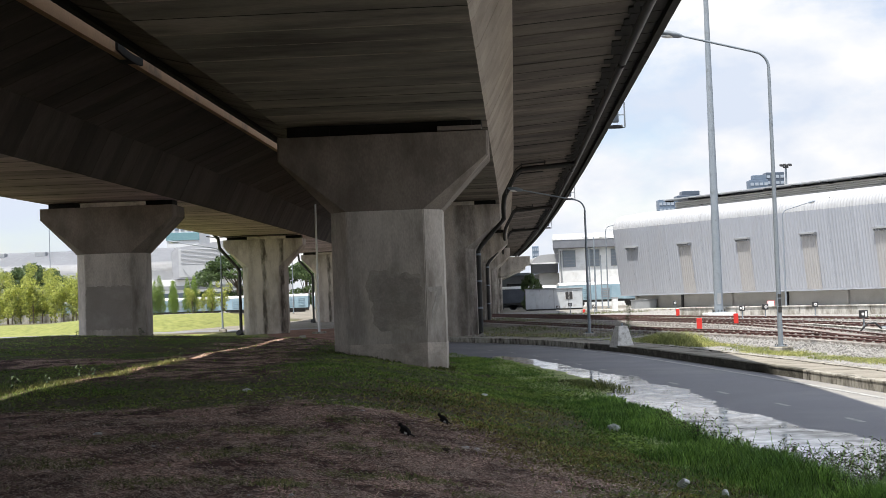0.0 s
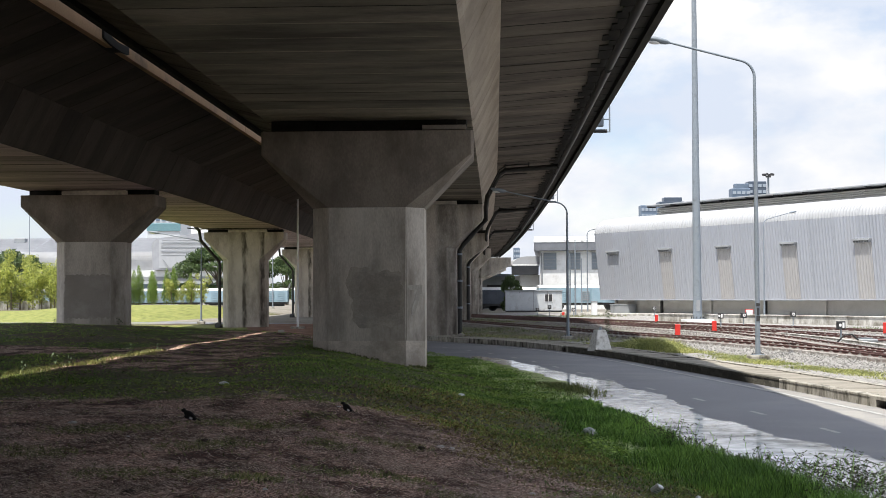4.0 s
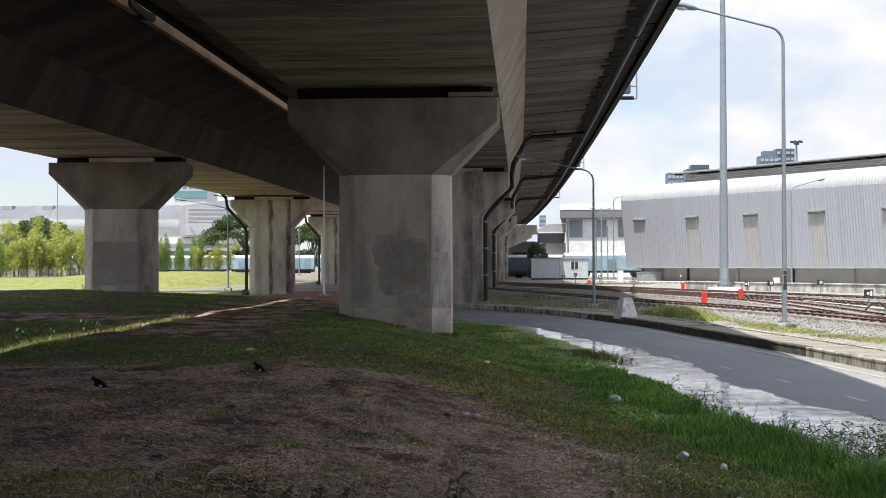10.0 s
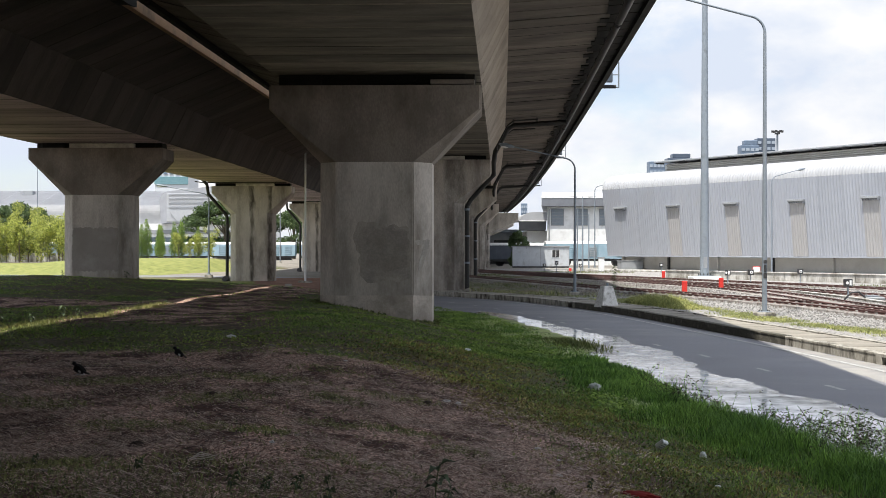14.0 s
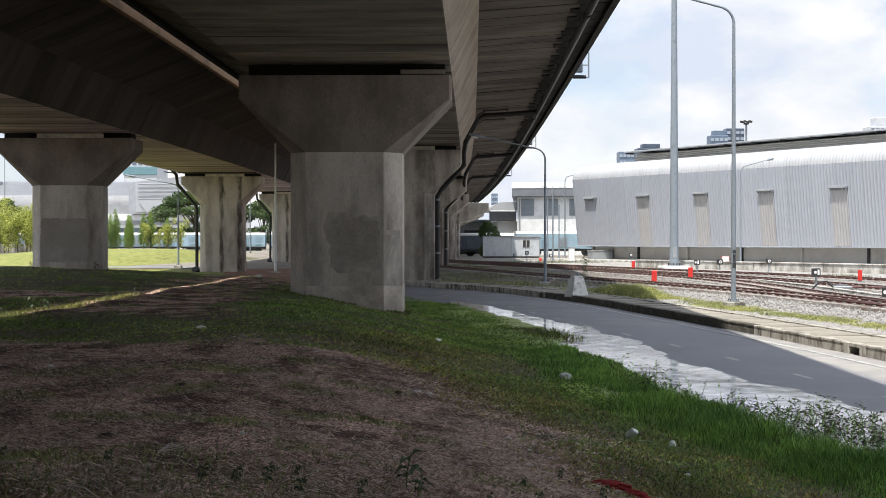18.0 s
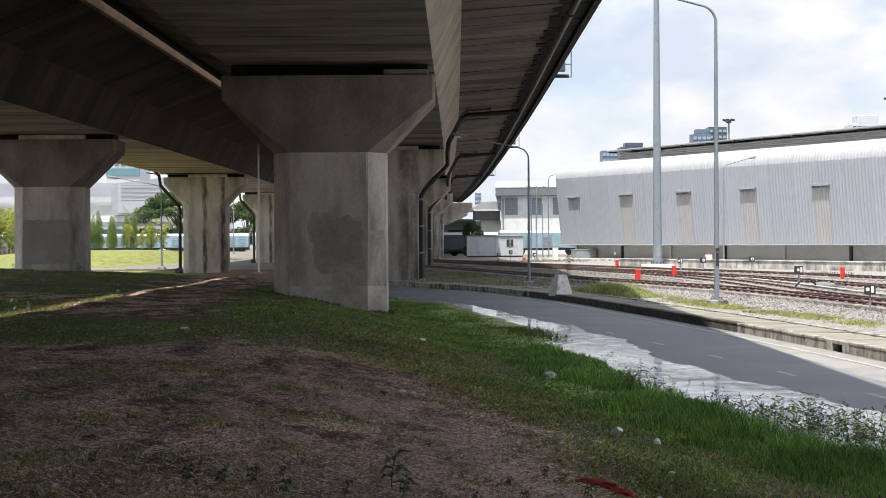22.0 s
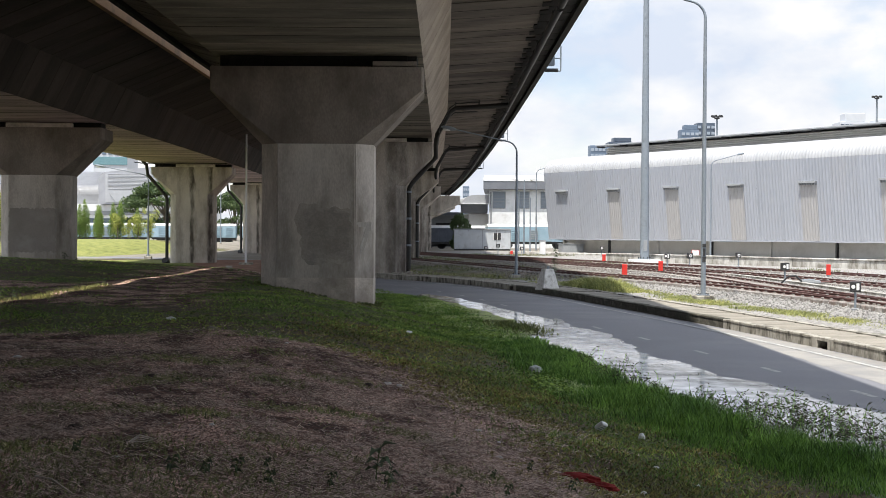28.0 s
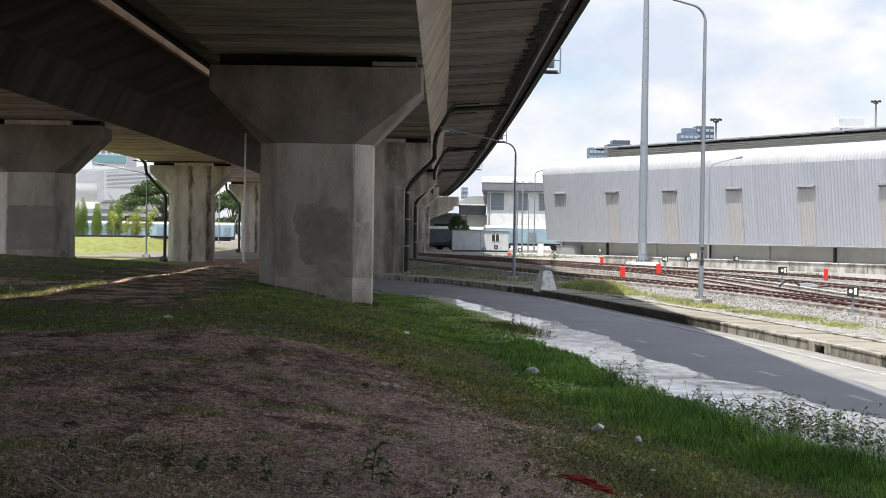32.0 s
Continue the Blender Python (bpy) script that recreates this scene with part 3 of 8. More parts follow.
def build_viaduct(name, fx, fz, y0, piers, left_half, right_half, label, tips, tops, web, slab, edge, under, lean=0.0):
    th = thing(name, pose(0, 0, 0), label, "viaduct")
    # box girder, span by span between the piers
    cuts = [y0] + list(piers)
    rnd = random.Random(7)
    for a, b in zip(cuts, cuts[1:]):
        st = stations(fx, fz, a + 0.03, b - 0.03, 1.3)
        rows = []
        for i, (o, r, d) in enumerate(st[:-1]):
            nxt = st[i + 1][0]
            lift = rnd.uniform(-0.006, 0.006)
            for f, up in ((0.0, 0.0), (0.955, 0.0), (0.965, 0.022), (0.985, 0.022)):
                p = o.lerp(nxt, f)
                rows.append((p + Vector((0, 0, lift + up)), r))
        rows.append((st[-1][0], st[-1][1]))
        prof = [(-2.77, 0.1), (-2.69, 0), (2.78, 0), (2.86, 0.1), (3.53, 1.45), (3.53, 1.75), (-3.53, 1.75), (-3.53, 1.45)]
        g = part("girder", dark_joints(two_tone(extrude_profile(prof, rows)), len(prof), 2, 1), [under, web, EDGE_DIRT_GAP_SHADE], th)
        board_tones(g, len(prof), int(a) + 200)
        rows2 = [(o, r) for o, r, d in st]
        for side, half, tip, top in ((1, right_half, tips[1], tops[1]), (-1, left_half, tips[0], tops[0])):
            rows3 = []
            for i, (o, r, d) in enumerate(st[:-1]):
                nxt = st[i + 1][0]
                lift = rnd.uniform(-0.008, 0.008)
                for f, up in ((0.0, 0.0), (0.95, 0.0), (0.96, 0.02), (0.99, 0.02)):
                    rows3.append((o.lerp(nxt, f) + Vector((0, 0, lift + up)), r))
            rows3.append((st[-1][0], st[-1][1]))
            ov = [(3.5 * side, 1.46), (half * side, tip + 0.16), (half * side, tip + 0.4), (3.5 * side, 1.98)]
            if side < 0:
                ov = ov[::-1]
            slabs = part("overhang", dark_joints(extrude_profile(ov, rows3), 4, 1, 0 if side > 0 else 2), [slab, EDGE_DIRT_GAP_SHADE if slab is SOFFIT else slab], th)
            board_tones(slabs, 4, int(a) + 300 + side)
            if side > 0 and slab is SOFFIT:
                # rough black ends of the boards step in and out along the edge
                bm = bmesh.new()
                slope = (tip + 0.16 - 1.46) / (half - 3.5)
                for i, (o, r, d) in enumerate(st[:-1]):
                    nxt = st[i + 1][0]
                    for f0, f1 in ((0.0, 0.45), (0.45, 0.95)):
                        c0 = half - rnd.uniform(0.75, 0.95) - (0.14 if f0 else 0.0)
                        quad = []
                        for f, c in ((f0, c0), (f1, c0 + 0.03), (f1, half - 0.04), (f0, half - 0.04)):
                            quad.append(o.lerp(nxt, f) + r * c + Vector((0, 0, 1.46 + (c - 3.5) * slope)))
                        hi = [bm.verts.new(q) for q in quad]
                        lo = [bm.verts.new(q - Vector((0, 0, 0.035))) for q in quad]
                        bm.faces.new(lo)
                        for e in range(4):
                            bm.faces.new((lo[e], lo[(e + 1) % 4], hi[(e + 1) % 4], hi[e]))
                bmesh.ops.recalc_face_normals(bm, faces=bm.faces[:])
                part("edge_shuttering", bm, EDGE_DIRT_GAP_SHADE, th, "black uneven board ends")
            w = side
            out = lean if side > 0 else 0.0
            pa = [((half - 0.02) * w, tip), ((half + 0.16) * w, tip), ((half + 0.16 + out) * w, top), ((half - 0.06 + out) * w, top), ((half - 0.02) * w, tip + 0.42)]
            if side < 0:
                pa = pa[::-1]
            part("parapet", extrude_profile(pa, rows2), edge, th)
        part("road_deck", extrude_profile([(-left_half + 0.05, tips[0] + 0.41), (-left_half + 0.05, tips[0] + 0.5), (0, 2.5), (right_half - 0.05, tips[1] + 0.5), (right_half - 0.05, tips[1] + 0.41), (0, 2.0)][::-1], rows2), ASPHALT, th)
    return th


MAIN_PIERS = (36.0, 66.4, 97.0, 128.0, 159.0, 190.0, 222.0)
LEFT_PIERS = (17.0, 56.0, 94.0, 137.0, 178.0, 220.0)
build_viaduct("road_viaduct", main_x, main_z, -90.0, MAIN_PIERS, 6.16, 7.02, "weathered concrete box girder road viaduct with board marks", (1.97, 1.56), (2.6, 3.45), WEB, SOFFIT, EDGE_DIRT_GAP_SHADE, SOFFIT_MID, 0.23)
# left deck: shade and lawn bounce are put into its concrete colours
left_deck = build_viaduct("road_viaduct", left_x, left_z, -90.0, LEFT_PIERS, 6.6, 6.13, "dark shaded concrete box girder viaduct beside the other", (1.6, 2.39), (2.6, 3.6), SOFFIT_SHADED, SOFFIT_SHADED, FASCIA, SOFFIT_BOUNCE_LIT)


def octagon(w, t, c):
    return [(-w + c, -t), (w - c, -t), (w, -t + c), (w, t - c), (w - c, t), (-w + c, t), (-w, t - c), (-w, -t + c)]


PALE_BEAM = mat("pale_bearing_concrete", (0.64, 0.60, 0.54), (0.76, 0.72, 0.65), 0.85, 2.0, 20, 0.1, c3=(0.36, 0.33, 0.29), amount3=0.3, scale3=1.5)


def build_pier(x, y, z0, ztop, heading, label, face=None, w=1.52, t=1.0, cap=2.83, lip=0.83, flare=1.33, beam=False, gap=0.19):
    th = thing("viaduct_pier", Matrix.Translation((x, y, z0)) @ Matrix.Rotation(-heading, 4, "Z"), label, "bridge pier", "piers of the viaducts")
    h = ztop - z0
    hc = h - lip - flare
    bm = bmesh.new()
    lv = [[bm.verts.new((a, b, zz)) for a, b in octagon(w, t, 0.46)] for zz in (-0.6, hc)]
    for i in range(8):
        bm.faces.new((lv[0][i], lv[0][(i + 1) % 8], lv[1][(i + 1) % 8], lv[1][i]))
    bm.faces.new(lv[1])
    bmesh.ops.bevel(bm, geom=[e for e in bm.edges if abs(e.verts[0].co.z - e.verts[1].co.z) > 1], offset=0.02, segments=2, affect="EDGES")
    part("column", bm, face or CONCRETE, th)
    bm = bmesh.new()
    rings = [octagon(w, t, 0.46), octagon(cap, t + 0.02, 0.05), octagon(cap, t + 0.02, 0.05)]
    lv = [[bm.verts.new((a, b, zz)) for a, b in ring] for ring, zz in zip(rings, (hc + 0.004, hc + flare, h - 0.04))]
    for lo, hi in zip(lv, lv[1:]):
        for i in range(8):
            bm.faces.new((lo[i], lo[(i + 1) % 8], hi[(i + 1) % 8], hi[i]))
    bm.faces.new(lv[-1])
    bm.faces.new(lv[0][::-1])
    bmesh.ops.bevel(bm, geom=[e for e in bm.edges if e.calc_face_angle(0) > 0.3], offset=0.015, segments=1, affect="EDGES")
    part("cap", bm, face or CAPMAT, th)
    # black bearings and an added block stand for the shaded gap over the cap
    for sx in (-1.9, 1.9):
        part("bearing", box(sx - 0.45, sx + 0.45, -0.5, 0.5, h - 0.044, h + gap + 0.03, 0.02), EDGE_DIRT_GAP_SHADE, th)
    part("gap_shade_block", box(-2.6, 2.6, -0.42, 0.42, h - 0.042, h + gap + 0.02, 0.02), EDGE_DIRT_GAP_SHADE, th)
    if beam:
        part("bearing_beam", box(-1.1, 1.55, -0.93, -0.6, h - 0.036, h + 0.15, 0.01), PALE_BEAM, th, "pale bearing beam on the cap")
    return th


def heading_of(fx, y):
    return math.atan2(float(fx(y + 1)) - float(fx(y - 1)), 2.0)


def streaked(name, centres, width, strength=0.9):
    """Pier concrete with black streaks of run-off water down it."""
    m = CONCRETE.copy()
    m.name = name
    nt = m.node_tree
    N, L = nt.nodes.new, nt.links.new
    b = nt.nodes["Principled BSDF"]
    base = b.inputs["Base Color"].links[0].from_socket
    co = N("ShaderNodeTexCoord")
    se = N("ShaderNodeSeparateXYZ")
    L(co.outputs["Object"], se.inputs[0])

    def noise_at(scale, stretch, detail):
        mp = N("ShaderNodeMapping")
        mp.inputs["Scale"].default_value = stretch
        n = N("ShaderNodeTexNoise")
        n.inputs["Scale"].default_value, n.inputs["Detail"].default_value, n.inputs["Roughness"].default_value = scale, detail, 0.7
        L(co.outputs["Object"], mp.inputs[0])
        L(mp.outputs[0], n.inputs["Vector"])
        return n.outputs[0]

    def math_of(op, a, c):
        q = N("ShaderNodeMath")
        q.operation = op
        for k, v in enumerate((a, c)):
            if isinstance(v, (int, float)):
                q.inputs[k].default_value = v
            else:
                L(v, q.inputs[k])
        return q.outputs[0]
    wav = math_of("MULTIPLY", math_of("SUBTRACT", noise_at(2.2, (1, 1, 0.3), 7), 0.5), 0.7)
    total = None
    for c in centres:
        d = math_of("ABSOLUTE", math_of("SUBTRACT", math_of("ADD", se.outputs[0], wav), c), 0)
        r = N("ShaderNodeMapRange")
        r.inputs[1].default_value, r.inputs[2].default_value = width * 0.35, width
        r.inputs[3].default_value, r.inputs[4].default_value = 1.0, 0.0
        L(d, r.inputs[0])
        total = r.outputs[0] if total is None else math_of("MAXIMUM", total, r.outputs[0])
    bl = N("ShaderNodeMapRange")
    bl.inputs[1].default_value, bl.inputs[2].default_value = 0.36, 0.56
    bl.inputs[3].default_value, bl.inputs[4].default_value = 0.35, 1.0
    L(noise_at(1.6, (1, 1, 0.5), 6), bl.inputs[0])
    fac = math_of("MULTIPLY", math_of("MULTIPLY", total, bl.outputs[0]), strength)
    mx = N("ShaderNodeMix")
    mx.data_type = "RGBA"
    L(fac, mx.inputs[0])
    L(base, mx.inputs[6])
    mx.inputs[7].default_value = (0.055, 0.046, 0.036, 1)
    L(mx.outputs[2], b.inputs["Base Color"])
    return m


STREAK_FAR = streaked("streaked_pier_concrete", (0.04, 1.28), 0.2)
STREAK_ROAD = streaked("damp_pier_concrete", (0.9, 1.35), 0.42, 0.62)
PIERS = []
# the far piers stand off the deck's middle where it bends
ASIDE = (0, 0, 0.35, 0.8, 1.55, 2.0, 2.4)
for i, y in enumerate(MAIN_PIERS):
    first, far = i == 0, i > 3
    low = 0.12 if first else 0.0
    p = build_pier(float(main_x(y)) + (0.04 if first else ASIDE[i]), y, 0.0 if first else min(0.0, height(float(main_x(y)), y)), float(main_z(y)) - 0.19 - low, heading_of(main_x, y),
                   "broad chamfered concrete pier with flared cap in turf" if first else "chamfered concrete pier with flared cap beside the road", face=None if first else STREAK_FAR if far else STREAK_ROAD, beam=not first,
                   w=1.475 if first else 1.52, cap=2.77 if first else 4.9 if far else 2.83, lip=0.66 if first else 1.0 if far else 0.83, flare=1.38 if first else 1.5 if far else 1.33, gap=0.19 + low)
    PIERS.append(p)
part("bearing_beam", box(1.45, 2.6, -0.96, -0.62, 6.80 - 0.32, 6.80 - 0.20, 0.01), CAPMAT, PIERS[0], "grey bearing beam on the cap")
for y in LEFT_PIERS:
    PIERS.append(build_pier(float(left_x(y)), y, 0.0, float(left_z(y)) - 0.19, heading_of(left_x, y), "shaded concrete pier with flared cap on the lawn", face=STREAK_FAR if y > 90 else None, lip=0.50, flare=1.46, beam=True, w=1.41 if y < 90 else 1.52, cap=2.77))

# ================= kerb, pavement, flood water =================
RND = random.Random(11)


def build_kerb():
    kerb = tagged(new("kerb"), "mossy weathered concrete kerb with drain openings", "kerb", kind="structure")
    rows = [r for r in KP if -4 < r[0].y < 84]
    stone = bmesh.new()
    box(-0.498, 0.498, 0.012, 0.20, -0.12, 0.165, 0.006, stone)
    box(-0.499, 0.499, 0.0, 0.20, 0.166, 0.22, 0.012, stone)
    me = bpy.data.meshes.new("kerb_stone")
    stone.to_mesh(me)
    stone.free()
    mossy = me.copy()
    drain = bpy.data.meshes.new("drain_stone")
    dm = bmesh.new()
    box(-0.495, -0.24, 0.0, 0.20, -0.12, 0.22, 0.012, dm)
    box(0.24, 0.495, 0.0, 0.20, -0.12, 0.22, 0.012, dm)
    box(-0.236, 0.236, 0.004, 0.20, 0.15, 0.216, 0.006, dm)
    dm.to_mesh(drain)
    dm.free()
    hole = bmesh.new()
    box(-0.24, 0.24, 0.19, 0.21, -0.1, 0.15, 0, hole)
    holes = bpy.data.meshes.new("drain_mouth")
    hole.to_mesh(holes)
    hole.free()
    k = 0
    for i in range(1, len(rows) - 2, 2):
        p, d, s = rows[i]
        m = Matrix.Translation(p + Vector((0, 0, RND.uniform(-0.005, 0.005)))) @ Matrix.Rotation(math.atan2(d.y, d.x) + RND.uniform(-0.004, 0.004), 4, "Z") @ Matrix.Rotation(math.pi, 4, "Z")
        # the stone's inner side faces the rails
        isdrain = abs(p.y - 24.8) < 0.5 or abs(p.y - 51.2) < 0.5
        ob = hang("kerb_stone", drain if isdrain else (mossy if 30 < p.y < 50 else me), MOSSY if 30 < p.y < 50 and not isdrain else KERBMAT, kerb, "" if not isdrain else "kerb stone with a dark drain mouth", m)
        if isdrain:
            hang("drain_mouth", holes, DARKMETAL, ob)
        k += 1
    pave = part("pavement", ribbon(rows, 0.2, 1.24, 0.17), MOSSY)
    tagged(pave, "narrow concrete slab pavement along the kerb", "pavement", kind="structure")
    sl = bmesh.new()
    box(-0.240, 0.240, 0.215, 1.22, 0.12, 0.205, 0.008, sl)
    sme = bpy.data.meshes.new("slab")
    sl.to_mesh(sme)
    sl.free()
    for i in range(len(rows) - 1):
        p, d, s = rows[i]
        if p.y > 70:
            break
        m = Matrix.Translation(p + Vector((0, 0, RND.uniform(-0.006, 0.006)))) @ Matrix.Rotation(math.atan2(d.y, d.x) + math.pi + RND.uniform(-0.012, 0.012), 4, "Z") @ Matrix.Rotation(RND.uniform(-0.01, 0.01), 4, "X")
        hang("slab", sme, SLABMAT, pave, "", m)
    edge = part("edging", extrude_profile([(1.25, 0.05), (1.42, 0.05), (1.42, 0.225), (1.25, 0.225)][::-1], [(p, s) for p, d, s in rows]), KERBMAT, pave, "cracked concrete edging strip")


build_kerb()


def water_material():
    m = bpy.data.materials.new("flood_water")
    m.use_nodes = True
    nt = m.node_tree
    N, L = nt.nodes.new, nt.links.new
    b = nt.nodes["Principled BSDF"]
    co = N("ShaderNodeTexCoord")
    n = N("ShaderNodeTexNoise")
    n.inputs["Scale"].default_value, n.inputs["Detail"].default_value = 2.2, 6
    L(co.outputs["Object"], n.inputs["Vector"])
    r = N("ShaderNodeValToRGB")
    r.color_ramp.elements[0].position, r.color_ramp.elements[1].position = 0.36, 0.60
    # near-white base colour paints in part of the white sky's reflection
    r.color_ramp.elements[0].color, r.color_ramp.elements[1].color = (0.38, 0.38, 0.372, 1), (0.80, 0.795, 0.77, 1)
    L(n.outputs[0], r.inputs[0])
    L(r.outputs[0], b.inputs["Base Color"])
    b.inputs["IOR"].default_value = 1.6
    rr = N("ShaderNodeMapRange")
    rr.inputs[1].default_value, rr.inputs[2].default_value = 0.5, 0.68
    rr.inputs[3].default_value, rr.inputs[4].default_value = 0.04, 0.2
    L(n.outputs[0], rr.inputs[0])
    L(rr.outputs[0], b.inputs["Roughness"])
    w = N("ShaderNodeTexNoise")
    w.inputs["Scale"].default_value, w.inputs["Detail"].default_value = 9, 3
    L(co.outputs["Object"], w.inputs["Vector"])
    bp = N("ShaderNodeBump")
    bp.inputs["Strength"].default_value, bp.inputs["Distance"].default_value = 0.03, 0.01
    L(w.outputs[0], bp.inputs["Height"])
    L(bp.outputs[0], b.inputs["Normal"])
    return m


WATER = water_material()
ALGAE = mat("algae_film", (0.238, 0.310, 0.085), (0.432, 0.506, 0.180), 0.5, 1.6, 46, 0.08, c3=(0.108, 0.138, 0.045), amount3=0.4, scale3=1.4)


def sheet(name, left, right, y0, y1, z, material, label, category, ragged=0.16, parent=None, step=0.12):
    """A flat sheet between two wavering edges, each a smooth table of (y, x)."""
    ys = np.arange(y0, y1 + step, step)

    def rag(y, k):
        return ragged * (0.6 * np.sin(1.7 * y + k) + 0.45 * np.sin(4.1 * y + 2 * k) + 0.3 * np.sin(9.3 * y + 3 * k) + 0.2 * np.sin(17 * y + k))
    xl = glide(left, ys) + rag(ys, 1.0) * 0.5
    xr = glide(right, ys) + rag(ys, 2.3)
    close = np.minimum(1, np.minimum(ys - y0, y1 - ys) / 1.2 + 0.02)
    mid = (xl + xr) / 2
    xl, xr = mid + (xl - mid) * close, mid + (xr - mid) * close
    n = 5
    v, f = [], []
    for i, y in enumerate(ys):
        for k in range(n):
            v.append((xl[i] + (xr[i] - xl[i]) * k / (n - 1), y, z))
        if i:
            for k in range(n - 1):
                a = (i - 1) * n + k
                f.append((a, a + 1, a + n + 1, a + n))
    ob = hang(name, mesh_from(name, v, f), material, parent)
    if label and not parent:
        tagged(ob, label, category, kind="structure")
    return ob


PUD_L = ((4, 6.2), (11, 5.0), (13, 4.5), (17, 3.7), (22, 3.45), (28, 3.2), (34, 2.6), (39, 2.15), (44, 1.8), (47.5, 1.9))
PUD_R = ((4, 7.4), (12, 6.9), (15.7, 6.3), (17.6, 5.85), (19.2, 5.75), (20.2, 5.45), (21.8, 5.3), (24, 5.05), (26.2, 5.15), (28.2, 5.25), (30.5, 4.9), (32.6, 4.85), (36, 4.2), (39.2, 3.8), (43, 3.25), (45.5, 2.75), (47.5, 2.1))
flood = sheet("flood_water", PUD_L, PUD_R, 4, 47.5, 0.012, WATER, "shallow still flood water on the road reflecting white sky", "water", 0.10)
pool = sheet("algae_film", ((16.6, 2.5), (18, 2.35), (19.8, 2.3)), ((16.6, 3.2), (18, 3.35), (19.8, 3.1)), 16.6, 19.8, 0.062, ALGAE, "pale green algae film on a small pool", "water", 0.08)
# pale sheet puts the sunlit stretch of road along the kerb into colour
SUNLIT_FILM = mat("sunlit_road_film", (0.25, 0.245, 0.235), (0.33, 0.32, 0.30), 0.9, 1.2, 60, 0.1, c3=(0.22, 0.22, 0.225), amount3=0.4, scale3=1.0)
silt = sheet("sunlit_road_film", ((10, 7.4), (16, 7.5), (22, 7.55), (27, 7.75), (31, 7.8)), ((10, 9.18), (14, 9.12), (22, 8.82), (26, 8.57), (31, 8.17)), 10, 31, 0.003, SUNLIT_FILM, "thin pale film standing for sunlight on the road along the kerb", "silt", 0.06)
EARTH = mat("dried_red_mud", (0.128, 0.055, 0.032), (0.255, 0.120, 0.074), 0.95, 1.1, 30, 0.2, c3=(0.360, 0.208, 0.138), amount3=0.4, scale3=0.8)
mud = sheet("earth_spread", ((60, -5.6), (70, -8.4), (78, -9.9), (90, -11.2), (104, -14.0)), ((60, -1.2), (70, -1.6), (78, -2.0), (90, -2.6), (104, -5.2)), 60, 104, 0.014, EARTH, "dried reddish mud spread over the crossing road", "earth", 0.3)
FILM_L = ((26.5, 2.5), (33, 1.8), (38, 1.5), (44.6, 1.6))
shallow = sheet("algae_film", FILM_L, ((26.5, 3.2), (29, 3.65), (31.5, 3.7), (35, 3.45), (39.5, 2.9), (44.6, 2.2)), 26.5, 44.6, 0.02, ALGAE, "pale green algae film on still shallow water", "water", 0.1)

# ================= rail tracks =================
TRACKS = (
    ((13.75, -6), (13.75, 12), (13.75, 26), (13.4, 36), (12.35, 46), (10.0, 56.6), (8.4, 63.2), (3.9, 86), (-3.5, 118)),
    ((13.75, 24), (13.6, 33), (13.75, 42), (14.35, 53), (14.1, 63), (12.3, 74), (9.3, 88.6), (4.8, 108), (-1, 130)),
    ((18.6, -6), (18.6, 24), (18.2, 44), (16.6, 62), (13.2, 78), (9.4, 94), (3, 118), (-3, 138)),
    ((23.6, -6), (23.4, 30), (22.2, 55), (19.5, 69), (15.4, 82), (10.5, 99), (4, 122), (-2, 144)),
)


def spline(P, step):
    P = [Vector((x, y, 0)) for x, y in P]
    out = []
    for i in range(len(P) - 1):
        a, b, c, d = P[max(0, i - 1)], P[i], P[i + 1], P[min(len(P) - 1, i + 2)]
        n = max(2, int((c - b).length / 0.1))
        for k in range(n):
            t = k / n
            out.append(0.5 * ((2 * b) + (c - a) * t + (2 * a - 5 * b + 4 * c - d) * t * t + (3 * b - a - 3 * c + d) * t ** 3))
    res, acc, last = [out[0]], 0.0, out[0]
    for p in out[1:]:
        acc += (p - last).length
        last = p
        if acc >= step:
            res.append(p)
            acc = 0
    rows = []
    for i, p in enumerate(res):
        d = (res[min(i + 1, len(res) - 1)] - res[max(i - 1, 0)]).normalized()
        rows.append((p, d, Vector((d.y, -d.x, 0))))
    return rows


RAIL_PROFILE = [(-0.045, 0), (0.045, 0), (0.045, 0.008), (0.009, 0.014), (0.009, 0.050), (0.028, 0.054), (0.028, 0.076), (-0.028, 0.076), (-0.028, 0.054), (-0.009, 0.050), (-0.009, 0.014), (-0.045, 0.008)]
BED = 0.36


def build_tracks():
    sb = bmesh.new()
    box(-0.95, 0.95, -0.12, 0.12, -0.12, 0.03, 0.02, sb)
    for sx in (-0.53, 0.53):
        for dx in (-0.09, 0.09):
            box(sx + dx - 0.03, sx + dx + 0.03, -0.05, 0.05, 0.025, 0.07, 0.008, sb)
    sme = bpy.data.meshes.new("sleeper")
    sb.to_mesh(sme)
    sb.free()
    for k, T in enumerate(TRACKS):
        th = thing("railway_track", pose(0, 0, BED), "rust-brown metre-gauge rails on concrete sleepers in ballast", "railway track", "tracks of the yard")
        rows = spline(T, 0.6)
        for off in (-0.53, 0.53):
            part("rail", extrude_profile(RAIL_PROFILE, [(p + Vector((0, 0, 0.03)), s) for p, d, s in [(a + c * off, b, c) for a, b, c in rows]]), RUST, th)
        n = 0
        for p, d, s in rows:
            if 24 < p.y < 96 and n < 100:
                hang("sleeper", sme, SLEEPERMAT, th, "", Matrix.Translation(p) @ Matrix.Rotation(math.atan2(s.y, s.x), 4, "Z"))
                n += 1


build_tracks()


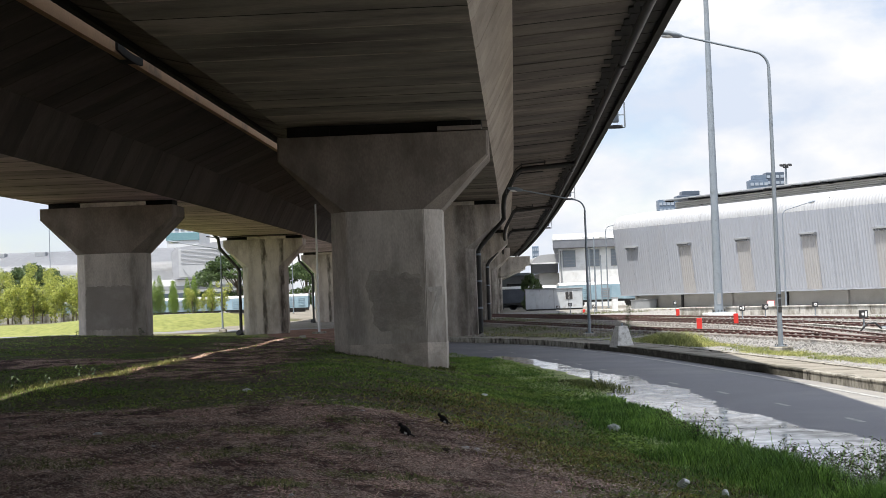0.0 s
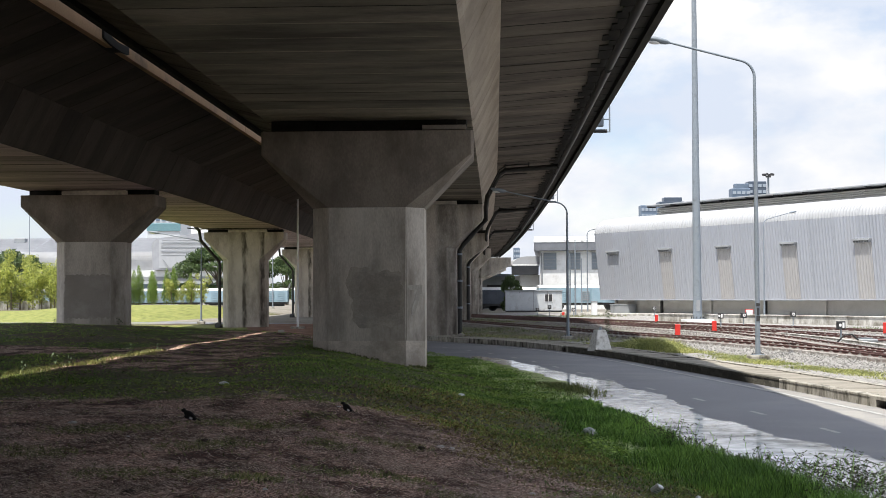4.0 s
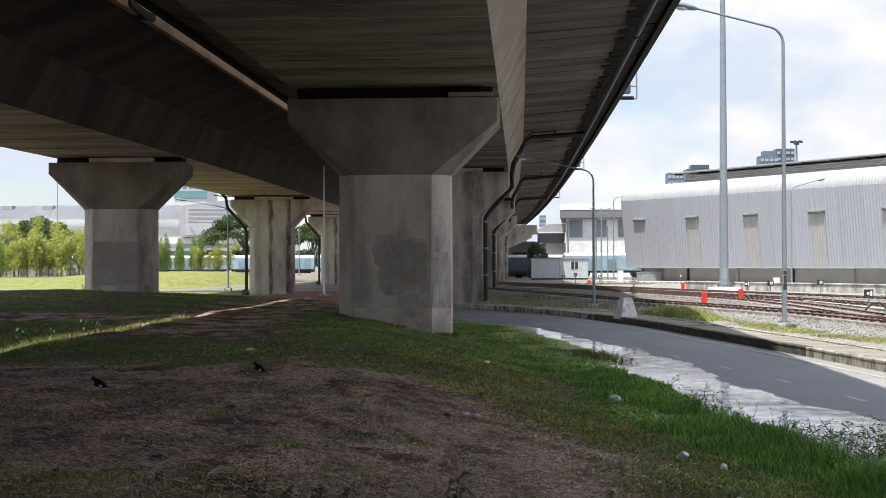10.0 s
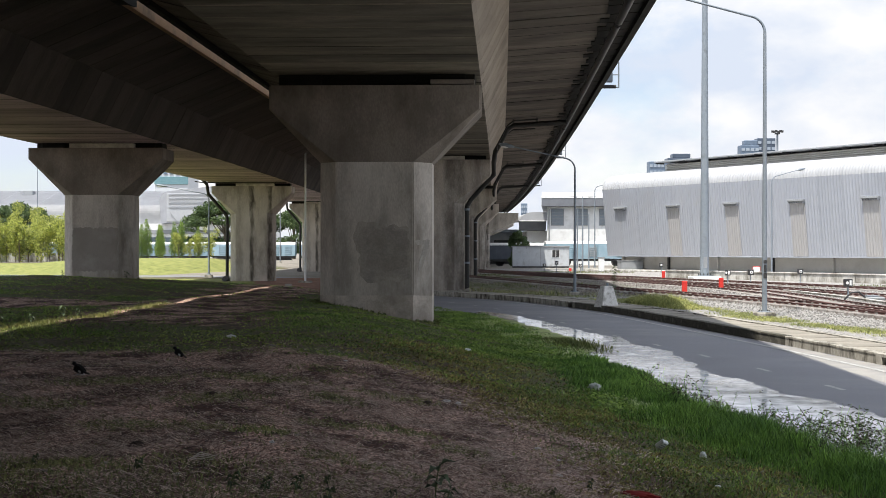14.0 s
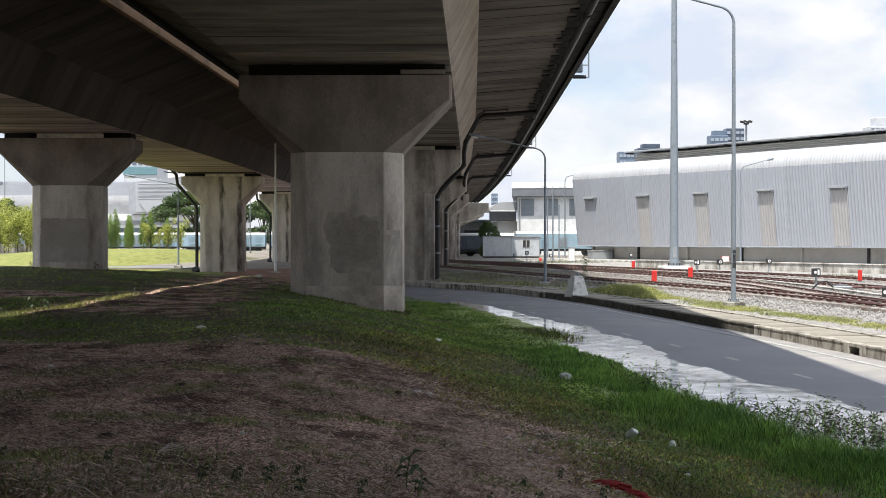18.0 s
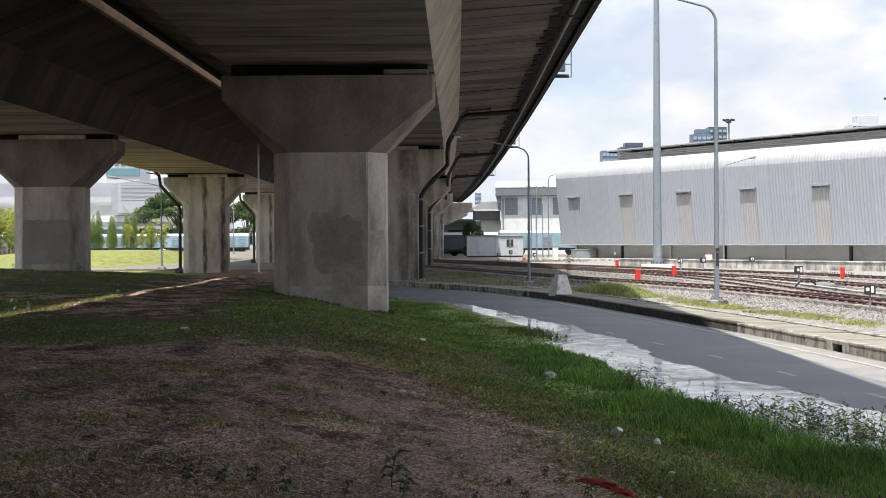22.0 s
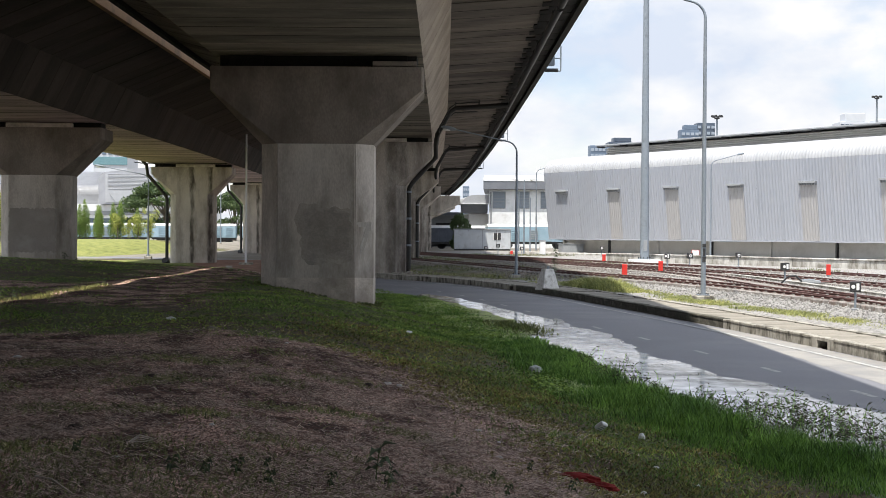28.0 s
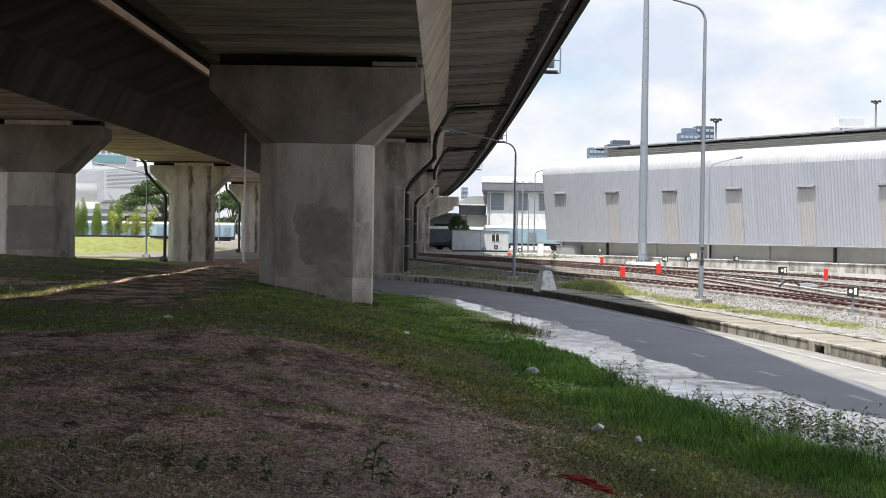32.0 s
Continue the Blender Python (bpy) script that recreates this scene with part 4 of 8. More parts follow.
def light_block_walls():
    """Plain walls added out of view block light from behind and beside the camera."""
    for name, x0, x1, y0, y1 in (("wall_south", -24.6, 34.6, -9.6, -9.0), ("wall_east", 34.0, 34.6, -8.99, -4.0), ("wall_west", -24.6, -24.0, -8.99, 24.0)):
        ob = part(name, box(x0, x1, y0, y1, -0.5, 10.0, 0.03), SLABMAT)
        tagged(ob, "plain concrete wall added out of view to block light", "wall", kind="structure")


light_block_walls()


def build_stones():
    """Loose ballast: small squashed stones over the whole bed."""
    rng = np.random.default_rng(3)
    pts = []
    for T in TRACKS:
        rows = spline(T, 0.3)
        base = np.array([(p.x, p.y) for p, d, s in rows if 26 < p.y < 90])
        side = np.array([(s.x, s.y) for p, d, s in rows if 26 < p.y < 90])
        n = 15000
        i = rng.integers(0, len(base), n)
        o = rng.uniform(-2.7, 2.7, n)
        pts.append(base[i] + side[i] * o[:, None] + rng.uniform(-0.2, 0.2, (n, 2)))
    P = np.concatenate(pts)
    off = kerb_offset(P[:, 0], P[:, 1])
    P = P[off > 3.0]
    n = len(P)
    size = rng.uniform(0.016, 0.036, n)
    ang = rng.uniform(0, 6.28, n)
    unit = np.array([(1, 0, 0), (0, 1, 0), (-1, 0, 0), (0, -1, 0), (0.2, 0.1, 0.8), (-0.1, 0.1, -0.7)])
    V = unit[None] * size[:, None, None] * rng.uniform(0.6, 1.3, (n, 6, 1))
    c, s = np.cos(ang)[:, None], np.sin(ang)[:, None]
    x = V[..., 0] * c - V[..., 1] * s + P[:, 0:1]
    y = V[..., 0] * s + V[..., 1] * c + P[:, 1:2]
    z = V[..., 2] + terrain(P[:, 0], P[:, 1])[:, None] + 0.02
    F = np.array([(0, 1, 4), (1, 2, 4), (2, 3, 4), (3, 0, 4), (1, 0, 5), (2, 1, 5), (3, 2, 5), (0, 3, 5)])
    faces = (F[None] + (np.arange(n) * 6)[:, None, None]).reshape(-1, 3)
    ob = hang("ballast_stones", mesh_from("ballast_stones", np.stack([x, y, z], 2).reshape(-1, 3), faces), STONE_LOOSE)
    tagged(ob, "loose grey crushed ballast stones between the rails", "ballast", kind="stuff")
    far = (P[:, 1] > 56) & (P[:, 0] < 13)
    ob.data.materials.append(STONE_OLD_SHADED)
    ob.data.polygons.foreach_set("material_index", np.repeat(far.astype(np.int32), 8))


def island_mat(name, c1, c2, rough=0.9, low=0.0, high=1.0):
    m = bpy.data.materials.new(name)
    m.use_nodes = True
    nt = m.node_tree
    b = nt.nodes["Principled BSDF"]
    ge = nt.nodes.new("ShaderNodeNewGeometry")
    r = nt.nodes.new("ShaderNodeValToRGB")
    r.color_ramp.elements[0].color, r.color_ramp.elements[1].color = (*c1, 1), (*c2, 1)
    r.color_ramp.elements[0].position, r.color_ramp.elements[1].position = low, high
    nt.links.new(ge.outputs["Random Per Island"], r.inputs[0])
    nt.links.new(r.outputs[0], b.inputs["Base Color"])
    b.inputs["Roughness"].default_value = rough
    return m


STONE_LOOSE = island_mat("loose_stone_grey", (0.17, 0.165, 0.16), (0.45, 0.44, 0.42))
# old ballast under the deck, whose shade is put into the darker brown
STONE_OLD_SHADED = island_mat("old_shaded_stone", (0.10, 0.09, 0.08), (0.32, 0.30, 0.275))
build_stones()

# ================= trackside things =================
LENS_WHITE = mat("signal_white", (0.75, 0.75, 0.74), (0.85, 0.85, 0.84), 0.4, 5, 30, 0.02)


def point_signal(x, y, turn=0.0, tall=0.95, lensed=True):
    z = height(x, y)
    th = thing("point_indicator", Matrix.Translation((x, y, z)) @ Matrix.Rotation(turn, 4, "Z") @ Matrix.Scale(0.66 if y < 40 else 0.74, 4), "black square point indicator with white disc on grey post", "signal", "indicators beside the tracks")
    part("foot", box(-0.14, 0.14, -0.14, 0.14, -0.05, 0.07, 0.02), GREYPAINT, th)
    part("post", tube([(0, 0, 0.05), (0, 0, tall - 0.38)], 0.045), GALV, th)
    part("case", box(-0.2, 0.2, -0.13, 0.13, tall - 0.4, tall, 0.02), DARKMETAL, th)
    if lensed:
        bm = bmesh.new()
        bmesh.ops.create_cone(bm, cap_ends=True, segments=20, radius1=0.115, radius2=0.115, depth=0.02, matrix=Matrix.Translation((0, -0.14, tall - 0.2)) @ Matrix.Rotation(math.pi / 2, 4, "X"))
        part("disc", bm, LENS_WHITE, th, "white enamelled disc")
        bm = bmesh.new()
        bmesh.ops.create_cone(bm, cap_ends=True, segments=14, radius1=0.05, radius2=0.05, depth=0.02, matrix=Matrix.Translation((0, -0.152, tall - 0.2)) @ Matrix.Rotation(math.pi / 2, 4, "X"))
        part("spot", bm, DARKMETAL, th)
    else:
        bm = bmesh.new()
        bmesh.ops.create_cone(bm, cap_ends=True, segments=18, radius1=0.075, radius2=0.075, depth=0.02, matrix=Matrix.Translation((-0.1, -0.14, tall - 0.2)) @ Matrix.Rotation(math.pi / 2, 4, "X"))
        part("disc", bm, LENS_WHITE, th, "white enamelled disc")
        part("bar", box(0.02, 0.13, -0.145, -0.125, tall - 0.33, tall - 0.07, 0.004), LENS_WHITE, th, "white vertical bar")
    return th


for sx, sy, tall, ln in ((16.1, 50.6, 1.05, False), (12.45, 33.4, 1.1, False), (16.3, 71.5, 1.1, False), (17.9, 73.0, 1.1, True), (21.4, 75.8, 1.1, True), (11.9, 131.0, 1.1, True), (11.2, 112.0, 1.3, True), (13.2, 112.0, 1.0, True), (19.6, 110.0, 1.1, True)):
    point_signal(sx, sy, RND.uniform(-0.25, 0.25), tall, ln)


def red_marker(x, y, w=0.20, h=0.46):
    z = height(x, y)
    th = thing("track_marker", Matrix.Translation((x, y, z)) @ Matrix.Rotation(RND.uniform(-0.3, 0.3), 4, "Z"), "small bright red rectangular track marker board", "marker", "red markers beside the tracks")
    part("stake", box(-0.03, 0.03, -0.02, 0.02, -0.1, 0.3, 0.004), GALV, th)
    part("board", box(-w / 2, w / 2, -0.05, -0.024, 0.08, 0.08 + h, 0.012), RED, th)
    part("rim", box(-w / 2 - 0.015, w / 2 + 0.015, -0.022, 0.0, 0.07, 0.09 + h, 0.008), RED, th)


for rx_, ry_ in ((15.2, 84.5), (11.15, 57.0), (14.25, 63.9), (20.5, 58.3)):
    red_marker(rx_, ry_)
red_marker(13.0, 118.0, 0.2, 0.26)


def mast_lamp(name, x, y, z, top, reach, rise, label, r=0.075, head=0.75, way=-1.0, turn=0.0, band=False):
    """Tapered post with a bent arm and a cobra head."""
    th = thing(name, Matrix.Translation((x, y, z)) @ Matrix.Rotation(turn, 4, "Z"), label, "lamp post", "lamp posts")
    part("footing", box(-0.28, 0.28, -0.28, 0.28, -0.3, 0.12, 0.03), KERBMAT, th, "square concrete footing")
    bm = bmesh.new()
    box(-0.17, 0.17, -0.17, 0.17, 0.12, 0.145, 0.005, bm)
    part("base_plate", bm, GALV, th)
    for bx in (-0.12, 0.12):
        for by in (-0.12, 0.12):
            part("bolt", tube([(bx, by, 0.14), (bx, by, 0.19)], 0.018, 6), DARKMETAL, th)
    part("pole", tube([(0, 0, 0.14), (0, 0, top * 0.5), (0, 0, top - 0.45)], r * 1.25, 14, r_end=r * 0.75), GALV, th)
    pts = []
    for k in range(9):
        a = k / 8 * (math.pi / 2 - rise / max(reach, 0.1))
        pts.append((way * 0.5 * (1 - math.cos(a)), 0, top - 0.47 + 0.5 * math.sin(a)))
    ex, ez = pts[-1][0], pts[-1][2]
    for k in range(1, 5):
        f = k / 4
        pts.append((ex + (way * reach - ex) * f, 0, ez + rise * f))
    part("arm", tube(pts, r * 0.7, 10, r_end=r * 0.5), GALV, th)
    bm = bmesh.new()
    bmesh.ops.create_uvsphere(bm, u_segments=16, v_segments=8, radius=1.0, matrix=Matrix.Translation((way * (reach + head * 0.42), 0, ez + rise * 1.12)) @ Matrix.Rotation(way * -rise / reach, 4, "Y") @ Matrix.Diagonal((head / 2, 0.16, 0.095, 1)))
    for f in bm.faces:
        f.smooth = True
    lum = part("luminaire", bm, GALV, th, "grey cobra-head lantern")
    bm = bmesh.new()
    bmesh.ops.create_uvsphere(bm, u_segments=14, v_segments=6, radius=1.0, matrix=Matrix.Translation((way * (reach + head * 0.5), 0, ez + rise * 1.12 - 0.05)) @ Matrix.Diagonal((head * 0.28, 0.12, 0.075, 1)))
    part("lens", bm, LENS_WHITE, lum)
    if band:
        bm = bmesh.new()
        for zz, hh, ww in ((1.12, 0.16, 0.055), (1.30, 0.22, 0.04), (1.56, 0.10, 0.055)):
            box(-ww * 0.9, ww, -r * 1.32, -r * 1.16, zz, zz + hh, 0.01, bm)
        part("number_bars", bm, DARKMETAL, th, "black painted bars on the post")
    return th


mast_lamp("street_lamp", 10.12, 39.6, 0.22, 8.85, 2.55, 0.55, "tall galvanised street lamp with single bent arm", 0.062, 0.78, band=True)
mast_lamp("street_lamp", 6.68, 58.8, 0.22, 5.95, 2.7, 0.50, "short galvanised street lamp with single bent arm", 0.055, 0.72)
mast_lamp("street_lamp", -16.75, 105.6, 0.1, 6.45, 3.3, 0.55, "slim street lamp beside the crossing road", 0.062, 0.95)
mast_lamp("street_lamp", 26.35, 101.0, 0.4, 7.4, 2.0, 0.45, "slim street lamp before the depot wall", 0.06, 0.6, way=1.0)
mast_lamp("street_lamp", 16.7, 130.0, 0.4, 8.0, 2.2, 0.40, "slim street lamp before the white workshop", 0.06, 0.6, way=1.0)


def high_mast(x, y, z, r0, r1, h):
    th = thing("high_mast", pose(x, y, z), "thick tapered grey steel high mast on concrete base", "mast")
    part("plinth", box(-0.9, 0.9, -0.9, 0.9, -0.4, 0.16, 0.05), WHITEPAINT, th, "white concrete plinth")
    part("flange", tube([(0, 0, 0.16), (0, 0, 0.22)], r0 * 1.5, 20), GALV, th)
    for k in range(10):
        a = k * math.pi / 5
        part("bolt", tube([(r0 * 1.32 * math.cos(a), r0 * 1.32 * math.sin(a), 0.2), (r0 * 1.32 * math.cos(a), r0 * 1.32 * math.sin(a), 0.34)], 0.03, 6), DARKMETAL, th)
    seg = 3
    for k in range(seg):
        a, b = k / seg, (k + 1) / seg
        part("shaft", tube([(0, 0, 0.2 + h * a), (0, 0, 0.2 + h * b + (0.3 if k < seg - 1 else 0))], r0 + (r1 - r0) * a, 20, r_end=r0 + (r1 - r0) * b + 0.0), GALV, th)
    part("hatch", box(-0.12, 0.12, -r0 * 1.02, -r0 * 0.9, 0.7, 1.4, 0.01), GREYPAINT, th)
    part("head_ring", tube([(0, 0, h - 0.2), (0, 0, h + 0.2)], 0.5, 16), GALV, th)


high_mast(18.15, 86.2, 0.36, 0.29, 0.11, 27.0)


def marker_block():
    th = thing("concrete_block", Matrix.Translation((6.53, 47.6, 0.28)) @ Matrix.Rotation(0.35, 4, "Z") @ Matrix.Diagonal((0.8, 0.8, 0.86, 1)), "tapered pale concrete marker block behind the kerb", "concrete block")
    bm = bmesh.new()
    lo = [bm.verts.new(p) for p in ((-0.42, -0.4, -0.15), (0.42, -0.4, -0.15), (0.42, 0.4, -0.15), (-0.42, 0.4, -0.15))]
    hi = [bm.verts.new(p) for p in ((-0.2, -0.2, 0.72), (0.22, -0.2, 0.72), (0.22, 0.2, 0.72), (-0.2, 0.2, 0.72))]
    for i in range(4):
        bm.faces.new((lo[i], lo[(i + 1) % 4], hi[(i + 1) % 4], hi[i]))
    bm.faces.new(hi)
    bmesh.ops.bevel(bm, geom=list(bm.edges), offset=0.02, segments=1, affect="EDGES")
    part("body", bm, mat("pale_block_concrete", (0.62, 0.61, 0.58), (0.80, 0.79, 0.76), 0.85, 4, 30, 0.12, c3=(0.34, 0.32, 0.28), amount3=0.35, scale3=5), th)
    part("stub", tube([(0.05, 0, 0.71), (0.05, 0, 0.84)], 0.05, 8), GALV, th)


marker_block()


def conduit():
    th = thing("cable_duct", pose(0, 0, 0), "white concrete cable duct lying in the ballast", "cable duct")
    rows = [(a + c * 1.95, c) for a, b, c in spline(TRACKS[1], 1.0) if 26 < a.y < 60]
    part("trough", extrude_profile([(-0.09, 0), (0.09, 0), (0.09, 0.07), (-0.09, 0.07)], [(o + Vector((0, 0, BED - 0.03)), s) for o, s in rows]), RENDERWALL, th)
    part("lid", extrude_profile([(-0.11, 0.07), (0.11, 0.07), (0.11, 0.09), (-0.11, 0.09)], [(o + Vector((0, 0, BED - 0.026)), s) for o, s in rows]), RENDERWALL, th)
    mo = thing("point_machine", pose(16.6, 49.0, BED), "low dark point machine with cables in the ballast", "point machine")
    part("case", box(-0.4, 0.3, -0.18, 0.18, 0.0, 0.12, 0.03), GREYPAINT, mo)
    part("cover", box(-0.34, 0.1, -0.15, 0.15, 0.122, 0.16, 0.02), GALV, mo)
    part("rod", tube([(0.3, 0, 0.07), (1.6, 0.2, 0.07)], 0.03, 6), RUST, mo)
    part("cable", tube([(-0.4, -0.1, 0.08), (-0.7, -0.3, 0.30), (-1.0, -0.35, 0.28), (-1.2, -0.2, 0.02)], 0.035, 6), DARKMETAL, mo)


conduit()

# ================= the depot hall and its yard =================
DEPOT_AT = Vector((17.6, 127.4, 0))
DEPOT_U = Vector((0.4886, -0.8725, 0))
DEPOT_M = Matrix.Translation(DEPOT_AT) @ Matrix.Rotation(math.atan2(DEPOT_U.y, DEPOT_U.x), 4, "Z")
# local x runs along the wall, local y into the hall


def corrugated(profile, width, pitch, depth, mirror=False):
    """A ribbed sheet: the profile (inward, up) repeated along x with trapezoid ribs."""
    n = max(1, round(width / pitch))
    xs = []
    for k in range(n):
        x = k * width / n
        w = width / n
        xs += [(x, 0.0), (x + 0.62 * w, 0.0), (x + 0.72 * w, depth), (x + 0.90 * w, depth)]
    xs.append((width, 0.0))
    v, f = [], []
    m = len(profile)
    for x, dp in xs:
        for i, (a, z) in enumerate(profile):
            p, q = profile[max(0, i - 1)], profile[min(m - 1, i + 1)]
            t = Vector((q[0] - p[0], q[1] - p[1])).normalized()
            v.append((x, a - t.y * dp, z + t.x * dp))
    for k in range(len(xs) - 1):
        for i in range(m - 1):
            a = k * m + i
            f.append((a, a + m, a + m + 1, a + 1))
    return v, f


def build_depot():
    th = thing("train_depot", DEPOT_M, "long train depot hall clad in ribbed pale grey sheeting", "depot")
    wall = [(0.0, 1.70), (-0.22, 3.7), (-0.44, 5.8), (-0.66, 7.9)]
    curve = []
    for k in range(9):
        a = math.pi * 0.5 * k / 8
        curve.append((-0.66 + 1.5 * (1 - math.cos(a)), 7.9 + 1.32 * math.sin(a)))
    curve += [(2.2, 9.4), (4.0, 9.6)]
    wv, wf = corrugated(wall, 2.48, 0.31, 0.02)
    cv, cf = corrugated(curve, 2.48, 0.31, 0.03)
    wme, cme = mesh_from("wall_sheet", wv, wf), mesh_from("eaves_sheet", cv, cf)
    for k in range(30):
        at = pose(k * 2.484, 0, 0)
        hang("wall_sheet", wme, CLAD, th, "", at)
        hang("eaves_sheet", cme, CLADROOF, th, "" if k else "white curved eaves sheet", at)
    L_ = 30 * 2.484
    part("sill", box(-0.05, L_, -0.05, 0.25, 1.62, 1.695, 0.01), CLAD, th)
    # end gable, closing the hall
    bm = bmesh.new()
    ring = wall + curve[1:] + [(30.0, 9.6), (30.0, 1.70)]
    bm.faces.new([bm.verts.new((0.01, a, z)) for a, z in ring])
    bmesh.ops.solidify(bm, geom=bm.faces[:], thickness=0.12)
    part("gable", bm, CLAD, th)
    part("back_wall", box(0.2, L_, 29.8, 30.0, 0.0, 9.75), CLAD, th)
    part("roof", box(0.0, L_, 4.0, 30.0, 9.46, 9.6), CLADROOF, th)
    # raised clerestory with slatted side
    cl = part("clerestory", box(3.6, L_ + 1, 4.2, 22.0, 9.6, 10.3, 0.02), mat("cream_clerestory", (0.40, 0.385, 0.35), (0.50, 0.48, 0.44), 0.6, 1.0, 12, 0.03), th, "cream slatted clerestory")
    for k in range(4):
        part("slat", box(3.5, L_ + 1, 4.08, 4.18, 9.64 + k * 0.165, 9.75 + k * 0.165, 0.01), MATS["cream_clerestory"], cl)
    top = part("clerestory_roof", box(2.9, L_ + 1.2, 3.2, 23.0, 10.44, 10.56, 0.02), GREYPAINT, th, "overhanging grey roof sheet")
    for k in range(22):
        part("roof_rib", box(3.1 + k * 3.3, 3.22 + k * 3.3, 3.25, 4.2, 10.30, 10.436, 0.01), DARKMETAL, top)
    # recessed base
    part("plinth", box(0.6, L_, 1.2, 1.5, 0.2, 1.60), PLINTH, th, "shaded rendered plinth")
    for k in range(11):
        x = 1.0 + k * 6.6
        part("column", box(x, x + 0.16, 0.95, 1.19, 0.2, 1.58, 0.02), DARKMETAL if k % 2 else PLINTH, th)
    # vents
    for k in range(6):
        x = 1.8 + 7.5 * k
        h = part("vent", box(x, x + 1.7, -0.78, -0.40, 6.05, 6.2, 0.02), GREYPAINT, th, "louvred hood over a weathered strip")
        for j in range(7):
            part("bracket", box(x + 0.08 + j * 0.25, x + 0.15 + j * 0.25, -0.72, -0.5, 5.90, 6.046, 0.01), GREYPAINT, h)
        if k == 0:
            continue
        sv, sf = corrugated([(0.0, 1.72), (-0.22, 3.7), (-0.455, 5.95)], 1.62, 0.27, 0.02)
        hang("weathered_sheet", mesh_from("weathered_sheet", [(a, b - 0.026, c) for a, b, c in sv], sf), DULLBAND, th, "", pose(x, 0, 0))
    # loading ledge and low wall along the tracks
    led = thing("platform", DEPOT_M, "low concrete platform along the depot wall", "platform")
    part("slab", box(-3, L_ + 4, -2.6, 1.15, -0.1, 0.42, 0.03), RENDERWALL, led)
    lw = thing("low_wall", DEPOT_M, "low stained white wall beside the tracks", "wall")
    for k in range(12):
        if k == 0:
            continue
        part("wall_panel", box(25.5 + k * 5.6, 31.05 + k * 5.6, -18.6, -18.35, -0.1, 0.78, 0.02), RENDERWALL, lw)
        part("coping", box(25.48 + k * 5.6, 31.07 + k * 5.6, -18.66, -18.29, 0.78, 0.86, 0.015), RENDERWALL, lw)


build_depot()


def cabinet(x, y, w, d, h, label, material, turn=0.0, z=None):
    th = thing("equipment_cabinet", Matrix.Translation((x, y, height(x, y) if z is None else z)) @ Matrix.Rotation(turn, 4, "Z"), label, "cabinet", "cabinets beside the tracks")
    part("body", box(-w / 2, w / 2, -d / 2, d / 2, -0.05, h, 0.02), material, th)
    part("door", box(-w * 0.44, w * 0.44, -d / 2 - 0.03, -d / 2 - 0.004, h * 0.08, h * 0.9, 0.008), material, th)
    part("lid", box(-w / 2 - 0.05, w / 2 + 0.05, -d / 2 - 0.06, d / 2 + 0.05, h + 0.002, h + 0.07, 0.01), GREYPAINT, th)


cabinet(15.6, 117.0, 0.5, 0.45, 1.25, "white trackside equipment cabinet on gravel", WHITEPAINT)
nb = thing("notice_board", Matrix.Translation((25.0, 100.2, 0.3)) @ Matrix.Rotation(-0.25, 4, "Z") @ Matrix.Scale(0.6, 4), "white notice board with red border on two posts", "sign")
part("board", box(-0.42, 0.42, -0.03, 0.0, 0.5, 1.1, 0.008), WHITEPAINT, nb)
part("border", box(-0.48, 0.48, 0.002, 0.03, 0.45, 1.16, 0.008), RED, nb, "red painted border")
for s in (-0.3, 0.3):
    part("post", box(s - 0.03, s + 0.03, 0.032, 0.08, -0.1, 1.1, 0.006), GALV, nb)
cabinet(19.3, 124.5, 2.2, 0.9, 1.0, "grey machinery box under the depot eaves", GREYPAINT, 0.2)


def build_cabin():
    panel = mat("cabin_panel", (0.46, 0.49, 0.52), (0.55, 0.58, 0.61), 0.5, 1.2, 14, 0.04, c3=(0.36, 0.37, 0.38), amount3=0.25, scale3=1.4)
    th = thing("site_cabin", Matrix.Translation((13.4, 152, 0.25)) @ Matrix.Rotation(-0.06, 4, "Z"), "white panelled portable site cabin beside the tracks", "cabin")
    part("shell", box(-3.2, 3.2, 0, 2.6, 0.12, 2.3, 0.02), panel, th)
    part("roof", box(-3.3, 3.3, -0.12, 2.7, 2.304, 2.42, 0.02), GREYPAINT, th)
    for k in range(5):
        part("panel_joint", box(-3.2 + k * 1.6 - 0.03, -3.2 + k * 1.6 + 0.03, -0.03, -0.003, 0.15, 2.28, 0.005), GREYPAINT, th)
    w = part("window", box(1.3, 2.1, -0.05, -0.004, 1.15, 1.95, 0.01), DARKMETAL, th, "dark sliding window")
    part("window_frame", box(1.24, 1.3, -0.07, -0.002, 1.09, 2.01, 0.005), WHITEPAINT, w)
    part("window_frame", box(2.1, 2.16, -0.07, -0.002, 1.09, 2.01, 0.005), WHITEPAINT, w)
    part("window_frame", box(1.67, 1.73, -0.07, -0.052, 1.15, 1.95, 0.005), WHITEPAINT, w)
    part("door", box(-2.1, -1.2, -0.045, -0.003, 0.16, 2.12, 0.01), panel, th)
    part("skid", box(-3.2, 3.2, 0.1, 0.4, -0.05, 0.118), DARKMETAL, th)


build_cabin()

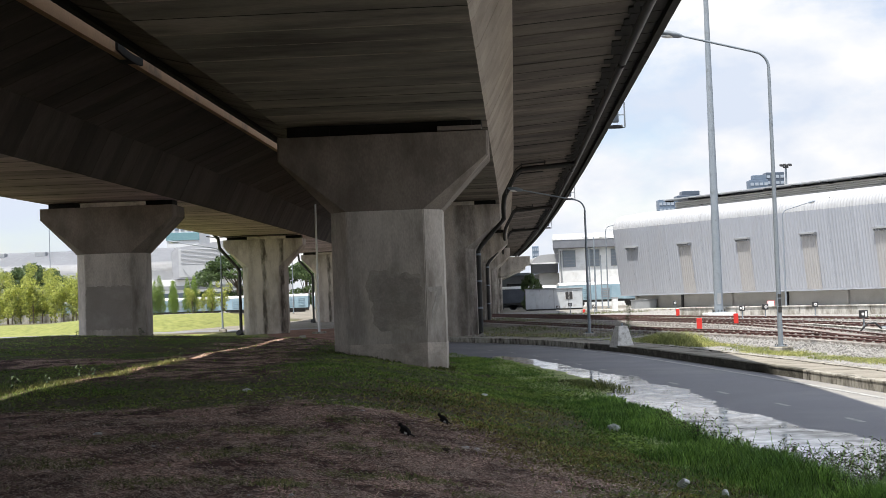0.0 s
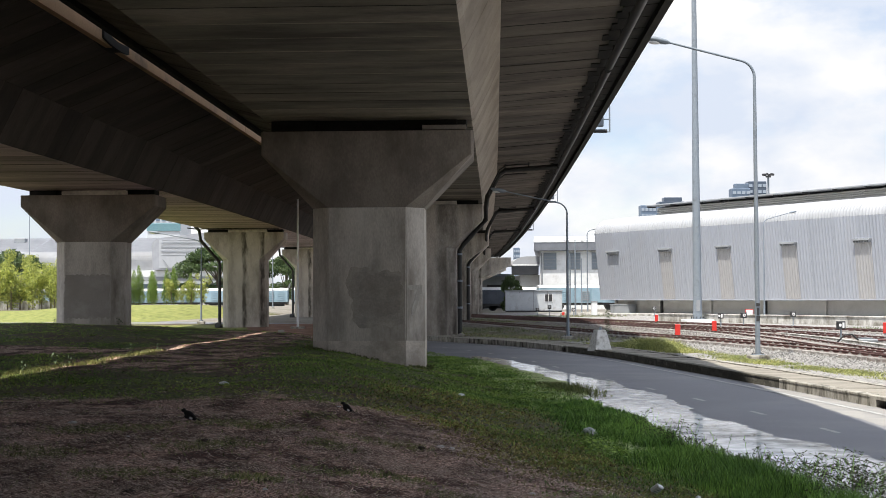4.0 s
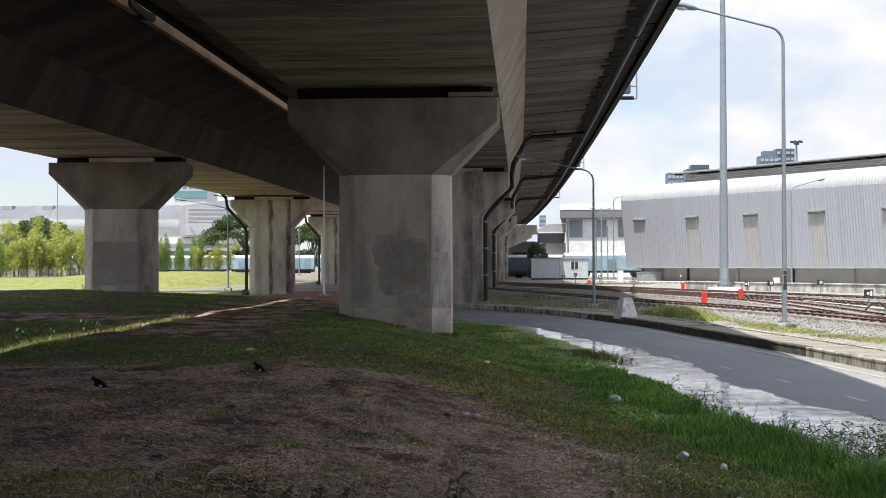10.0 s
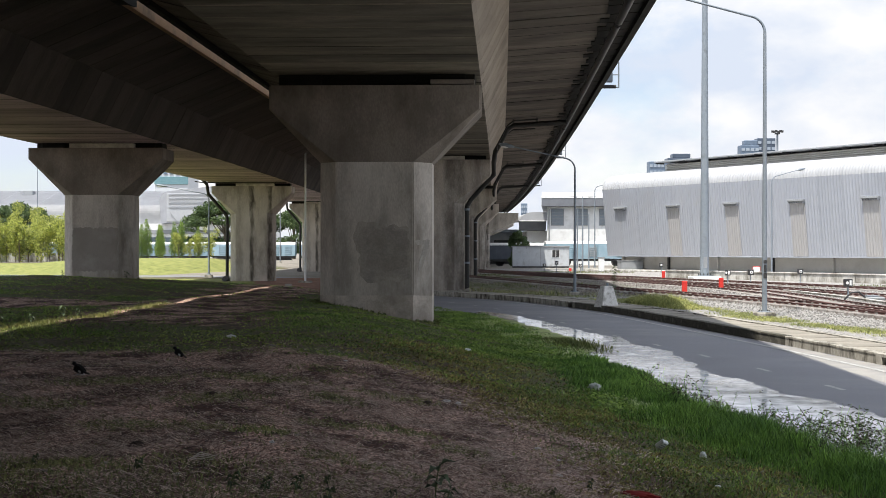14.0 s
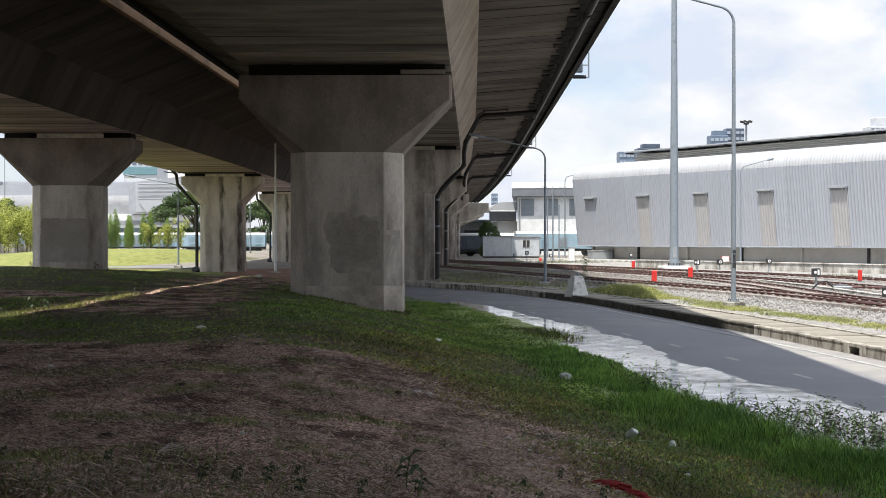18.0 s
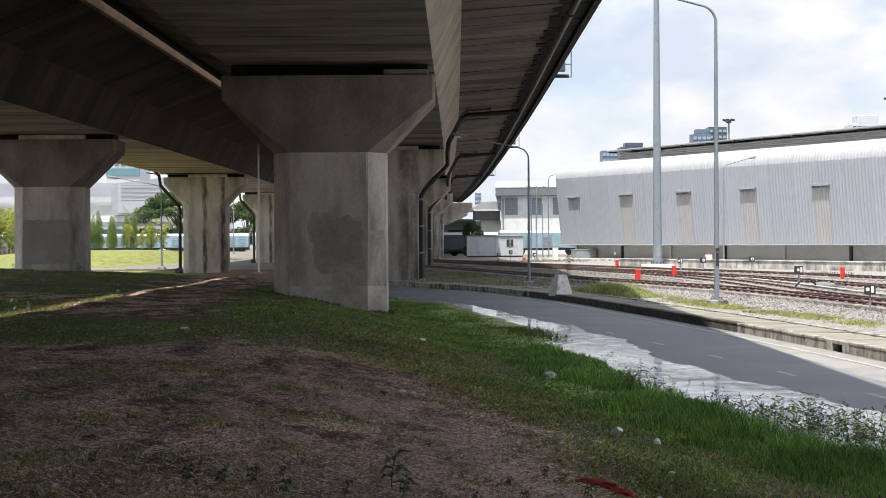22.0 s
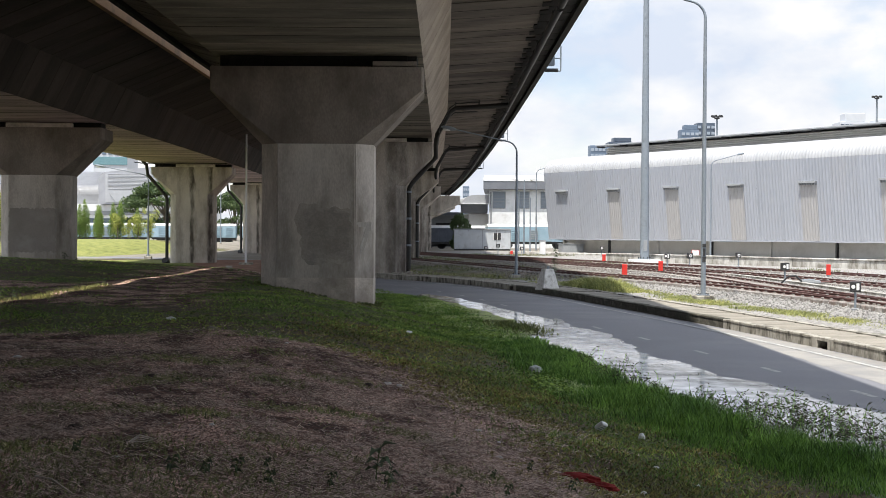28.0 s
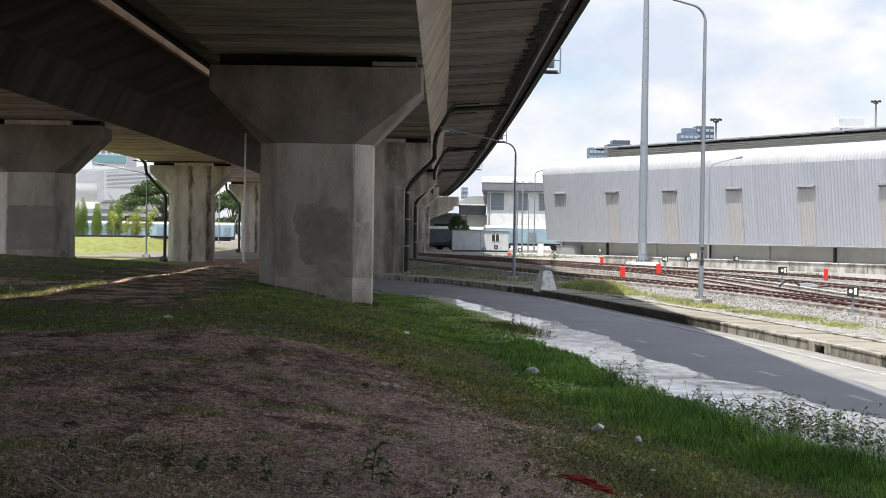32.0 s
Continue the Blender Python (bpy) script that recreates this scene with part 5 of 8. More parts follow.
# ---- white workshop behind the cabin
CYAN = mat("pale_blue_paint", (0.235, 0.349, 0.423), (0.310, 0.427, 0.503), 0.5, 1.0, 14, 0.03, spread=0.06, c3=(0.244, 0.291, 0.313), amount3=0.25)
DARKCAR = mat("dark_blue_grey_paint", (0.045, 0.055, 0.075), (0.08, 0.095, 0.12), 0.55, 1.0, 14, 0.03)
GLASS_DARK = mat("dark_glazing", (0.05, 0.07, 0.085), (0.09, 0.12, 0.14), 0.12, 0.5, 4, 0.0, rough2=0.2)


SLATEPAINT = mat("slate_grey_paint", (0.13, 0.14, 0.16), (0.18, 0.19, 0.21), 0.6, 1.2, 14, 0.03, spread=0.04)


def build_workshop():
    th = thing("workshop_building", Matrix.Translation((18.2, 196, 0)) @ Matrix.Rotation(radians(-5.6), 4, "Z") @ Matrix.Translation((-18.2, 0, 0)), "white workshop building with grey roof band and windows", "building")
    x0, x1 = 18.2, 40.0
    part("wall", box(x0, x1, 0, 24, 0, 8.56, 0.02), WHITEPAINT, th)
    part("roof_band", box(x0 - 0.8, x1, -1.2, 25, 8.564, 10.0, 0.05), SLATEPAINT, th, "grey overhanging roof band")
    part("band_trim", box(x0 - 0.9, x1, -1.26, -1.204, 9.75, 10.1, 0.02), WHITEPAINT, th)
    bm = bmesh.new()
    prof = [(0, 0)] + [(1.0 + 12.0 * k / 8, 0.15 + 1.0 * math.sin(math.pi * 0.5 * k / 8)) for k in range(9)] + [(26.0, 1.15), (26.0, 0)]
    bm = extrude_profile([(a, b) for a, b in prof], [(Vector((x0 - 0.8, -1.2, 10.02)), Vector((0, 1, 0))), (Vector((x1, -1.2, 10.02)), Vector((0, 1, 0)))])
    bmesh.ops.recalc_face_normals(bm, faces=bm.faces[:])
    part("roof", bm, CLADROOF, th, "white curved roof")
    for k in range(4):
        x = x0 + 0.55 + k * 3.5
        w = part("window", box(x, x + 1.9, -0.08, -0.004, 5.8, 8.27, 0.02), GREYPAINT, th)
        for j in range(5):
            part("louvre", box(x + 0.08, x + 1.82, -0.12, -0.084, 5.88 + j * 0.48, 6.28 + j * 0.48, 0.01), GALV, w)
    part("downpipe", tube([(x0 + 0.3, -0.12, 0), (x0 + 0.3, -0.12, 8.2)], 0.1, 8), GREYPAINT, th)
    an = thing("roof_antenna", pose(26.5, 206, 11.1), "small white rooftop antenna rack", "antenna")
    for k in range(4):
        part("rod", tube([(k * 0.5, 0, 0), (k * 0.5, 0, 1.3)], 0.06, 6), WHITEPAINT, an)
    part("rail", tube([(-0.2, 0, 0.6), (1.7, 0, 0.6)], 0.05, 6), WHITEPAINT, an)
    lo = thing("annex_building", pose(0, 200, 0), "lower white annex with grey canopy and rounded roof", "building")
    part("wall", box(15.6, 18.6, 0.6, 18, 0, 5.1, 0.02), WHITEPAINT, lo)
    bm = extrude_profile([(0.6, 5.1), (-0.9, 5.2), (-1.6, 6.5), (0.6, 6.56)], [(Vector((14.4, 0, 0)), Vector((0, 1, 0))), (Vector((18.3, 0, 0)), Vector((0, 1, 0)))])
    bmesh.ops.recalc_face_normals(bm, faces=bm.faces[:])
    part("canopy", bm, SLATEPAINT, lo)
    part("canopy_edge", box(14.3, 18.4, -1.75, -1.604, 6.46, 6.66, 0.02), WHITEPAINT, lo)
    dome = [(14.4, 6.57)] + [(16.4 - 1.9 * math.cos(math.pi * k / 10), 6.6 + 1.25 * math.sin(math.pi * k / 10)) for k in range(1, 6)] + [(18.6, 7.9), (18.6, 6.57)]
    bm = extrude_profile(dome, [(Vector((0, -1.2, 0)), Vector((1, 0, 0))), (Vector((0, 12, 0)), Vector((1, 0, 0)))])
    bmesh.ops.recalc_face_normals(bm, faces=bm.faces[:])
    part("roof", bm, CLADROOF, lo, "white rounded roof")
    sh = thing("storage_shed", pose(0, 214, 0), "grey shed in the shade behind the wagons", "building")
    part("wall", box(-6, 15.2, 0, 14, 0, 5.0, 0.02), GREYPAINT, sh)
    part("roof", box(-6.4, 15.6, -0.8, 14.6, 5.004, 5.5, 0.05), GALV, sh)
    for k in range(5):
        part("door", box(-5 + k * 4.1, -2 + k * 4.1, -0.1, -0.004, 0.1, 3.8, 0.02), DARKMETAL, sh)


build_workshop()


def wagon(x, y, length, h, paint, label, turn=0.0, lift=0.95, louvre=True, z=0.2):
    th = thing("railway_wagon", Matrix.Translation((x, y, z)) @ Matrix.Rotation(turn, 4, "Z"), label, "railway wagon", "parked wagons")
    bm = box(-length / 2, length / 2, -1.3, 1.3, lift, lift + h, 0.05)
    body = part("body", bm, paint, th)
    bm = extrude_profile([(-1.32, 0), (-1.2, 0.2), (-0.6, 0.36), (0.6, 0.36), (1.2, 0.2), (1.32, 0)], [(Vector((-length / 2, 0, lift + h + 0.002)), Vector((0, 1, 0))), (Vector((length / 2, 0, lift + h + 0.002)), Vector((0, 1, 0)))])
    bmesh.ops.recalc_face_normals(bm, faces=bm.faces[:])
    part("roof", bm, WHITEPAINT, th)
    n = max(3, int(length / 1.1))
    for k in range(n + 1):
        xx = -length / 2 + 0.04 + (length - 0.08) * k / n
        part("rib", box(xx - 0.035, xx + 0.035, -1.36, -1.302, lift + 0.05, lift + h - 0.05, 0.01), paint, body)
    if louvre:
        for cx in (-0.36 * length, -0.2 * length, 0.0, 0.3 * length, 0.42 * length):
            for j in range(5):
                part("louvre", box(cx - 0.5, cx + 0.5, -1.38, -1.305, lift + 0.35 + j * 0.26, lift + 0.48 + j * 0.26, 0.01), GREYPAINT if cx == 0.0 else paint, body)
        part("door", box(0.75, 2.3, -1.40, -1.31, lift + 0.08, lift + h - 0.15, 0.02), paint, th)
    part("underframe", box(-length / 2 + 0.1, length / 2 - 0.1, -1.1, 1.1, lift - 0.28, lift - 0.004, 0.02), DARKMETAL, th)
    for sx in (-1, 1):
        for dx in (-0.9, 0.9):
            for wy in (-0.62, 0.62):
                bm = bmesh.new()
                bmesh.ops.create_cone(bm, cap_ends=True, segments=18, radius1=0.43, radius2=0.43, depth=0.12, matrix=Matrix.Translation((sx * (length / 2 - 2.0) + dx, wy, 0.43)) @ Matrix.Rotation(math.pi / 2, 4, "X"))
                part("wheel", bm, DARKMETAL, th)
        part("bogie", box(sx * (length / 2 - 2.0) - 1.4, sx * (length / 2 - 2.0) + 1.4, -0.8, 0.8, 0.35, 0.66, 0.03), DARKMETAL, th)
    return th


for k in range(3):
    wagon(22.4 + k * 13.0, 178.0 + k * 0.6, 12.4, 2.0, CYAN, "pale blue louvred railway wagon parked in the yard", 0.04, z=0.1)
wagon(10.6, 184.0, 5.6, 1.9, DARKCAR, "dark blue-grey covered wagon in deep shade", 0.0, louvre=False, z=0.0)
wagon(16.0, 186.0, 5.0, 1.9, DARKCAR, "dark blue-grey covered wagon in deep shade", 0.0, louvre=False, z=0.0)
for k in range(4):
    wagon(-52.0 + k * 13.2, 205.0, 12.6, 1.75, CYAN, "pale blue louvred railway wagon parked beyond the lawn", 0.0, z=0.3)


# ---- slim posts in the yard
def yard_post(x, y, h, label, cross=False):
    th = thing("yard_post", pose(x, y, height(x, y)), label, "post", "slim posts in the yard")
    part("pole", tube([(0, 0, -0.1), (0, 0, h)], 0.085, 8, r_end=0.06), GALV, th)
    part("foot", box(-0.2, 0.2, -0.2, 0.2, -0.1, 0.1, 0.02), KERBMAT, th)
    if cross:
        part("crossarm", tube([(-0.7, 0, h - 0.1), (0.7, 0, h - 0.1)], 0.05, 6), WHITEPAINT, th)
        for s in (-1, 1):
            part("floodlight", box(s * 0.75 - 0.22, s * 0.75 + 0.22, -0.2, 0.15, h - 0.05, h + 0.1, 0.03), WHITEPAINT, th)


yard_post(14.2, 119.0, 6.7, "slim steel post with two white floodlights", True)
yard_post(15.7, 136.0, 6.4, "slim grey steel post in the yard")
yard_post(18.6, 150.0, 6.2, "slim grey steel post in the yard")
yard_post(-18.5, 175.0, 7.0, "slim grey steel post beyond the viaduct")
yard_post(-20.0, 165.0, 6.4, "slim grey steel post beyond the viaduct")
yard_post(-66.5, 233.0, 18.5, "tall grey lighting post behind the trees")


def flood_mast(x, y, z0, z1, label):
    th = thing("floodlight_mast", pose(x, y, z0), label, "mast", "floodlight masts behind the depot")
    h = z1 - z0
    part("shaft", tube([(0, 0, 0), (0, 0, h)], 0.2, 10, r_end=0.13), GALV, th)
    part("ring", tube([(0, 0, h - 0.2), (0, 0, h + 0.0)], 0.36, 12), DARKMETAL, th)
    for k in range(6):
        a = k * math.pi / 3
        part("floodlight", box(-0.17, 0.17, -0.16, 0.16, -0.12, 0.15, 0.03), DARKMETAL, th, "", Matrix.Translation((0.62 * math.cos(a), 0.62 * math.sin(a), h + 0.15)) @ Matrix.Rotation(a, 4, "Z"))


flood_mast(46.65, 176.0, 0, 17.7, "dark floodlight mast behind the depot roof")
flood_mast(77.6, 200.0, 0, 23.1, "dark floodlight mast behind the depot roof")

# ---- towers on the horizon
TOWER_BLUE = mat("hazy_tower_blue", (0.10, 0.14, 0.20), (0.15, 0.20, 0.27), 0.4, 0.03, 0.5, 0.0)
TOWER_PALE = mat("hazy_tower_white", (0.484, 0.514, 0.551), (0.562, 0.585, 0.624), 0.6, 0.03, 0.5, 0.0)
TOWER_MID = mat("hazy_tower_bays", (0.26, 0.31, 0.38), (0.34, 0.39, 0.45), 0.5, 0.03, 0.5, 0.0)
TOWER_DARK = mat("hazy_tower_glass", (0.06, 0.08, 0.115), (0.09, 0.115, 0.155), 0.3, 0.03, 0.5, 0.0)


def tower(x, y, w, h, body, label, floors=8, cols=5, z=0.0, step=0.0, top=14.0):
    th = thing("office_tower", pose(x, y, z), label, "tower", "towers on the skyline")
    part("body", box(-w / 2, w / 2, 0, w * 0.8, 0, h, 0.2), body, th)
    if step:
        part("crown", box(-w * 0.3, w * 0.42, 0.5, w * 0.6, h + 0.01, h + step, 0.2), body, th)
    fh = top / floors
    cw = w / cols
    me = bpy.data.meshes.new("window")
    bm = box(-cw * 0.36, cw * 0.36, -0.25, -0.02, 0, fh * 0.45)
    bm.to_mesh(me)
    bm.free()
    glaze = TOWER_DARK if body is TOWER_PALE else TOWER_MID
    for i in range(floors):
        for j in range(cols):
            hang("window", me, glaze, th, "", pose(-w / 2 + cw * (j + 0.5), 0, h - top + i * fh + 0.2))


tower(106.7, 605, 8.8, 42.5, TOWER_BLUE, "hazy blue glass office tower on the skyline", 5, 5)
tower(120.2, 625, 11.6, 45.5, TOWER_DARK, "dark hazy tower with stepped crown on the skyline", 5, 5, step=2.0)
tower(148.0, 605, 8.4, 50.0, TOWER_BLUE, "hazy grey residential tower on the skyline", 5, 4, step=2.2)
tower(158.0, 615, 8.4, 54.0, TOWER_DARK, "dark hazy residential tower on the skyline", 5, 4)
tower(222.3, 600, 13.0, 54.0, TOWER_PALE, "white residential tower with balconies on the skyline", 6, 6, step=4.0)
tower(261.0, 660, 16.0, 58.5, TOWER_PALE, "white residential tower with balconies on the skyline", 5, 6, step=2.0)
tower(47.0, 620, 2.9, 24.0, TOWER_BLUE, "hazy blue glass office tower on the skyline", 6, 3)
tower(38.0, 800, 3.4, 24.0, TOWER_BLUE, "hazy blue glass office tower on the skyline", 6, 3)

# ---- long hall beyond the lawn
HALLROOF = mat("silver_roof_sheet", (0.312, 0.325, 0.356), (0.388, 0.400, 0.431), 0.5, 0.05, 1.0, 0.0, spread=0.03)
HALLFRONT = mat("white_hall_sheet", (0.430, 0.439, 0.456), (0.499, 0.507, 0.525), 0.5, 0.05, 1.0, 0.0, spread=0.02)
HALLFACE = mat("grey_louvre_face", (0.40, 0.415, 0.44), (0.46, 0.475, 0.50), 0.55, 0.1, 2.0, 0.0)
TEAL = mat("teal_glazing", (0.10, 0.21, 0.245), (0.15, 0.27, 0.30), 0.3, 0.1, 2, 0.0)


def build_station_hall():
    th = thing("station_hall", pose(0, 262, 0), "long white station hall with curved metal roof", "building")
    n = 12
    x0, x1 = -150.0, -50.4
    w = (x1 - x0) / n
    prof = [(0.0, 7.2), (0.0, 8.9)] + [(2.2 * (1 - math.cos(math.pi * 0.5 * k / 8)), 8.9 + 2.1 * math.sin(math.pi * 0.5 * k / 8)) for k in range(1, 9)] 
    over = [(2.2, 11.0), (10.0, 12.6), (16.0, 13.9), (24.0, 14.6)]
    bm = extrude_profile(prof, [(Vector((0, 0, 0)), Vector((0, 1, 0))), (Vector((w - 0.05, 0, 0)), Vector((0, 1, 0)))], closed=False)
    bmesh.ops.solidify(bm, geom=bm.faces[:], thickness=0.12)
    me = bpy.data.meshes.new("hall_sheet")
    bm.to_mesh(me)
    bm.free()
    bm = extrude_profile(over, [(Vector((0, 0, 0)), Vector((0, 1, 0))), (Vector((w - 0.05, 0, 0)), Vector((0, 1, 0)))], closed=False)
    bmesh.ops.solidify(bm, geom=bm.faces[:], thickness=0.12)
    ome = bpy.data.meshes.new("roof_sheet")
    bm.to_mesh(ome)
    bm.free()
    for k in range(n):
        hang("hall_sheet", me, HALLFRONT, th, "", pose(x0 + w * k, 0, 0))
        hang("roof_sheet", ome, HALLROOF, th, "", pose(x0 + w * k, 0, 0))
        if k < n - 1:
            part("roof_vent", box(x0 + w * k + 2.0, x0 + w * k + 4.2, 13.0, 15.0, 13.2, 14.2, 0.1), GREYPAINT, th)
    part("end_wall", box(x1, x1 + 0.25, 1.0, 24, 7.2, 11.0), HALLFACE, th)
    part("podium", box(x0, -30, -3.0, 22, 0, 7.18, 0.05), WHITEPAINT, th)
    part("podium_band", box(x0, -30, -3.2, -3.004, 5.2, 6.0, 0.02), GREYPAINT, th)
    part("podium_glazing", box(x0, -31, -3.1, -3.004, 2.3, 4.6, 0.02), GLASS_DARK, th)
    # taller end block with rounded shoulder
    ew = thing("station_end_block", pose(0, 258, 0), "rounded grey metal end block with louvred face", "building")
    W = 12.6
    shoulder = [(0, 7.25), (-0.3, 11.6)] + [(-0.3 + 1.7 * (1 - math.cos(math.pi * 0.5 * k / 6)), 11.6 + 1.8 * math.sin(math.pi * 0.5 * k / 6)) for k in range(1, 7)] + [(W, 14.7), (W, 7.25)]
    bm = extrude_profile(shoulder, [(Vector((-50.1, 0, 0)), Vector((1, 0, 0))), (Vector((-50.1, 20, 0)), Vector((1, 0, 0)))])
    bmesh.ops.recalc_face_normals(bm, faces=bm.faces[:])
    part("shell", bm, HALLROOF, ew)
    part("face", box(-49.0, -37.9, -0.1, -0.004, 7.6, 13.0, 0.02), HALLFACE, ew)
    for k in range(12):
        part("louvre", box(-48.5, -38.0, -0.18, -0.104, 10.1 + k * 0.25, 10.23 + k * 0.25, 0.02), HALLROOF if k % 2 else HALLFACE, ew)
    part("brace", tube([(-48.2, -0.3, 9.3), (-46.8, -0.3, 7.4)], 0.06, 6), GREYPAINT, ew)
    te = thing("office_block", pose(-78, 425, 0), "pale office block with teal glazing behind the hall", "building")
    part("body", box(-6.4, 4.0, 0, 20, 0, 30, 0.2), TOWER_PALE, te)
    part("glazing", box(-6.5, 4.1, -0.4, -0.004, 22.8, 25.3, 0.1), TEAL, te, "teal glass band")
    for k in range(5):
        part("window", box(-5.6 + k * 1.9, -4.4 + k * 1.9, -0.3, -0.004, 26.0, 28.6, 0.05), TOWER_BLUE, te)


build_station_hall()

# ================= trees and hedges =================
BARK = mat("bark", (0.10, 0.08, 0.06), (0.20, 0.165, 0.125), 0.95, 5, 30, 0.4, stretch=(1, 1, 0.3))
LEAF_BRIGHT = leafy("leaf_yellow_green", (0.10, 0.15, 0.03), (0.68, 0.70, 0.18))
LEAF_MID = leafy("leaf_green", (0.08, 0.16, 0.03), (0.34, 0.46, 0.11))
LEAF_DARK = leafy("leaf_dark_green", (0.03, 0.06, 0.022), (0.13, 0.185, 0.07))


def leaf_cloud(centres, radii, count, size, rng, flat=0.7, droop=0.0):
    """Many small leaf quads scattered in the shells of several clumps."""
    centres, radii = np.array(centres, float), np.array(radii, float)
    wgt = radii ** 2 / np.sum(radii ** 2)
    k = rng.choice(len(centres), count, p=wgt)
    d = rng.normal(size=(count, 3))
    d /= np.linalg.norm(d, axis=1)[:, None]
    r = rng.uniform(0.35, 1.0, count) ** 0.5 * rng.uniform(0.75, 1.12, count)
    P = centres[k] + d * (radii[k] * r)[:, None] * np.array([1, 1, flat])
    a = rng.normal(size=(count, 3))
    a[:, 2] -= droop
    a /= np.linalg.norm(a, axis=1)[:, None]
    b = np.cross(a, rng.normal(size=(count, 3)))
    b /= np.linalg.norm(b, axis=1)[:, None]
    s = size * rng.uniform(0.6, 1.4, count)[:, None]
    V = np.stack([P - a * s, P + b * s * 0.45, P + a * s, P - b * s * 0.45], 1).reshape(-1, 3)
    F = np.arange(count * 4).reshape(-1, 4)
    return V, F


def tree_kind(seed, kind):
    """One tree at the origin: a tapered trunk with limbs and a leafy crown."""
    rng = np.random.default_rng(seed)
    rr = random.Random(seed)
    if kind == "column":
        h = 5.2
        label, leaf = "narrow columnar tree with dense hanging leaves", LEAF_MID
        cs = [(rr.uniform(-0.12, 0.12), rr.uniform(-0.12, 0.12), 0.9 + 4.3 * k / 9) for k in range(10)]
        rs = [0.78 * (1 - (k / 10.5) ** 1.6) + 0.14 for k in range(10)]
        V, F = leaf_cloud(cs, rs, 4000, 0.085, rng, 1.0, 1.2)
        limbs = 4
    elif kind == "slender":
        h = 6.4
        label, leaf = "young tree with thin yellow-green foliage on bare stems", LEAF_BRIGHT
        cs = [(rr.uniform(-0.9, 0.9), rr.uniform(-0.9, 0.9), rr.uniform(2.6, 6.4)) for k in range(16)]
        rs = [rr.uniform(0.3, 0.7) for k in range(16)]
        V, F = leaf_cloud(cs, rs, 1900, 0.085, rng, 1.1, 0.5)
        limbs = 9
    elif kind == "shrub":
        h = 3.6
        label, leaf = "bushy yellow-green hedge tree with thin stems", LEAF_BRIGHT
        cs = [(rr.uniform(-0.8, 0.8), rr.uniform(-0.7, 0.7), rr.uniform(0.6, 3.5)) for k in range(18)]
        rs = [rr.uniform(0.25, 0.55) for k in range(18)]
        V, F = leaf_cloud(cs, rs, 2000, 0.08, rng, 1.3, 0.8)
        limbs = 7
    else:
        h = 8.5
        label, leaf = "broad dark rain tree with spreading clumped crown", LEAF_DARK
        cs = [(rr.uniform(-6.0, 6.0), rr.uniform(-4, 4), 0) for k in range(34)]
        cs = [(x, y, 2.6 + 5.6 * math.sqrt(max(0.0, 1 - (x / 6.8) ** 2 - (y / 5) ** 2)) + rr.uniform(-0.9, 0.3)) for x, y, z in cs]
        cs += [(5.6 * math.cos(k * 0.7), 3.6 * math.sin(k * 0.7), rr.uniform(1.6, 3.4)) for k in range(9)]
        cs += [(rr.uniform(-5.2, 5.2), rr.uniform(-3.4, 3.4), rr.uniform(0.8, 2.6)) for k in range(12)]
        rs = [rr.uniform(0.9, 1.7) for k in range(len(cs))]
        V, F = leaf_cloud(cs, rs, 17000, 0.22, rng, 0.6, 0.0)
        limbs = 12
    th = thing("tree", pose(0, 0, 0), label, "tree", "trees round the lawn")
    tr = {"column": 0.09, "slender": 0.08, "shrub": 0.06, "rain": 0.34}[kind]
    part("trunk", tube([(0, 0, -0.3), (rr.uniform(-0.08, 0.08), 0, h * 0.3), (rr.uniform(-0.2, 0.2), rr.uniform(-0.2, 0.2), h * 0.75)], tr, 8, r_end=tr * 0.4), BARK, th)
    for k in range(limbs):
        c = cs[(k * 3) % len(cs)]
        z0 = min(h * rr.uniform(0.12, 0.45), c[2] * 0.7)
        part("limb", tube([(0, 0, z0), (c[0] * 0.5, c[1] * 0.5, (z0 + c[2]) * 0.5 + 0.2), c], tr * 0.32, 5, r_end=tr * 0.1), BARK, th)
    hang("crown", mesh_from("crown", V, F), leaf, th)
    return th


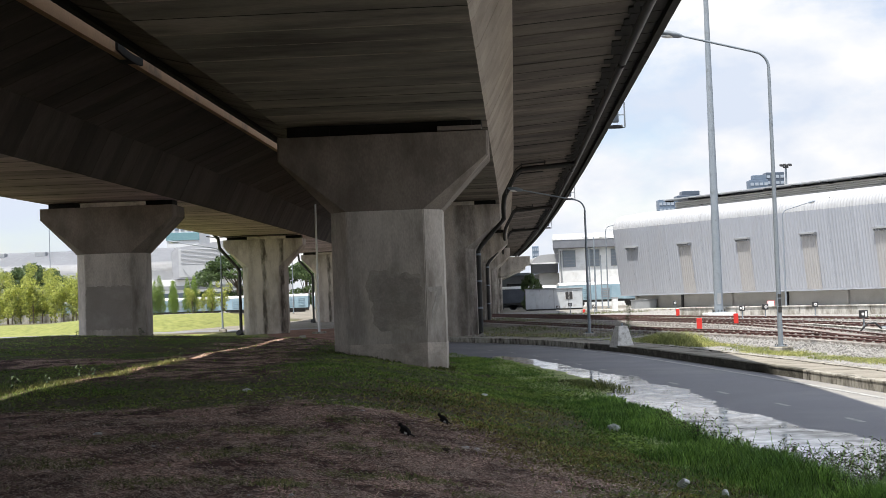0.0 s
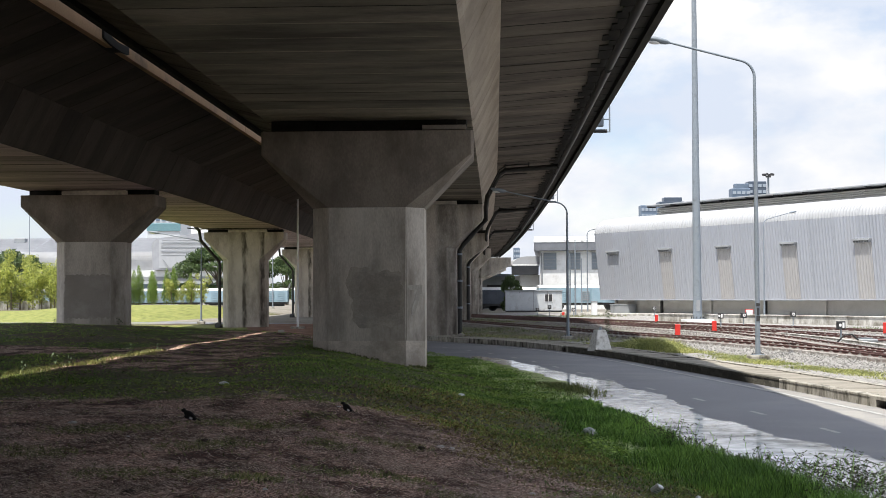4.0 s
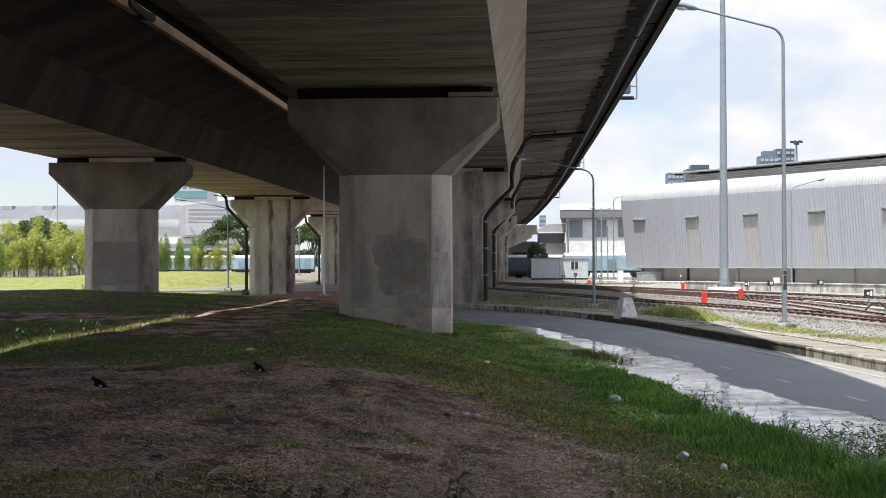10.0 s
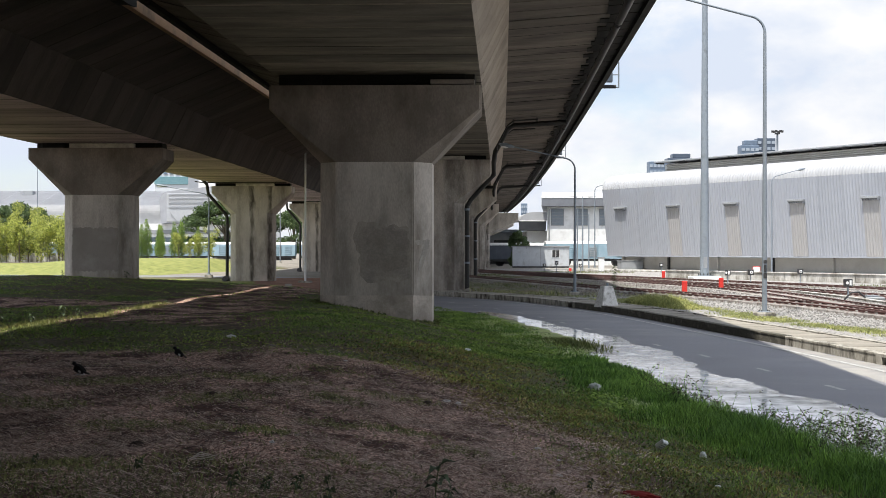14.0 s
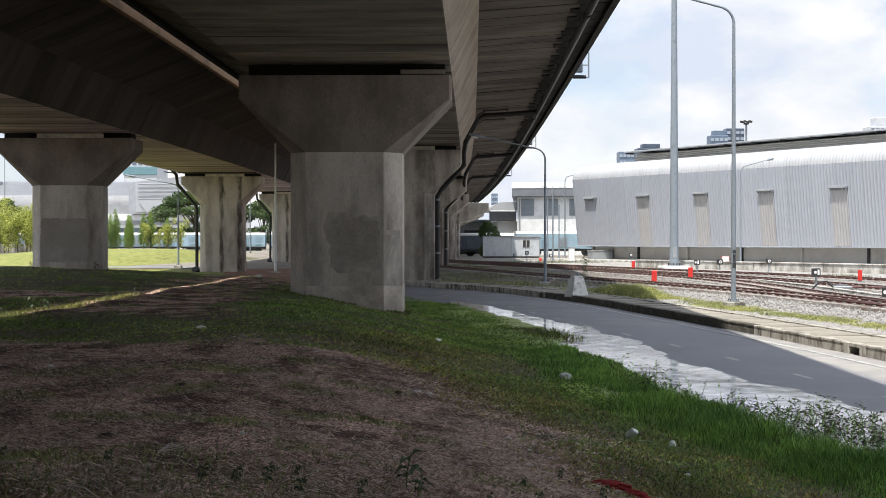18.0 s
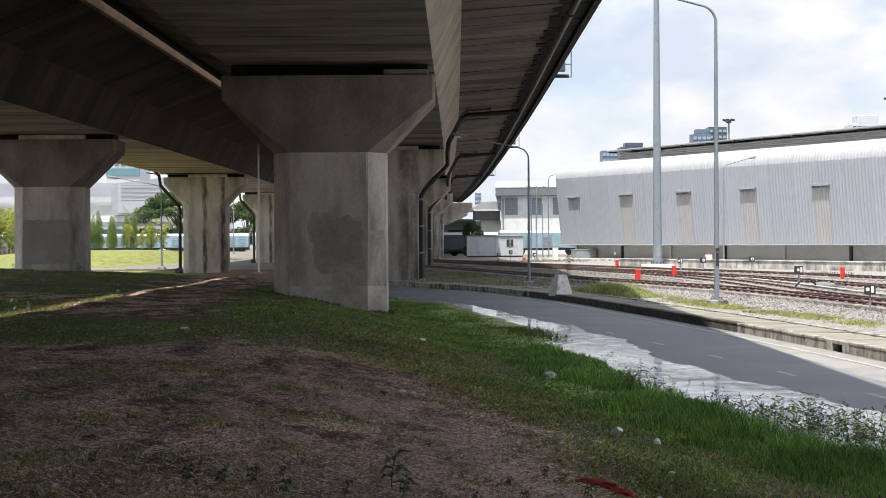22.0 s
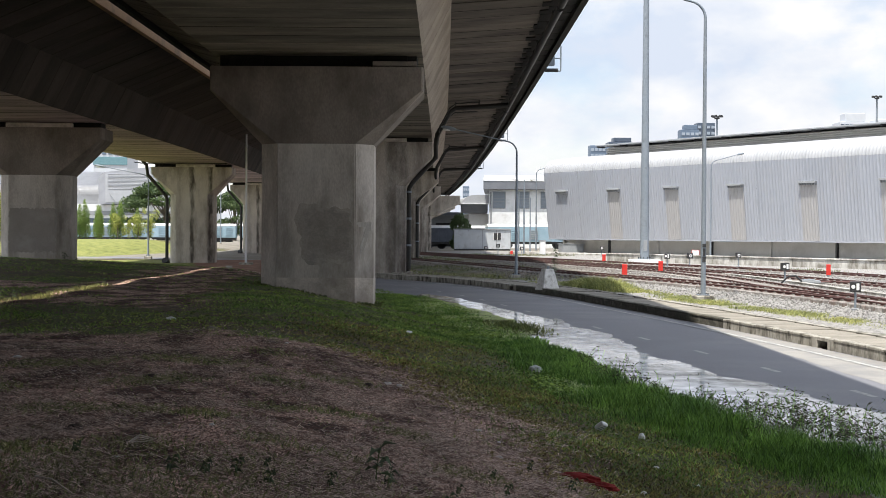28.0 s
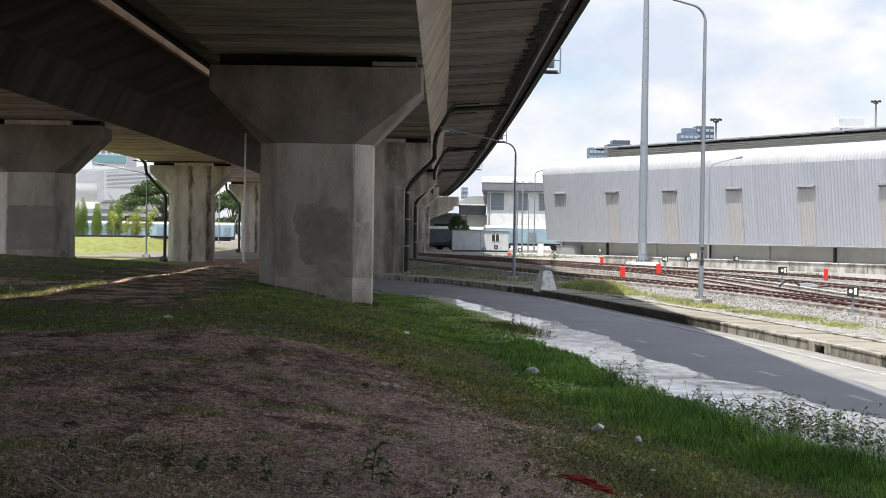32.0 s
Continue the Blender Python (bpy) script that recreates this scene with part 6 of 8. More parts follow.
def plant_trees():
    rr = random.Random(5)
    # prototypes take the first place of their row
    rows = {
        "column": [(-33.3, 163), (-31.9, 163.5), (-30.2, 164), (-29.1, 162.5), (-34.5, 161), (-39.0, 161), (-52.5, 160), (-31.5, 162.4), (-27.2, 163.1), (-33.8, 162.2)],
        "slender": [(-52.8, 166), (-49.6, 166.5), (-46.9, 166), (-44.8, 166.5), (-56.5, 166), (-51.2, 168.8), (-48.2, 169), (-54.6, 169), (-45.6, 169), (-59.5, 167)],
        "shrub": [(-56.2, 163)] + [(-55.2 + 0.86 * k, 162.5 + 0.8 * math.sin(k * 2.1)) for k in range(18)] + [(-29.2, 161.5), (-28.0, 162), (-26.8, 161.6), (-25.6, 162.2), (-59, 163), (-57.6, 162.5), (-61.4, 163)],
        "rain": [(-34.0, 232), (-60.5, 236), (-72.0, 240), (-22.5, 236), (12.0, 168), (1.0, 236), (-9.0, 240), (-3.0, 234)],
    }
    for n, (kind, places) in enumerate(rows.items()):
        for v in range(2):
            proto = None
            for i, (x, y) in enumerate(places):
                if i % 2 != v:
                    continue
                s = rr.uniform(0.85, 1.18)
                if kind == "shrub" and x < -35:
                    s *= 1.3
                if kind == "shrub" and x > -30:
                    s *= 0.82
                if kind == "slender":
                    s *= 0.92
                if kind == "column":
                    s *= 0.72
                m = Matrix.Translation((x, y, height(x, y) - 0.02)) @ Matrix.Rotation(rr.uniform(0, 6.28), 4, "Z")
                if proto is None:
                    proto = tree_kind(40 + n * 7 + v, kind)
                    proto.matrix_basis = m
                    ob = proto
                else:
                    ob = copy_thing(proto, m)
                ob.scale = (s * rr.uniform(0.92, 1.1), s, s * rr.uniform(0.9, 1.15))
                if kind == "rain" and x == 12.0:
                    ob.scale = (0.27, 0.27, 0.52)
                if kind == "rain" and x == -34.0:
                    ob.scale = (1.6, 1.3, 1.16)


plant_trees()


def low_fence():
    th = thing("low_wall", pose(0, 0, 0), "low white boundary wall behind the lawn trees", "wall")
    for k in range(10):
        x = -72.0 + k * 3.6
        part("wall_panel", box(x, x + 3.5, 167.6, 167.8, 0.2, 1.7, 0.02), RENDERWALL, th)
        part("pier", box(x - 0.05, x + 0.25, 167.5, 167.596, 0.2, 1.85, 0.02), RENDERWALL, th)


low_fence()

# ================= fittings on the viaducts =================
PIER_1, PIER_2, PIER_3, PIER_4 = PIERS[0], PIERS[1], PIERS[2], PIERS[3]
LAWN_PIER, FAR_PIER = PIERS[len(MAIN_PIERS) + 1], PIERS[len(MAIN_PIERS) + 2]
MOTTLE = mat("dark_paint_patch", (0.300, 0.275, 0.245), (0.413, 0.377, 0.333), 0.85, 2.2, 18, 0.06, c3=(0.495, 0.457, 0.406), amount3=0.25, scale3=1.8)


def ragged_patch(name, x0, x1, z0, z1, y, material, parent, label, ragged=0.08, seed=1, thick=0.006, at=None):
    """A thin coat with a wavering edge on a flat face."""
    rr = random.Random(seed)
    pts = []
    n = 22
    for k in range(n):
        pts.append((x0 + (x1 - x0) * k / n, z0 + rr.uniform(-ragged, ragged)))
    for k in range(n):
        pts.append((x1 + rr.uniform(-ragged, ragged) * 0.5, z0 + (z1 - z0) * k / n))
    for k in range(n):
        pts.append((x1 + (x0 - x1) * k / n, z1 + rr.uniform(-ragged, ragged)))
    for k in range(n):
        pts.append((x0 + rr.uniform(-ragged, ragged), z1 + (z0 - z1) * k / n))
    bm = bmesh.new()
    front = [bm.verts.new((a, y - thick, b)) for a, b in pts]
    back = [bm.verts.new((a, y + 0.002, b)) for a, b in pts]
    bm.faces.new(front)
    for i in range(len(pts)):
        j = (i + 1) % len(pts)
        bm.faces.new((front[i], back[i], back[j], front[j]))
    bmesh.ops.recalc_face_normals(bm, faces=bm.faces[:])
    return part(name, bm, material, parent, label, at)


def blotch(name, cx, cz, rx, rz, y, material, parent, label, seed, thick, at=None):
    """A thin smeared coat with a rounded, uneven outline."""
    bm = bmesh.new()
    pts = []
    for k in range(72):
        a = 2 * math.pi * k / 72
        c, s = math.cos(a), math.sin(a)
        q = 1 / (abs(c) ** 5 + abs(s) ** 5) ** 0.2
        q *= 1 + 0.22 * noise.noise(Vector((c * 1.3 + seed, s * 1.3, 0.3))) + 0.12 * noise.noise(Vector((c * 5 + seed, s * 5, 1.3))) + 0.03 * noise.noise(Vector((c * 17, s * 17, seed)))
        pts.append((cx + rx * q * c, cz + rz * q * s))
    front = [bm.verts.new((a, y - thick, b)) for a, b in pts]
    back = [bm.verts.new((a, y + 0.002, b)) for a, b in pts]
    bm.faces.new(front)
    for i in range(len(pts)):
        j = (i + 1) % len(pts)
        bm.faces.new((front[i], back[i], back[j], front[j]))
    bmesh.ops.recalc_face_normals(bm, faces=bm.faces[:])
    return part(name, bm, material, parent, label, at)


SMEARS = [mat("mortar_smear_" + w, tuple(c * k for c in (0.33, 0.29, 0.25)), tuple(c * k for c in (0.45, 0.40, 0.35)), 0.88, 2.0, 20, 0.06, c3=(0.24 * k, 0.225 * k, 0.2 * k), amount3=0.4, scale3=1.5) for w, k in (("thin", 1.06), ("middle", 0.96), ("thick", 0.85))]
for k, (rx_, rz_, dx, dz) in enumerate(((0.72, 0.74, 0.0, 0.0), (0.64, 0.65, 0.02, 0.03), (0.52, 0.55, 0.07, 0.07))):
    blotch("repair_patch", 0.26 + dx, 2.08 + dz, rx_, rz_, -1.0, SMEARS[k], PIER_1, "" if k else "dark smeared mortar patch", 3.0 + k * 0.4, 0.004 + 0.003 * k)
chamfer = Matrix.Translation((1.245, -0.77, 0)) @ Matrix.Rotation(math.pi / 4, 4, "Z")
blotch("paint_mark", -0.05, 2.36, 0.20, 0.065, 0.0, MOTTLE, PIER_1, "", 7.0, 0.004, chamfer)
blotch("paint_mark", 0.0, 0.0, 0.075, 0.40, 0.0, MOTTLE, PIER_1, "", 8.2, 0.006, chamfer @ Matrix.Translation((0.03, 0, 2.02)) @ Matrix.Rotation(0.38, 4, "Y"))
blotch("paint_mark", 0.16, 2.30, 0.075, 0.12, 0.0, MOTTLE, PIER_1, "", 9.1, 0.008, chamfer)
ragged_patch("repair_patch", -0.93, 0.93, 1.30, 3.05, -1.0, PATCH, LAWN_PIER, "grey rendered lower patch", 0.05, 7)


def edge_pipe(fx, fz, y0, y1, across, up, r, material, parent, name="drain_pipe"):
    pts = [Vector((0, 0, 0))] * 0
    for o, rt, d in stations(fx, fz, y0, y1, 3.0):
        pts.append(o + rt * across + Vector((0, 0, up)))
    return part(name, tube(pts, r, 8), material, parent)


PVC = mat("grey_drain_pipe", (0.015, 0.014, 0.014), (0.030, 0.029, 0.028), 0.45, 3, 20, 0.04)
dp = thing("drainage_pipes", pose(0, 0, 0), "grey and black drainage pipes under the viaduct edge", "pipe")
for a, b in zip((-24.0,) + MAIN_PIERS, MAIN_PIERS):
    edge_pipe(main_x, main_z, a + 0.2, b - 0.2, 6.44, 1.40, 0.105, PVC, dp, "edge_pipe")
    st = stations(main_x, main_z, a, b, 2.0)
    for o, rt, d in st[1:-1]:
        if 12 < o.y < 130:
            part("hanger", tube([o + rt * 6.40 + Vector((0, 0, 1.5)), o + rt * 6.40 + Vector((0, 0, 1.72))], 0.025, 5), DARKMETAL, dp)


def pier_downpipe(fx, fz, y, label):
    """A black pipe from the deck's edge along the soffit, down the web and the pier's side."""
    th = thing("downpipe", pose(0, 0, 0), label, "pipe", "downpipes on the piers")
    h = heading_of(fx, y)
    o = Vector((float(fx(y - 3.4)), y - 3.4, float(fz(y))))
    rt = Vector((math.cos(h), -math.sin(h), 0))
    fw = Vector((math.sin(h), math.cos(h), 0))
    p = [o + rt * 6.4 + Vector((0, 0, 1.36)), o + rt * 5.0 + Vector((0, 0, 1.27)), o + rt * 3.9 + Vector((0, 0, 1.2)), o + rt * 3.62 + Vector((0, 0, 1.0)), o + rt * 3.05 + Vector((0, 0, -0.05)),
         o + rt * 2.98 + fw * 2.2 + Vector((0, 0, -0.35)), o + rt * 2.98 + fw * 2.6 + Vector((0, 0, -0.95)), o + rt * 1.85 + fw * 2.6 + Vector((0, 0, -2.2)), o + rt * 1.68 + fw * 2.6 + Vector((0, 0, -2.5)), o + rt * 1.68 + fw * 2.6 + Vector((0, 0, -6.6))]
    part("pipe", tube(p, 0.115, 10), BLACK_PIPE, th)
    for q, zz in ((p[-1], 1.3), (p[-1], 2.6), (p[-1], 3.9)):
        part("clamp", tube([q + Vector((0, 0, zz)), q + Vector((0, 0, zz + 0.1))], 0.14, 10), GALV, th)
    for q in (p[1], p[2]):
        part("hanger", tube([q, q + Vector((0, 0, 0.35))], 0.03, 5), DARKMETAL, th)
    for k, (dy, up) in enumerate(((-1.6, 1.33), (1.5, 1.30), (3.0, 1.32))):
        b = [q + fw * dy + Vector((0, 0, 0.06)) for q in p[1:4]] + [p[4] + fw * dy * 0.5 + Vector((0.1, 0, 0.25)), p[5] + rt * 0.1]
        part("cable", tube(b, 0.032, 6), BLACK_PIPE, th)


for y in MAIN_PIERS[1:4]:
    pier_downpipe(main_x, main_z, y, "black cast drain pipe bending down a viaduct pier")


def left_downpipe(y, side, label):
    th = thing("downpipe", pose(0, 0, 0), label, "pipe", "downpipes on the piers")
    x, z = float(left_x(y)), float(left_z(y))
    s = side
    p = [(x + s * 3.4, y - 1.6, z + 0.3), (x + s * 3.0, y - 1.6, z - 0.15), (x + s * 2.95, y - 1.3, z - 0.8), (x + s * 1.72, y - 1.2, z - 2.25), (x + s * 1.66, y - 1.2, z - 2.5), (x + s * 1.66, y - 1.2, 0.1)]
    part("pipe", tube(p, 0.11, 10), BLACK_PIPE, th)
    part("shoe", tube([(x + s * 1.66, y - 1.2, -0.05), (x + s * 1.75, y - 1.5, 0.2)], 0.24, 10), BLACK_PIPE, th)
    part("soffit_cable", tube([(x + s * 3.6, y - 3, z - 0.02), (x + s * 3.0, y - 3, z - 0.1), (x, y - 3, z - 0.06), (x - s * 2.6, y - 3, z - 0.06)], 0.035, 6), BLACK_PIPE, th)


left_downpipe(94.0, -1, "thick black drain pipe down the far pier")
left_downpipe(137.0, -1, "thick black drain pipe down the far pier")


def parapet_cage(y):
    th = thing("lantern_bracket", pose(0, 0, 0), "small tubular steel cage bracket on the viaduct edge", "bracket", "brackets on the viaduct edge")
    h = heading_of(main_x, y)
    o = Vector((float(main_x(y)), y, float(main_z(y))))
    rt = Vector((math.cos(h), -math.sin(h), 0))
    a, b = 7.19, 7.92
    for z0, z1 in ((1.75, 2.75),):
        for q in (a, b):
            part("upright", tube([o + rt * q + Vector((0, 0, z0)), o + rt * q + Vector((0, 0, z1))], 0.03, 6), GALV, th)
        for zz in (z0, (z0 + z1) / 2, z1):
            part("rung", tube([o + rt * a + Vector((0, 0, zz)), o + rt * b + Vector((0, 0, zz))], 0.025, 6), GALV, th)
    part("plate", tube([o + rt * (a + 0.1) + Vector((0, 0, 1.78)), o + rt * (b - 0.1) + Vector((0, 0, 1.78))], 0.09, 4), DARKMETAL, th)
    bm = bmesh.new()
    box(-0.16, 0.16, -0.1, 0.1, 0, 0.42, 0.03, bm)
    part("lantern", bm, GALV, th, "", Matrix.Translation(o + rt * 7.52 + Vector((0, 0, 1.95))))


for y in (53.0, 93.0, 133.0):
    parapet_cage(y)

crust = []
for k, (o, rt, d) in enumerate(stations(left_x, left_z, 35.2, 37.6, 0.3)):
    sag = math.sin(math.pi * min(1.0, k / 8))
    crust.append((o + Vector((0, 0, 0.08 - 0.10 * sag)), rt))
part("black_edge_piece", extrude_profile([(6.0, 2.40), (6.36, 2.40), (6.36, 2.62), (6.0, 2.62)], crust), EDGE_DIRT_GAP_SHADE, left_deck, "black piece over a stretch of the parapet edge")

th = thing("slim_pole", pose(-7.72, 88.6, 0.0), "slim pale pole beside the crossing road", "pole")
part("pole", tube([(0, 0, -0.1), (0, 0, 4.2)], 0.08, 10, r_end=0.075), WHITEPAINT, th)
part("upper_pole", tube([(0, 0, 4.2), (0, 0, 8.9)], 0.068, 8, r_end=0.06), WHITEPAINT, th)
part("footing", box(-0.45, 0.45, -0.3, 0.3, -0.1, 0.14, 0.03), KERBMAT, th)

th = thing("edging_strip", pose(0, 0, 0), "pale concrete edging strip beside the crossing road", "edging")
near_edge = [(p - s * 4.75, s) for p, d, s in KP if 58 < p.y < 82]
for k in range(0, len(near_edge) - 8, 8):
    part("edging", extrude_profile([(-0.18, -0.2), (0.18, -0.2), (0.18, 0.13), (-0.18, 0.13)], near_edge[k:k + 9]), SLABMAT, th)

# ================= grass, weeds, straw =================


def wedge(n, d0, d1, rng, half=0.37):
    d = d0 * np.exp(rng.uniform(0, 1, n) * math.log(d1 / d0))
    return d * rng.uniform(-half, half, n), d


def blades(x, y, h, w, rng, lean=0.5, z=None):
    """Curved three-part blades, each an island of its own."""
    n = len(x)
    z = terrain(x, y) if z is None else z
    a = rng.uniform(0, 2 * math.pi, n)
    fx, fy = np.cos(a), np.sin(a)
    b = rng.uniform(0, 2 * math.pi, n)
    lx, ly = np.cos(b) * lean * rng.uniform(0.2, 1, n), np.sin(b) * lean * rng.uniform(0.2, 1, n)
    V = np.empty((n, 5, 3), np.float32)
    for k, (s, t, bend) in enumerate(((-1, 0, 0), (1, 0, 0), (-0.7, 0.55, 0.35), (0.7, 0.55, 0.35), (0, 1, 1))):
        V[:, k, 0] = x + fx * w * s * 0.5 + lx * h * bend
        V[:, k, 1] = y + fy * w * s * 0.5 + ly * h * bend
        V[:, k, 2] = z - 0.01 + h * t * (1 - 0.25 * bend * lean)
    F = (np.array([(0, 1, 3), (0, 3, 2), (2, 3, 4)])[None] + (np.arange(n) * 5)[:, None, None]).reshape(-1, 3)
    return V.reshape(-1, 3), F


def patchy(x, y, f=1.0, k=0.0):
    return 0.5 + 0.25 * np.sin(1.1 * f * x + 1.7 * np.sin(0.8 * f * y + k)) + 0.25 * np.sin(0.9 * f * y + 1.3 * np.sin(1.4 * f * x + 2 * k))


GRASS_TURF = leafy("turf_blade", (0.070, 0.15, 0.028), (0.36, 0.53, 0.12), 1.0)
TURF_CLUMP = leafy("turf_clump", (0.055, 0.085, 0.020), (0.42, 0.50, 0.14), 1.0)
GRASS_DULL = leafy("dull_tuft_blade", (0.06, 0.085, 0.025), (0.42, 0.44, 0.18))
GRASS_TALL = leafy("tall_grass_blade", (0.025, 0.080, 0.016), (0.31, 0.55, 0.115), 1.0)
GRASS_OLIVE = leafy("olive_dead_blade", (0.075, 0.045, 0.018), (0.52, 0.47, 0.16), 0.8)
GRASS_YARD = leafy("yard_weed_blade", (0.05, 0.075, 0.02), (0.19, 0.21, 0.065))
GRASS_DRY = leafy("dry_grass_blade", (0.13, 0.15, 0.045), (0.50, 0.52, 0.20), 0.7)
SEED = leafy("seed_head", (0.04, 0.045, 0.02), (0.10, 0.10, 0.05))
STRAW_MAT = island_mat("straw_mat", (0.030, 0.013, 0.009), (1.0, 0.75, 0.61), 0.95, 0.15, 1.0)
STRAW = island_mat("straw_bits", (0.12, 0.066, 0.047), (0.98, 0.80, 0.67), 0.9, 0.3, 1.0)


def off_film(x, y, rng):
    """Turf thins out where the algae film lies."""
    on = smooth(-0.2, 0.4, x - glide(FILM_L, y)) * smooth(25.5, 27.5, y) * smooth(46, 44.5, y)
    return rng.uniform(0, 1, len(x)) > 0.93 * on


def slope_band(x, y):
    """One on the trodden slope between the bare earth and the tall grass."""
    side = x - np.interp(y, (0, 10, 12, 14.6, 17, 18.6, 20, 24), (1.5, 1.45, 1.2, 0.75, 0.0, -0.7, -0.9, -0.9))
    return smooth(-0.3, 0.4, side) * smooth(3.4, 1.6, side) * smooth(24, 19, y)


def build_grass():
    rng = np.random.default_rng(17)
    # turf of the mound
    x, y = wedge(330000, 7.0, 75.0, rng)
    u = -kerb_offset(x, y) - ROAD_W
    soil = soil_cover(x, y)
    trod = slope_band(x, y)
    keep = (u > 0.15) & (rng.uniform(0, 1, len(x)) > 0.6 * trod) & off_film(x, y, rng) & (rng.uniform(0, 1, len(x)) > soil * 1.15) & (rng.uniform(0, 1, len(x)) < 0.05 + 1.7 * np.clip(vnoise(x, y, 0.5, 3) - 0.18, 0, 1) * (0.3 + 1.2 * vnoise(x, y, 1.8, 4)))
    x, y, u = x[keep], y[keep], u[keep]
    h = rng.uniform(0.025, 0.075, len(x)) * (0.5 + 1.0 * vnoise(x, y, 0.9, 6)) + 0.06 * smooth(2.4, 0.6, u) * rng.uniform(0, 1, len(x))
    V, F = blades(x, y, h, 0.005 + 0.0006 * y, rng, 1.3)
    tagged(hang("turf_grass", mesh_from("turf_grass", V, F), GRASS_TURF), "short patchy green turf on the shaded mound", "grass", kind="stuff")
    # broader leaves and dead stems among the turf
    x, y = wedge(120000, 7.0, 60.0, rng)
    off = -kerb_offset(x, y) - ROAD_W
    soil = soil_cover(x, y)
    keep = (off > 0.2) & off_film(x, y, rng) & (rng.uniform(0, 1, len(x)) > soil * 1.05) & (rng.uniform(0, 1, len(x)) < 0.25 + 0.9 * vnoise(x, y, 1.1, 16))
    x, y = x[keep], y[keep]
    V, F = blades(x, y, rng.uniform(0.02, 0.055, len(x)), (0.012 + 0.0011 * y) * rng.uniform(0.5, 1.4, len(x)), rng, 1.5)
    tagged(hang("turf_leaves", mesh_from("turf_leaves", V, F), TURF_CLUMP), "small clover leaves and dead stems in turf", "grass", kind="stuff")
    # fuller leaves on the damp ground beside the first pier
    y = 24.0 + 23.0 * rng.uniform(0, 1, 26000)
    x = rng.uniform(0.2, 3.0, 26000)
    keep = (-kerb_offset(x, y) - ROAD_W > 0.2) & off_film(x, y, rng) & (rng.uniform(0, 1, 26000) < np.clip(2.4 * (vnoise(x, y, 0.9, 17) - 0.15), 0.1, 1) * smooth(0.2, 1.0, x))
    x, y = x[keep], y[keep]
    V, F = blades(x, y, rng.uniform(0.03, 0.10, len(x)), rng.uniform(0.015, 0.04, len(x)), rng, 1.3)
    tagged(hang("damp_turf", mesh_from("damp_turf", V, F), GRASS_TURF), "fuller green leaves on damp ground beside the road", "grass", kind="stuff")
    # matted straw standing a little proud of the earth
    x, y = wedge(170000, 6.6, 21.0, rng)
    keep = rng.uniform(0, 1, len(x)) < soil_cover(x, y) * (1 - 0.75 * tuft_cover(x, y)) * np.clip(3.6 * (vnoise(x, y * 0.7, 0.9, 8) * 0.5 + vnoise(x, y * 0.8, 2.4, 9) * 0.5 - 0.33), 0.04, 1)
    x, y = x[keep], y[keep]
    V, F = blades(x, y, rng.uniform(0.006, 0.019, len(x)), (0.006 + 0.0008 * y) * rng.uniform(0.5, 1.6, len(x)), rng, 1.6)
    tagged(hang("straw_mat", mesh_from("straw_mat", V, F), STRAW_MAT), "matted dry straw on reddish bare earth", "straw", kind="stuff")
    # straw-mixed tufts on the bare earth
    x, y = wedge(170000, 6.6, 20.0, rng)
    soil = soil_cover(x, y)
    keep = (soil > 0.3) & (rng.uniform(0, 1, len(x)) < 0.02 + 0.85 * tuft_cover(x, y))
    x, y = x[keep], y[keep]
    V, F = blades(x, y, rng.uniform(0.025, 0.075, len(x)), 0.005 + 0.0007 * y, rng, 1.2)
    tagged(hang("sparse_grass", mesh_from("sparse_grass", V, F), GRASS_DULL), "sparse dull tufts of grass on bare earth", "grass", kind="stuff")
    # trodden olive and dead growth between the earth and the tall grass
    x, y = wedge(190000, 7.0, 24.0, rng)
    side = x - np.interp(y, (0, 10, 12, 14.6, 17, 18.6, 20, 24), (1.5, 1.45, 1.2, 0.75, 0.0, -0.7, -0.9, -0.9))
    keep = (side > -0.5) & (-kerb_offset(x, y) > ROAD_W + 0.9) & (rng.uniform(0, 1, len(x)) < np.clip(2.6 * (vnoise(x, y, 0.8, 81) * 0.5 + vnoise(x, y, 2.6, 82) * 0.5 - 0.27), 0.04, 1) * smooth(4.2, 2.0, side) * smooth(-0.6, 0.3, side))
    x, y = x[keep], y[keep]
    V, F = blades(x, y, rng.uniform(0.02, 0.07, len(x)), (0.006 + 0.0007 * y) * rng.uniform(0.6, 1.5, len(x)), rng, 1.4)
    tagged(hang("dead_grass", mesh_from("dead_grass", V, F), GRASS_OLIVE), "trodden olive and dead grass beside bare earth", "grass", kind="stuff")
    # tall strip beside the flood
    n = 125000
    y = 6.5 * np.exp(rng.uniform(0, 1, n) * math.log(44 / 6.5))
    edge = glide(PUD_L, y)
    x = edge - 1.45 + rng.beta(2.2, 1.6, n) * 1.75 * (0.85 + 0.3 * vnoise(y, y * 0, 0.6, 5))
    p = patchy(x, y, 0.8, 2.0)
    gap = smooth(0.75, 0.35, np.hypot((x - 2.75) / 0.55, (y - 18.2) / 1.6))
    keep = (rng.uniform(0, 1, n) < 0.3 + p) & (rng.uniform(0, 1, n) < np.clip(3.0 * (vnoise(x, y, 1.5, 72) - 0.18), 0.2, 1)) & (rng.uniform(0, 1, n) > 0.9 * gap) & (rng.uniform(0, 1, n) > 0.86 * smooth(25.5, 29.5, y))
    x, y, p = x[keep], y[keep], p[keep]
    c = (1 - np.abs(x - (glide(PUD_L, y) - 0.1)) / 1.5) * (0.55 + 0.8 * vnoise(x, y, 2.4, 71))
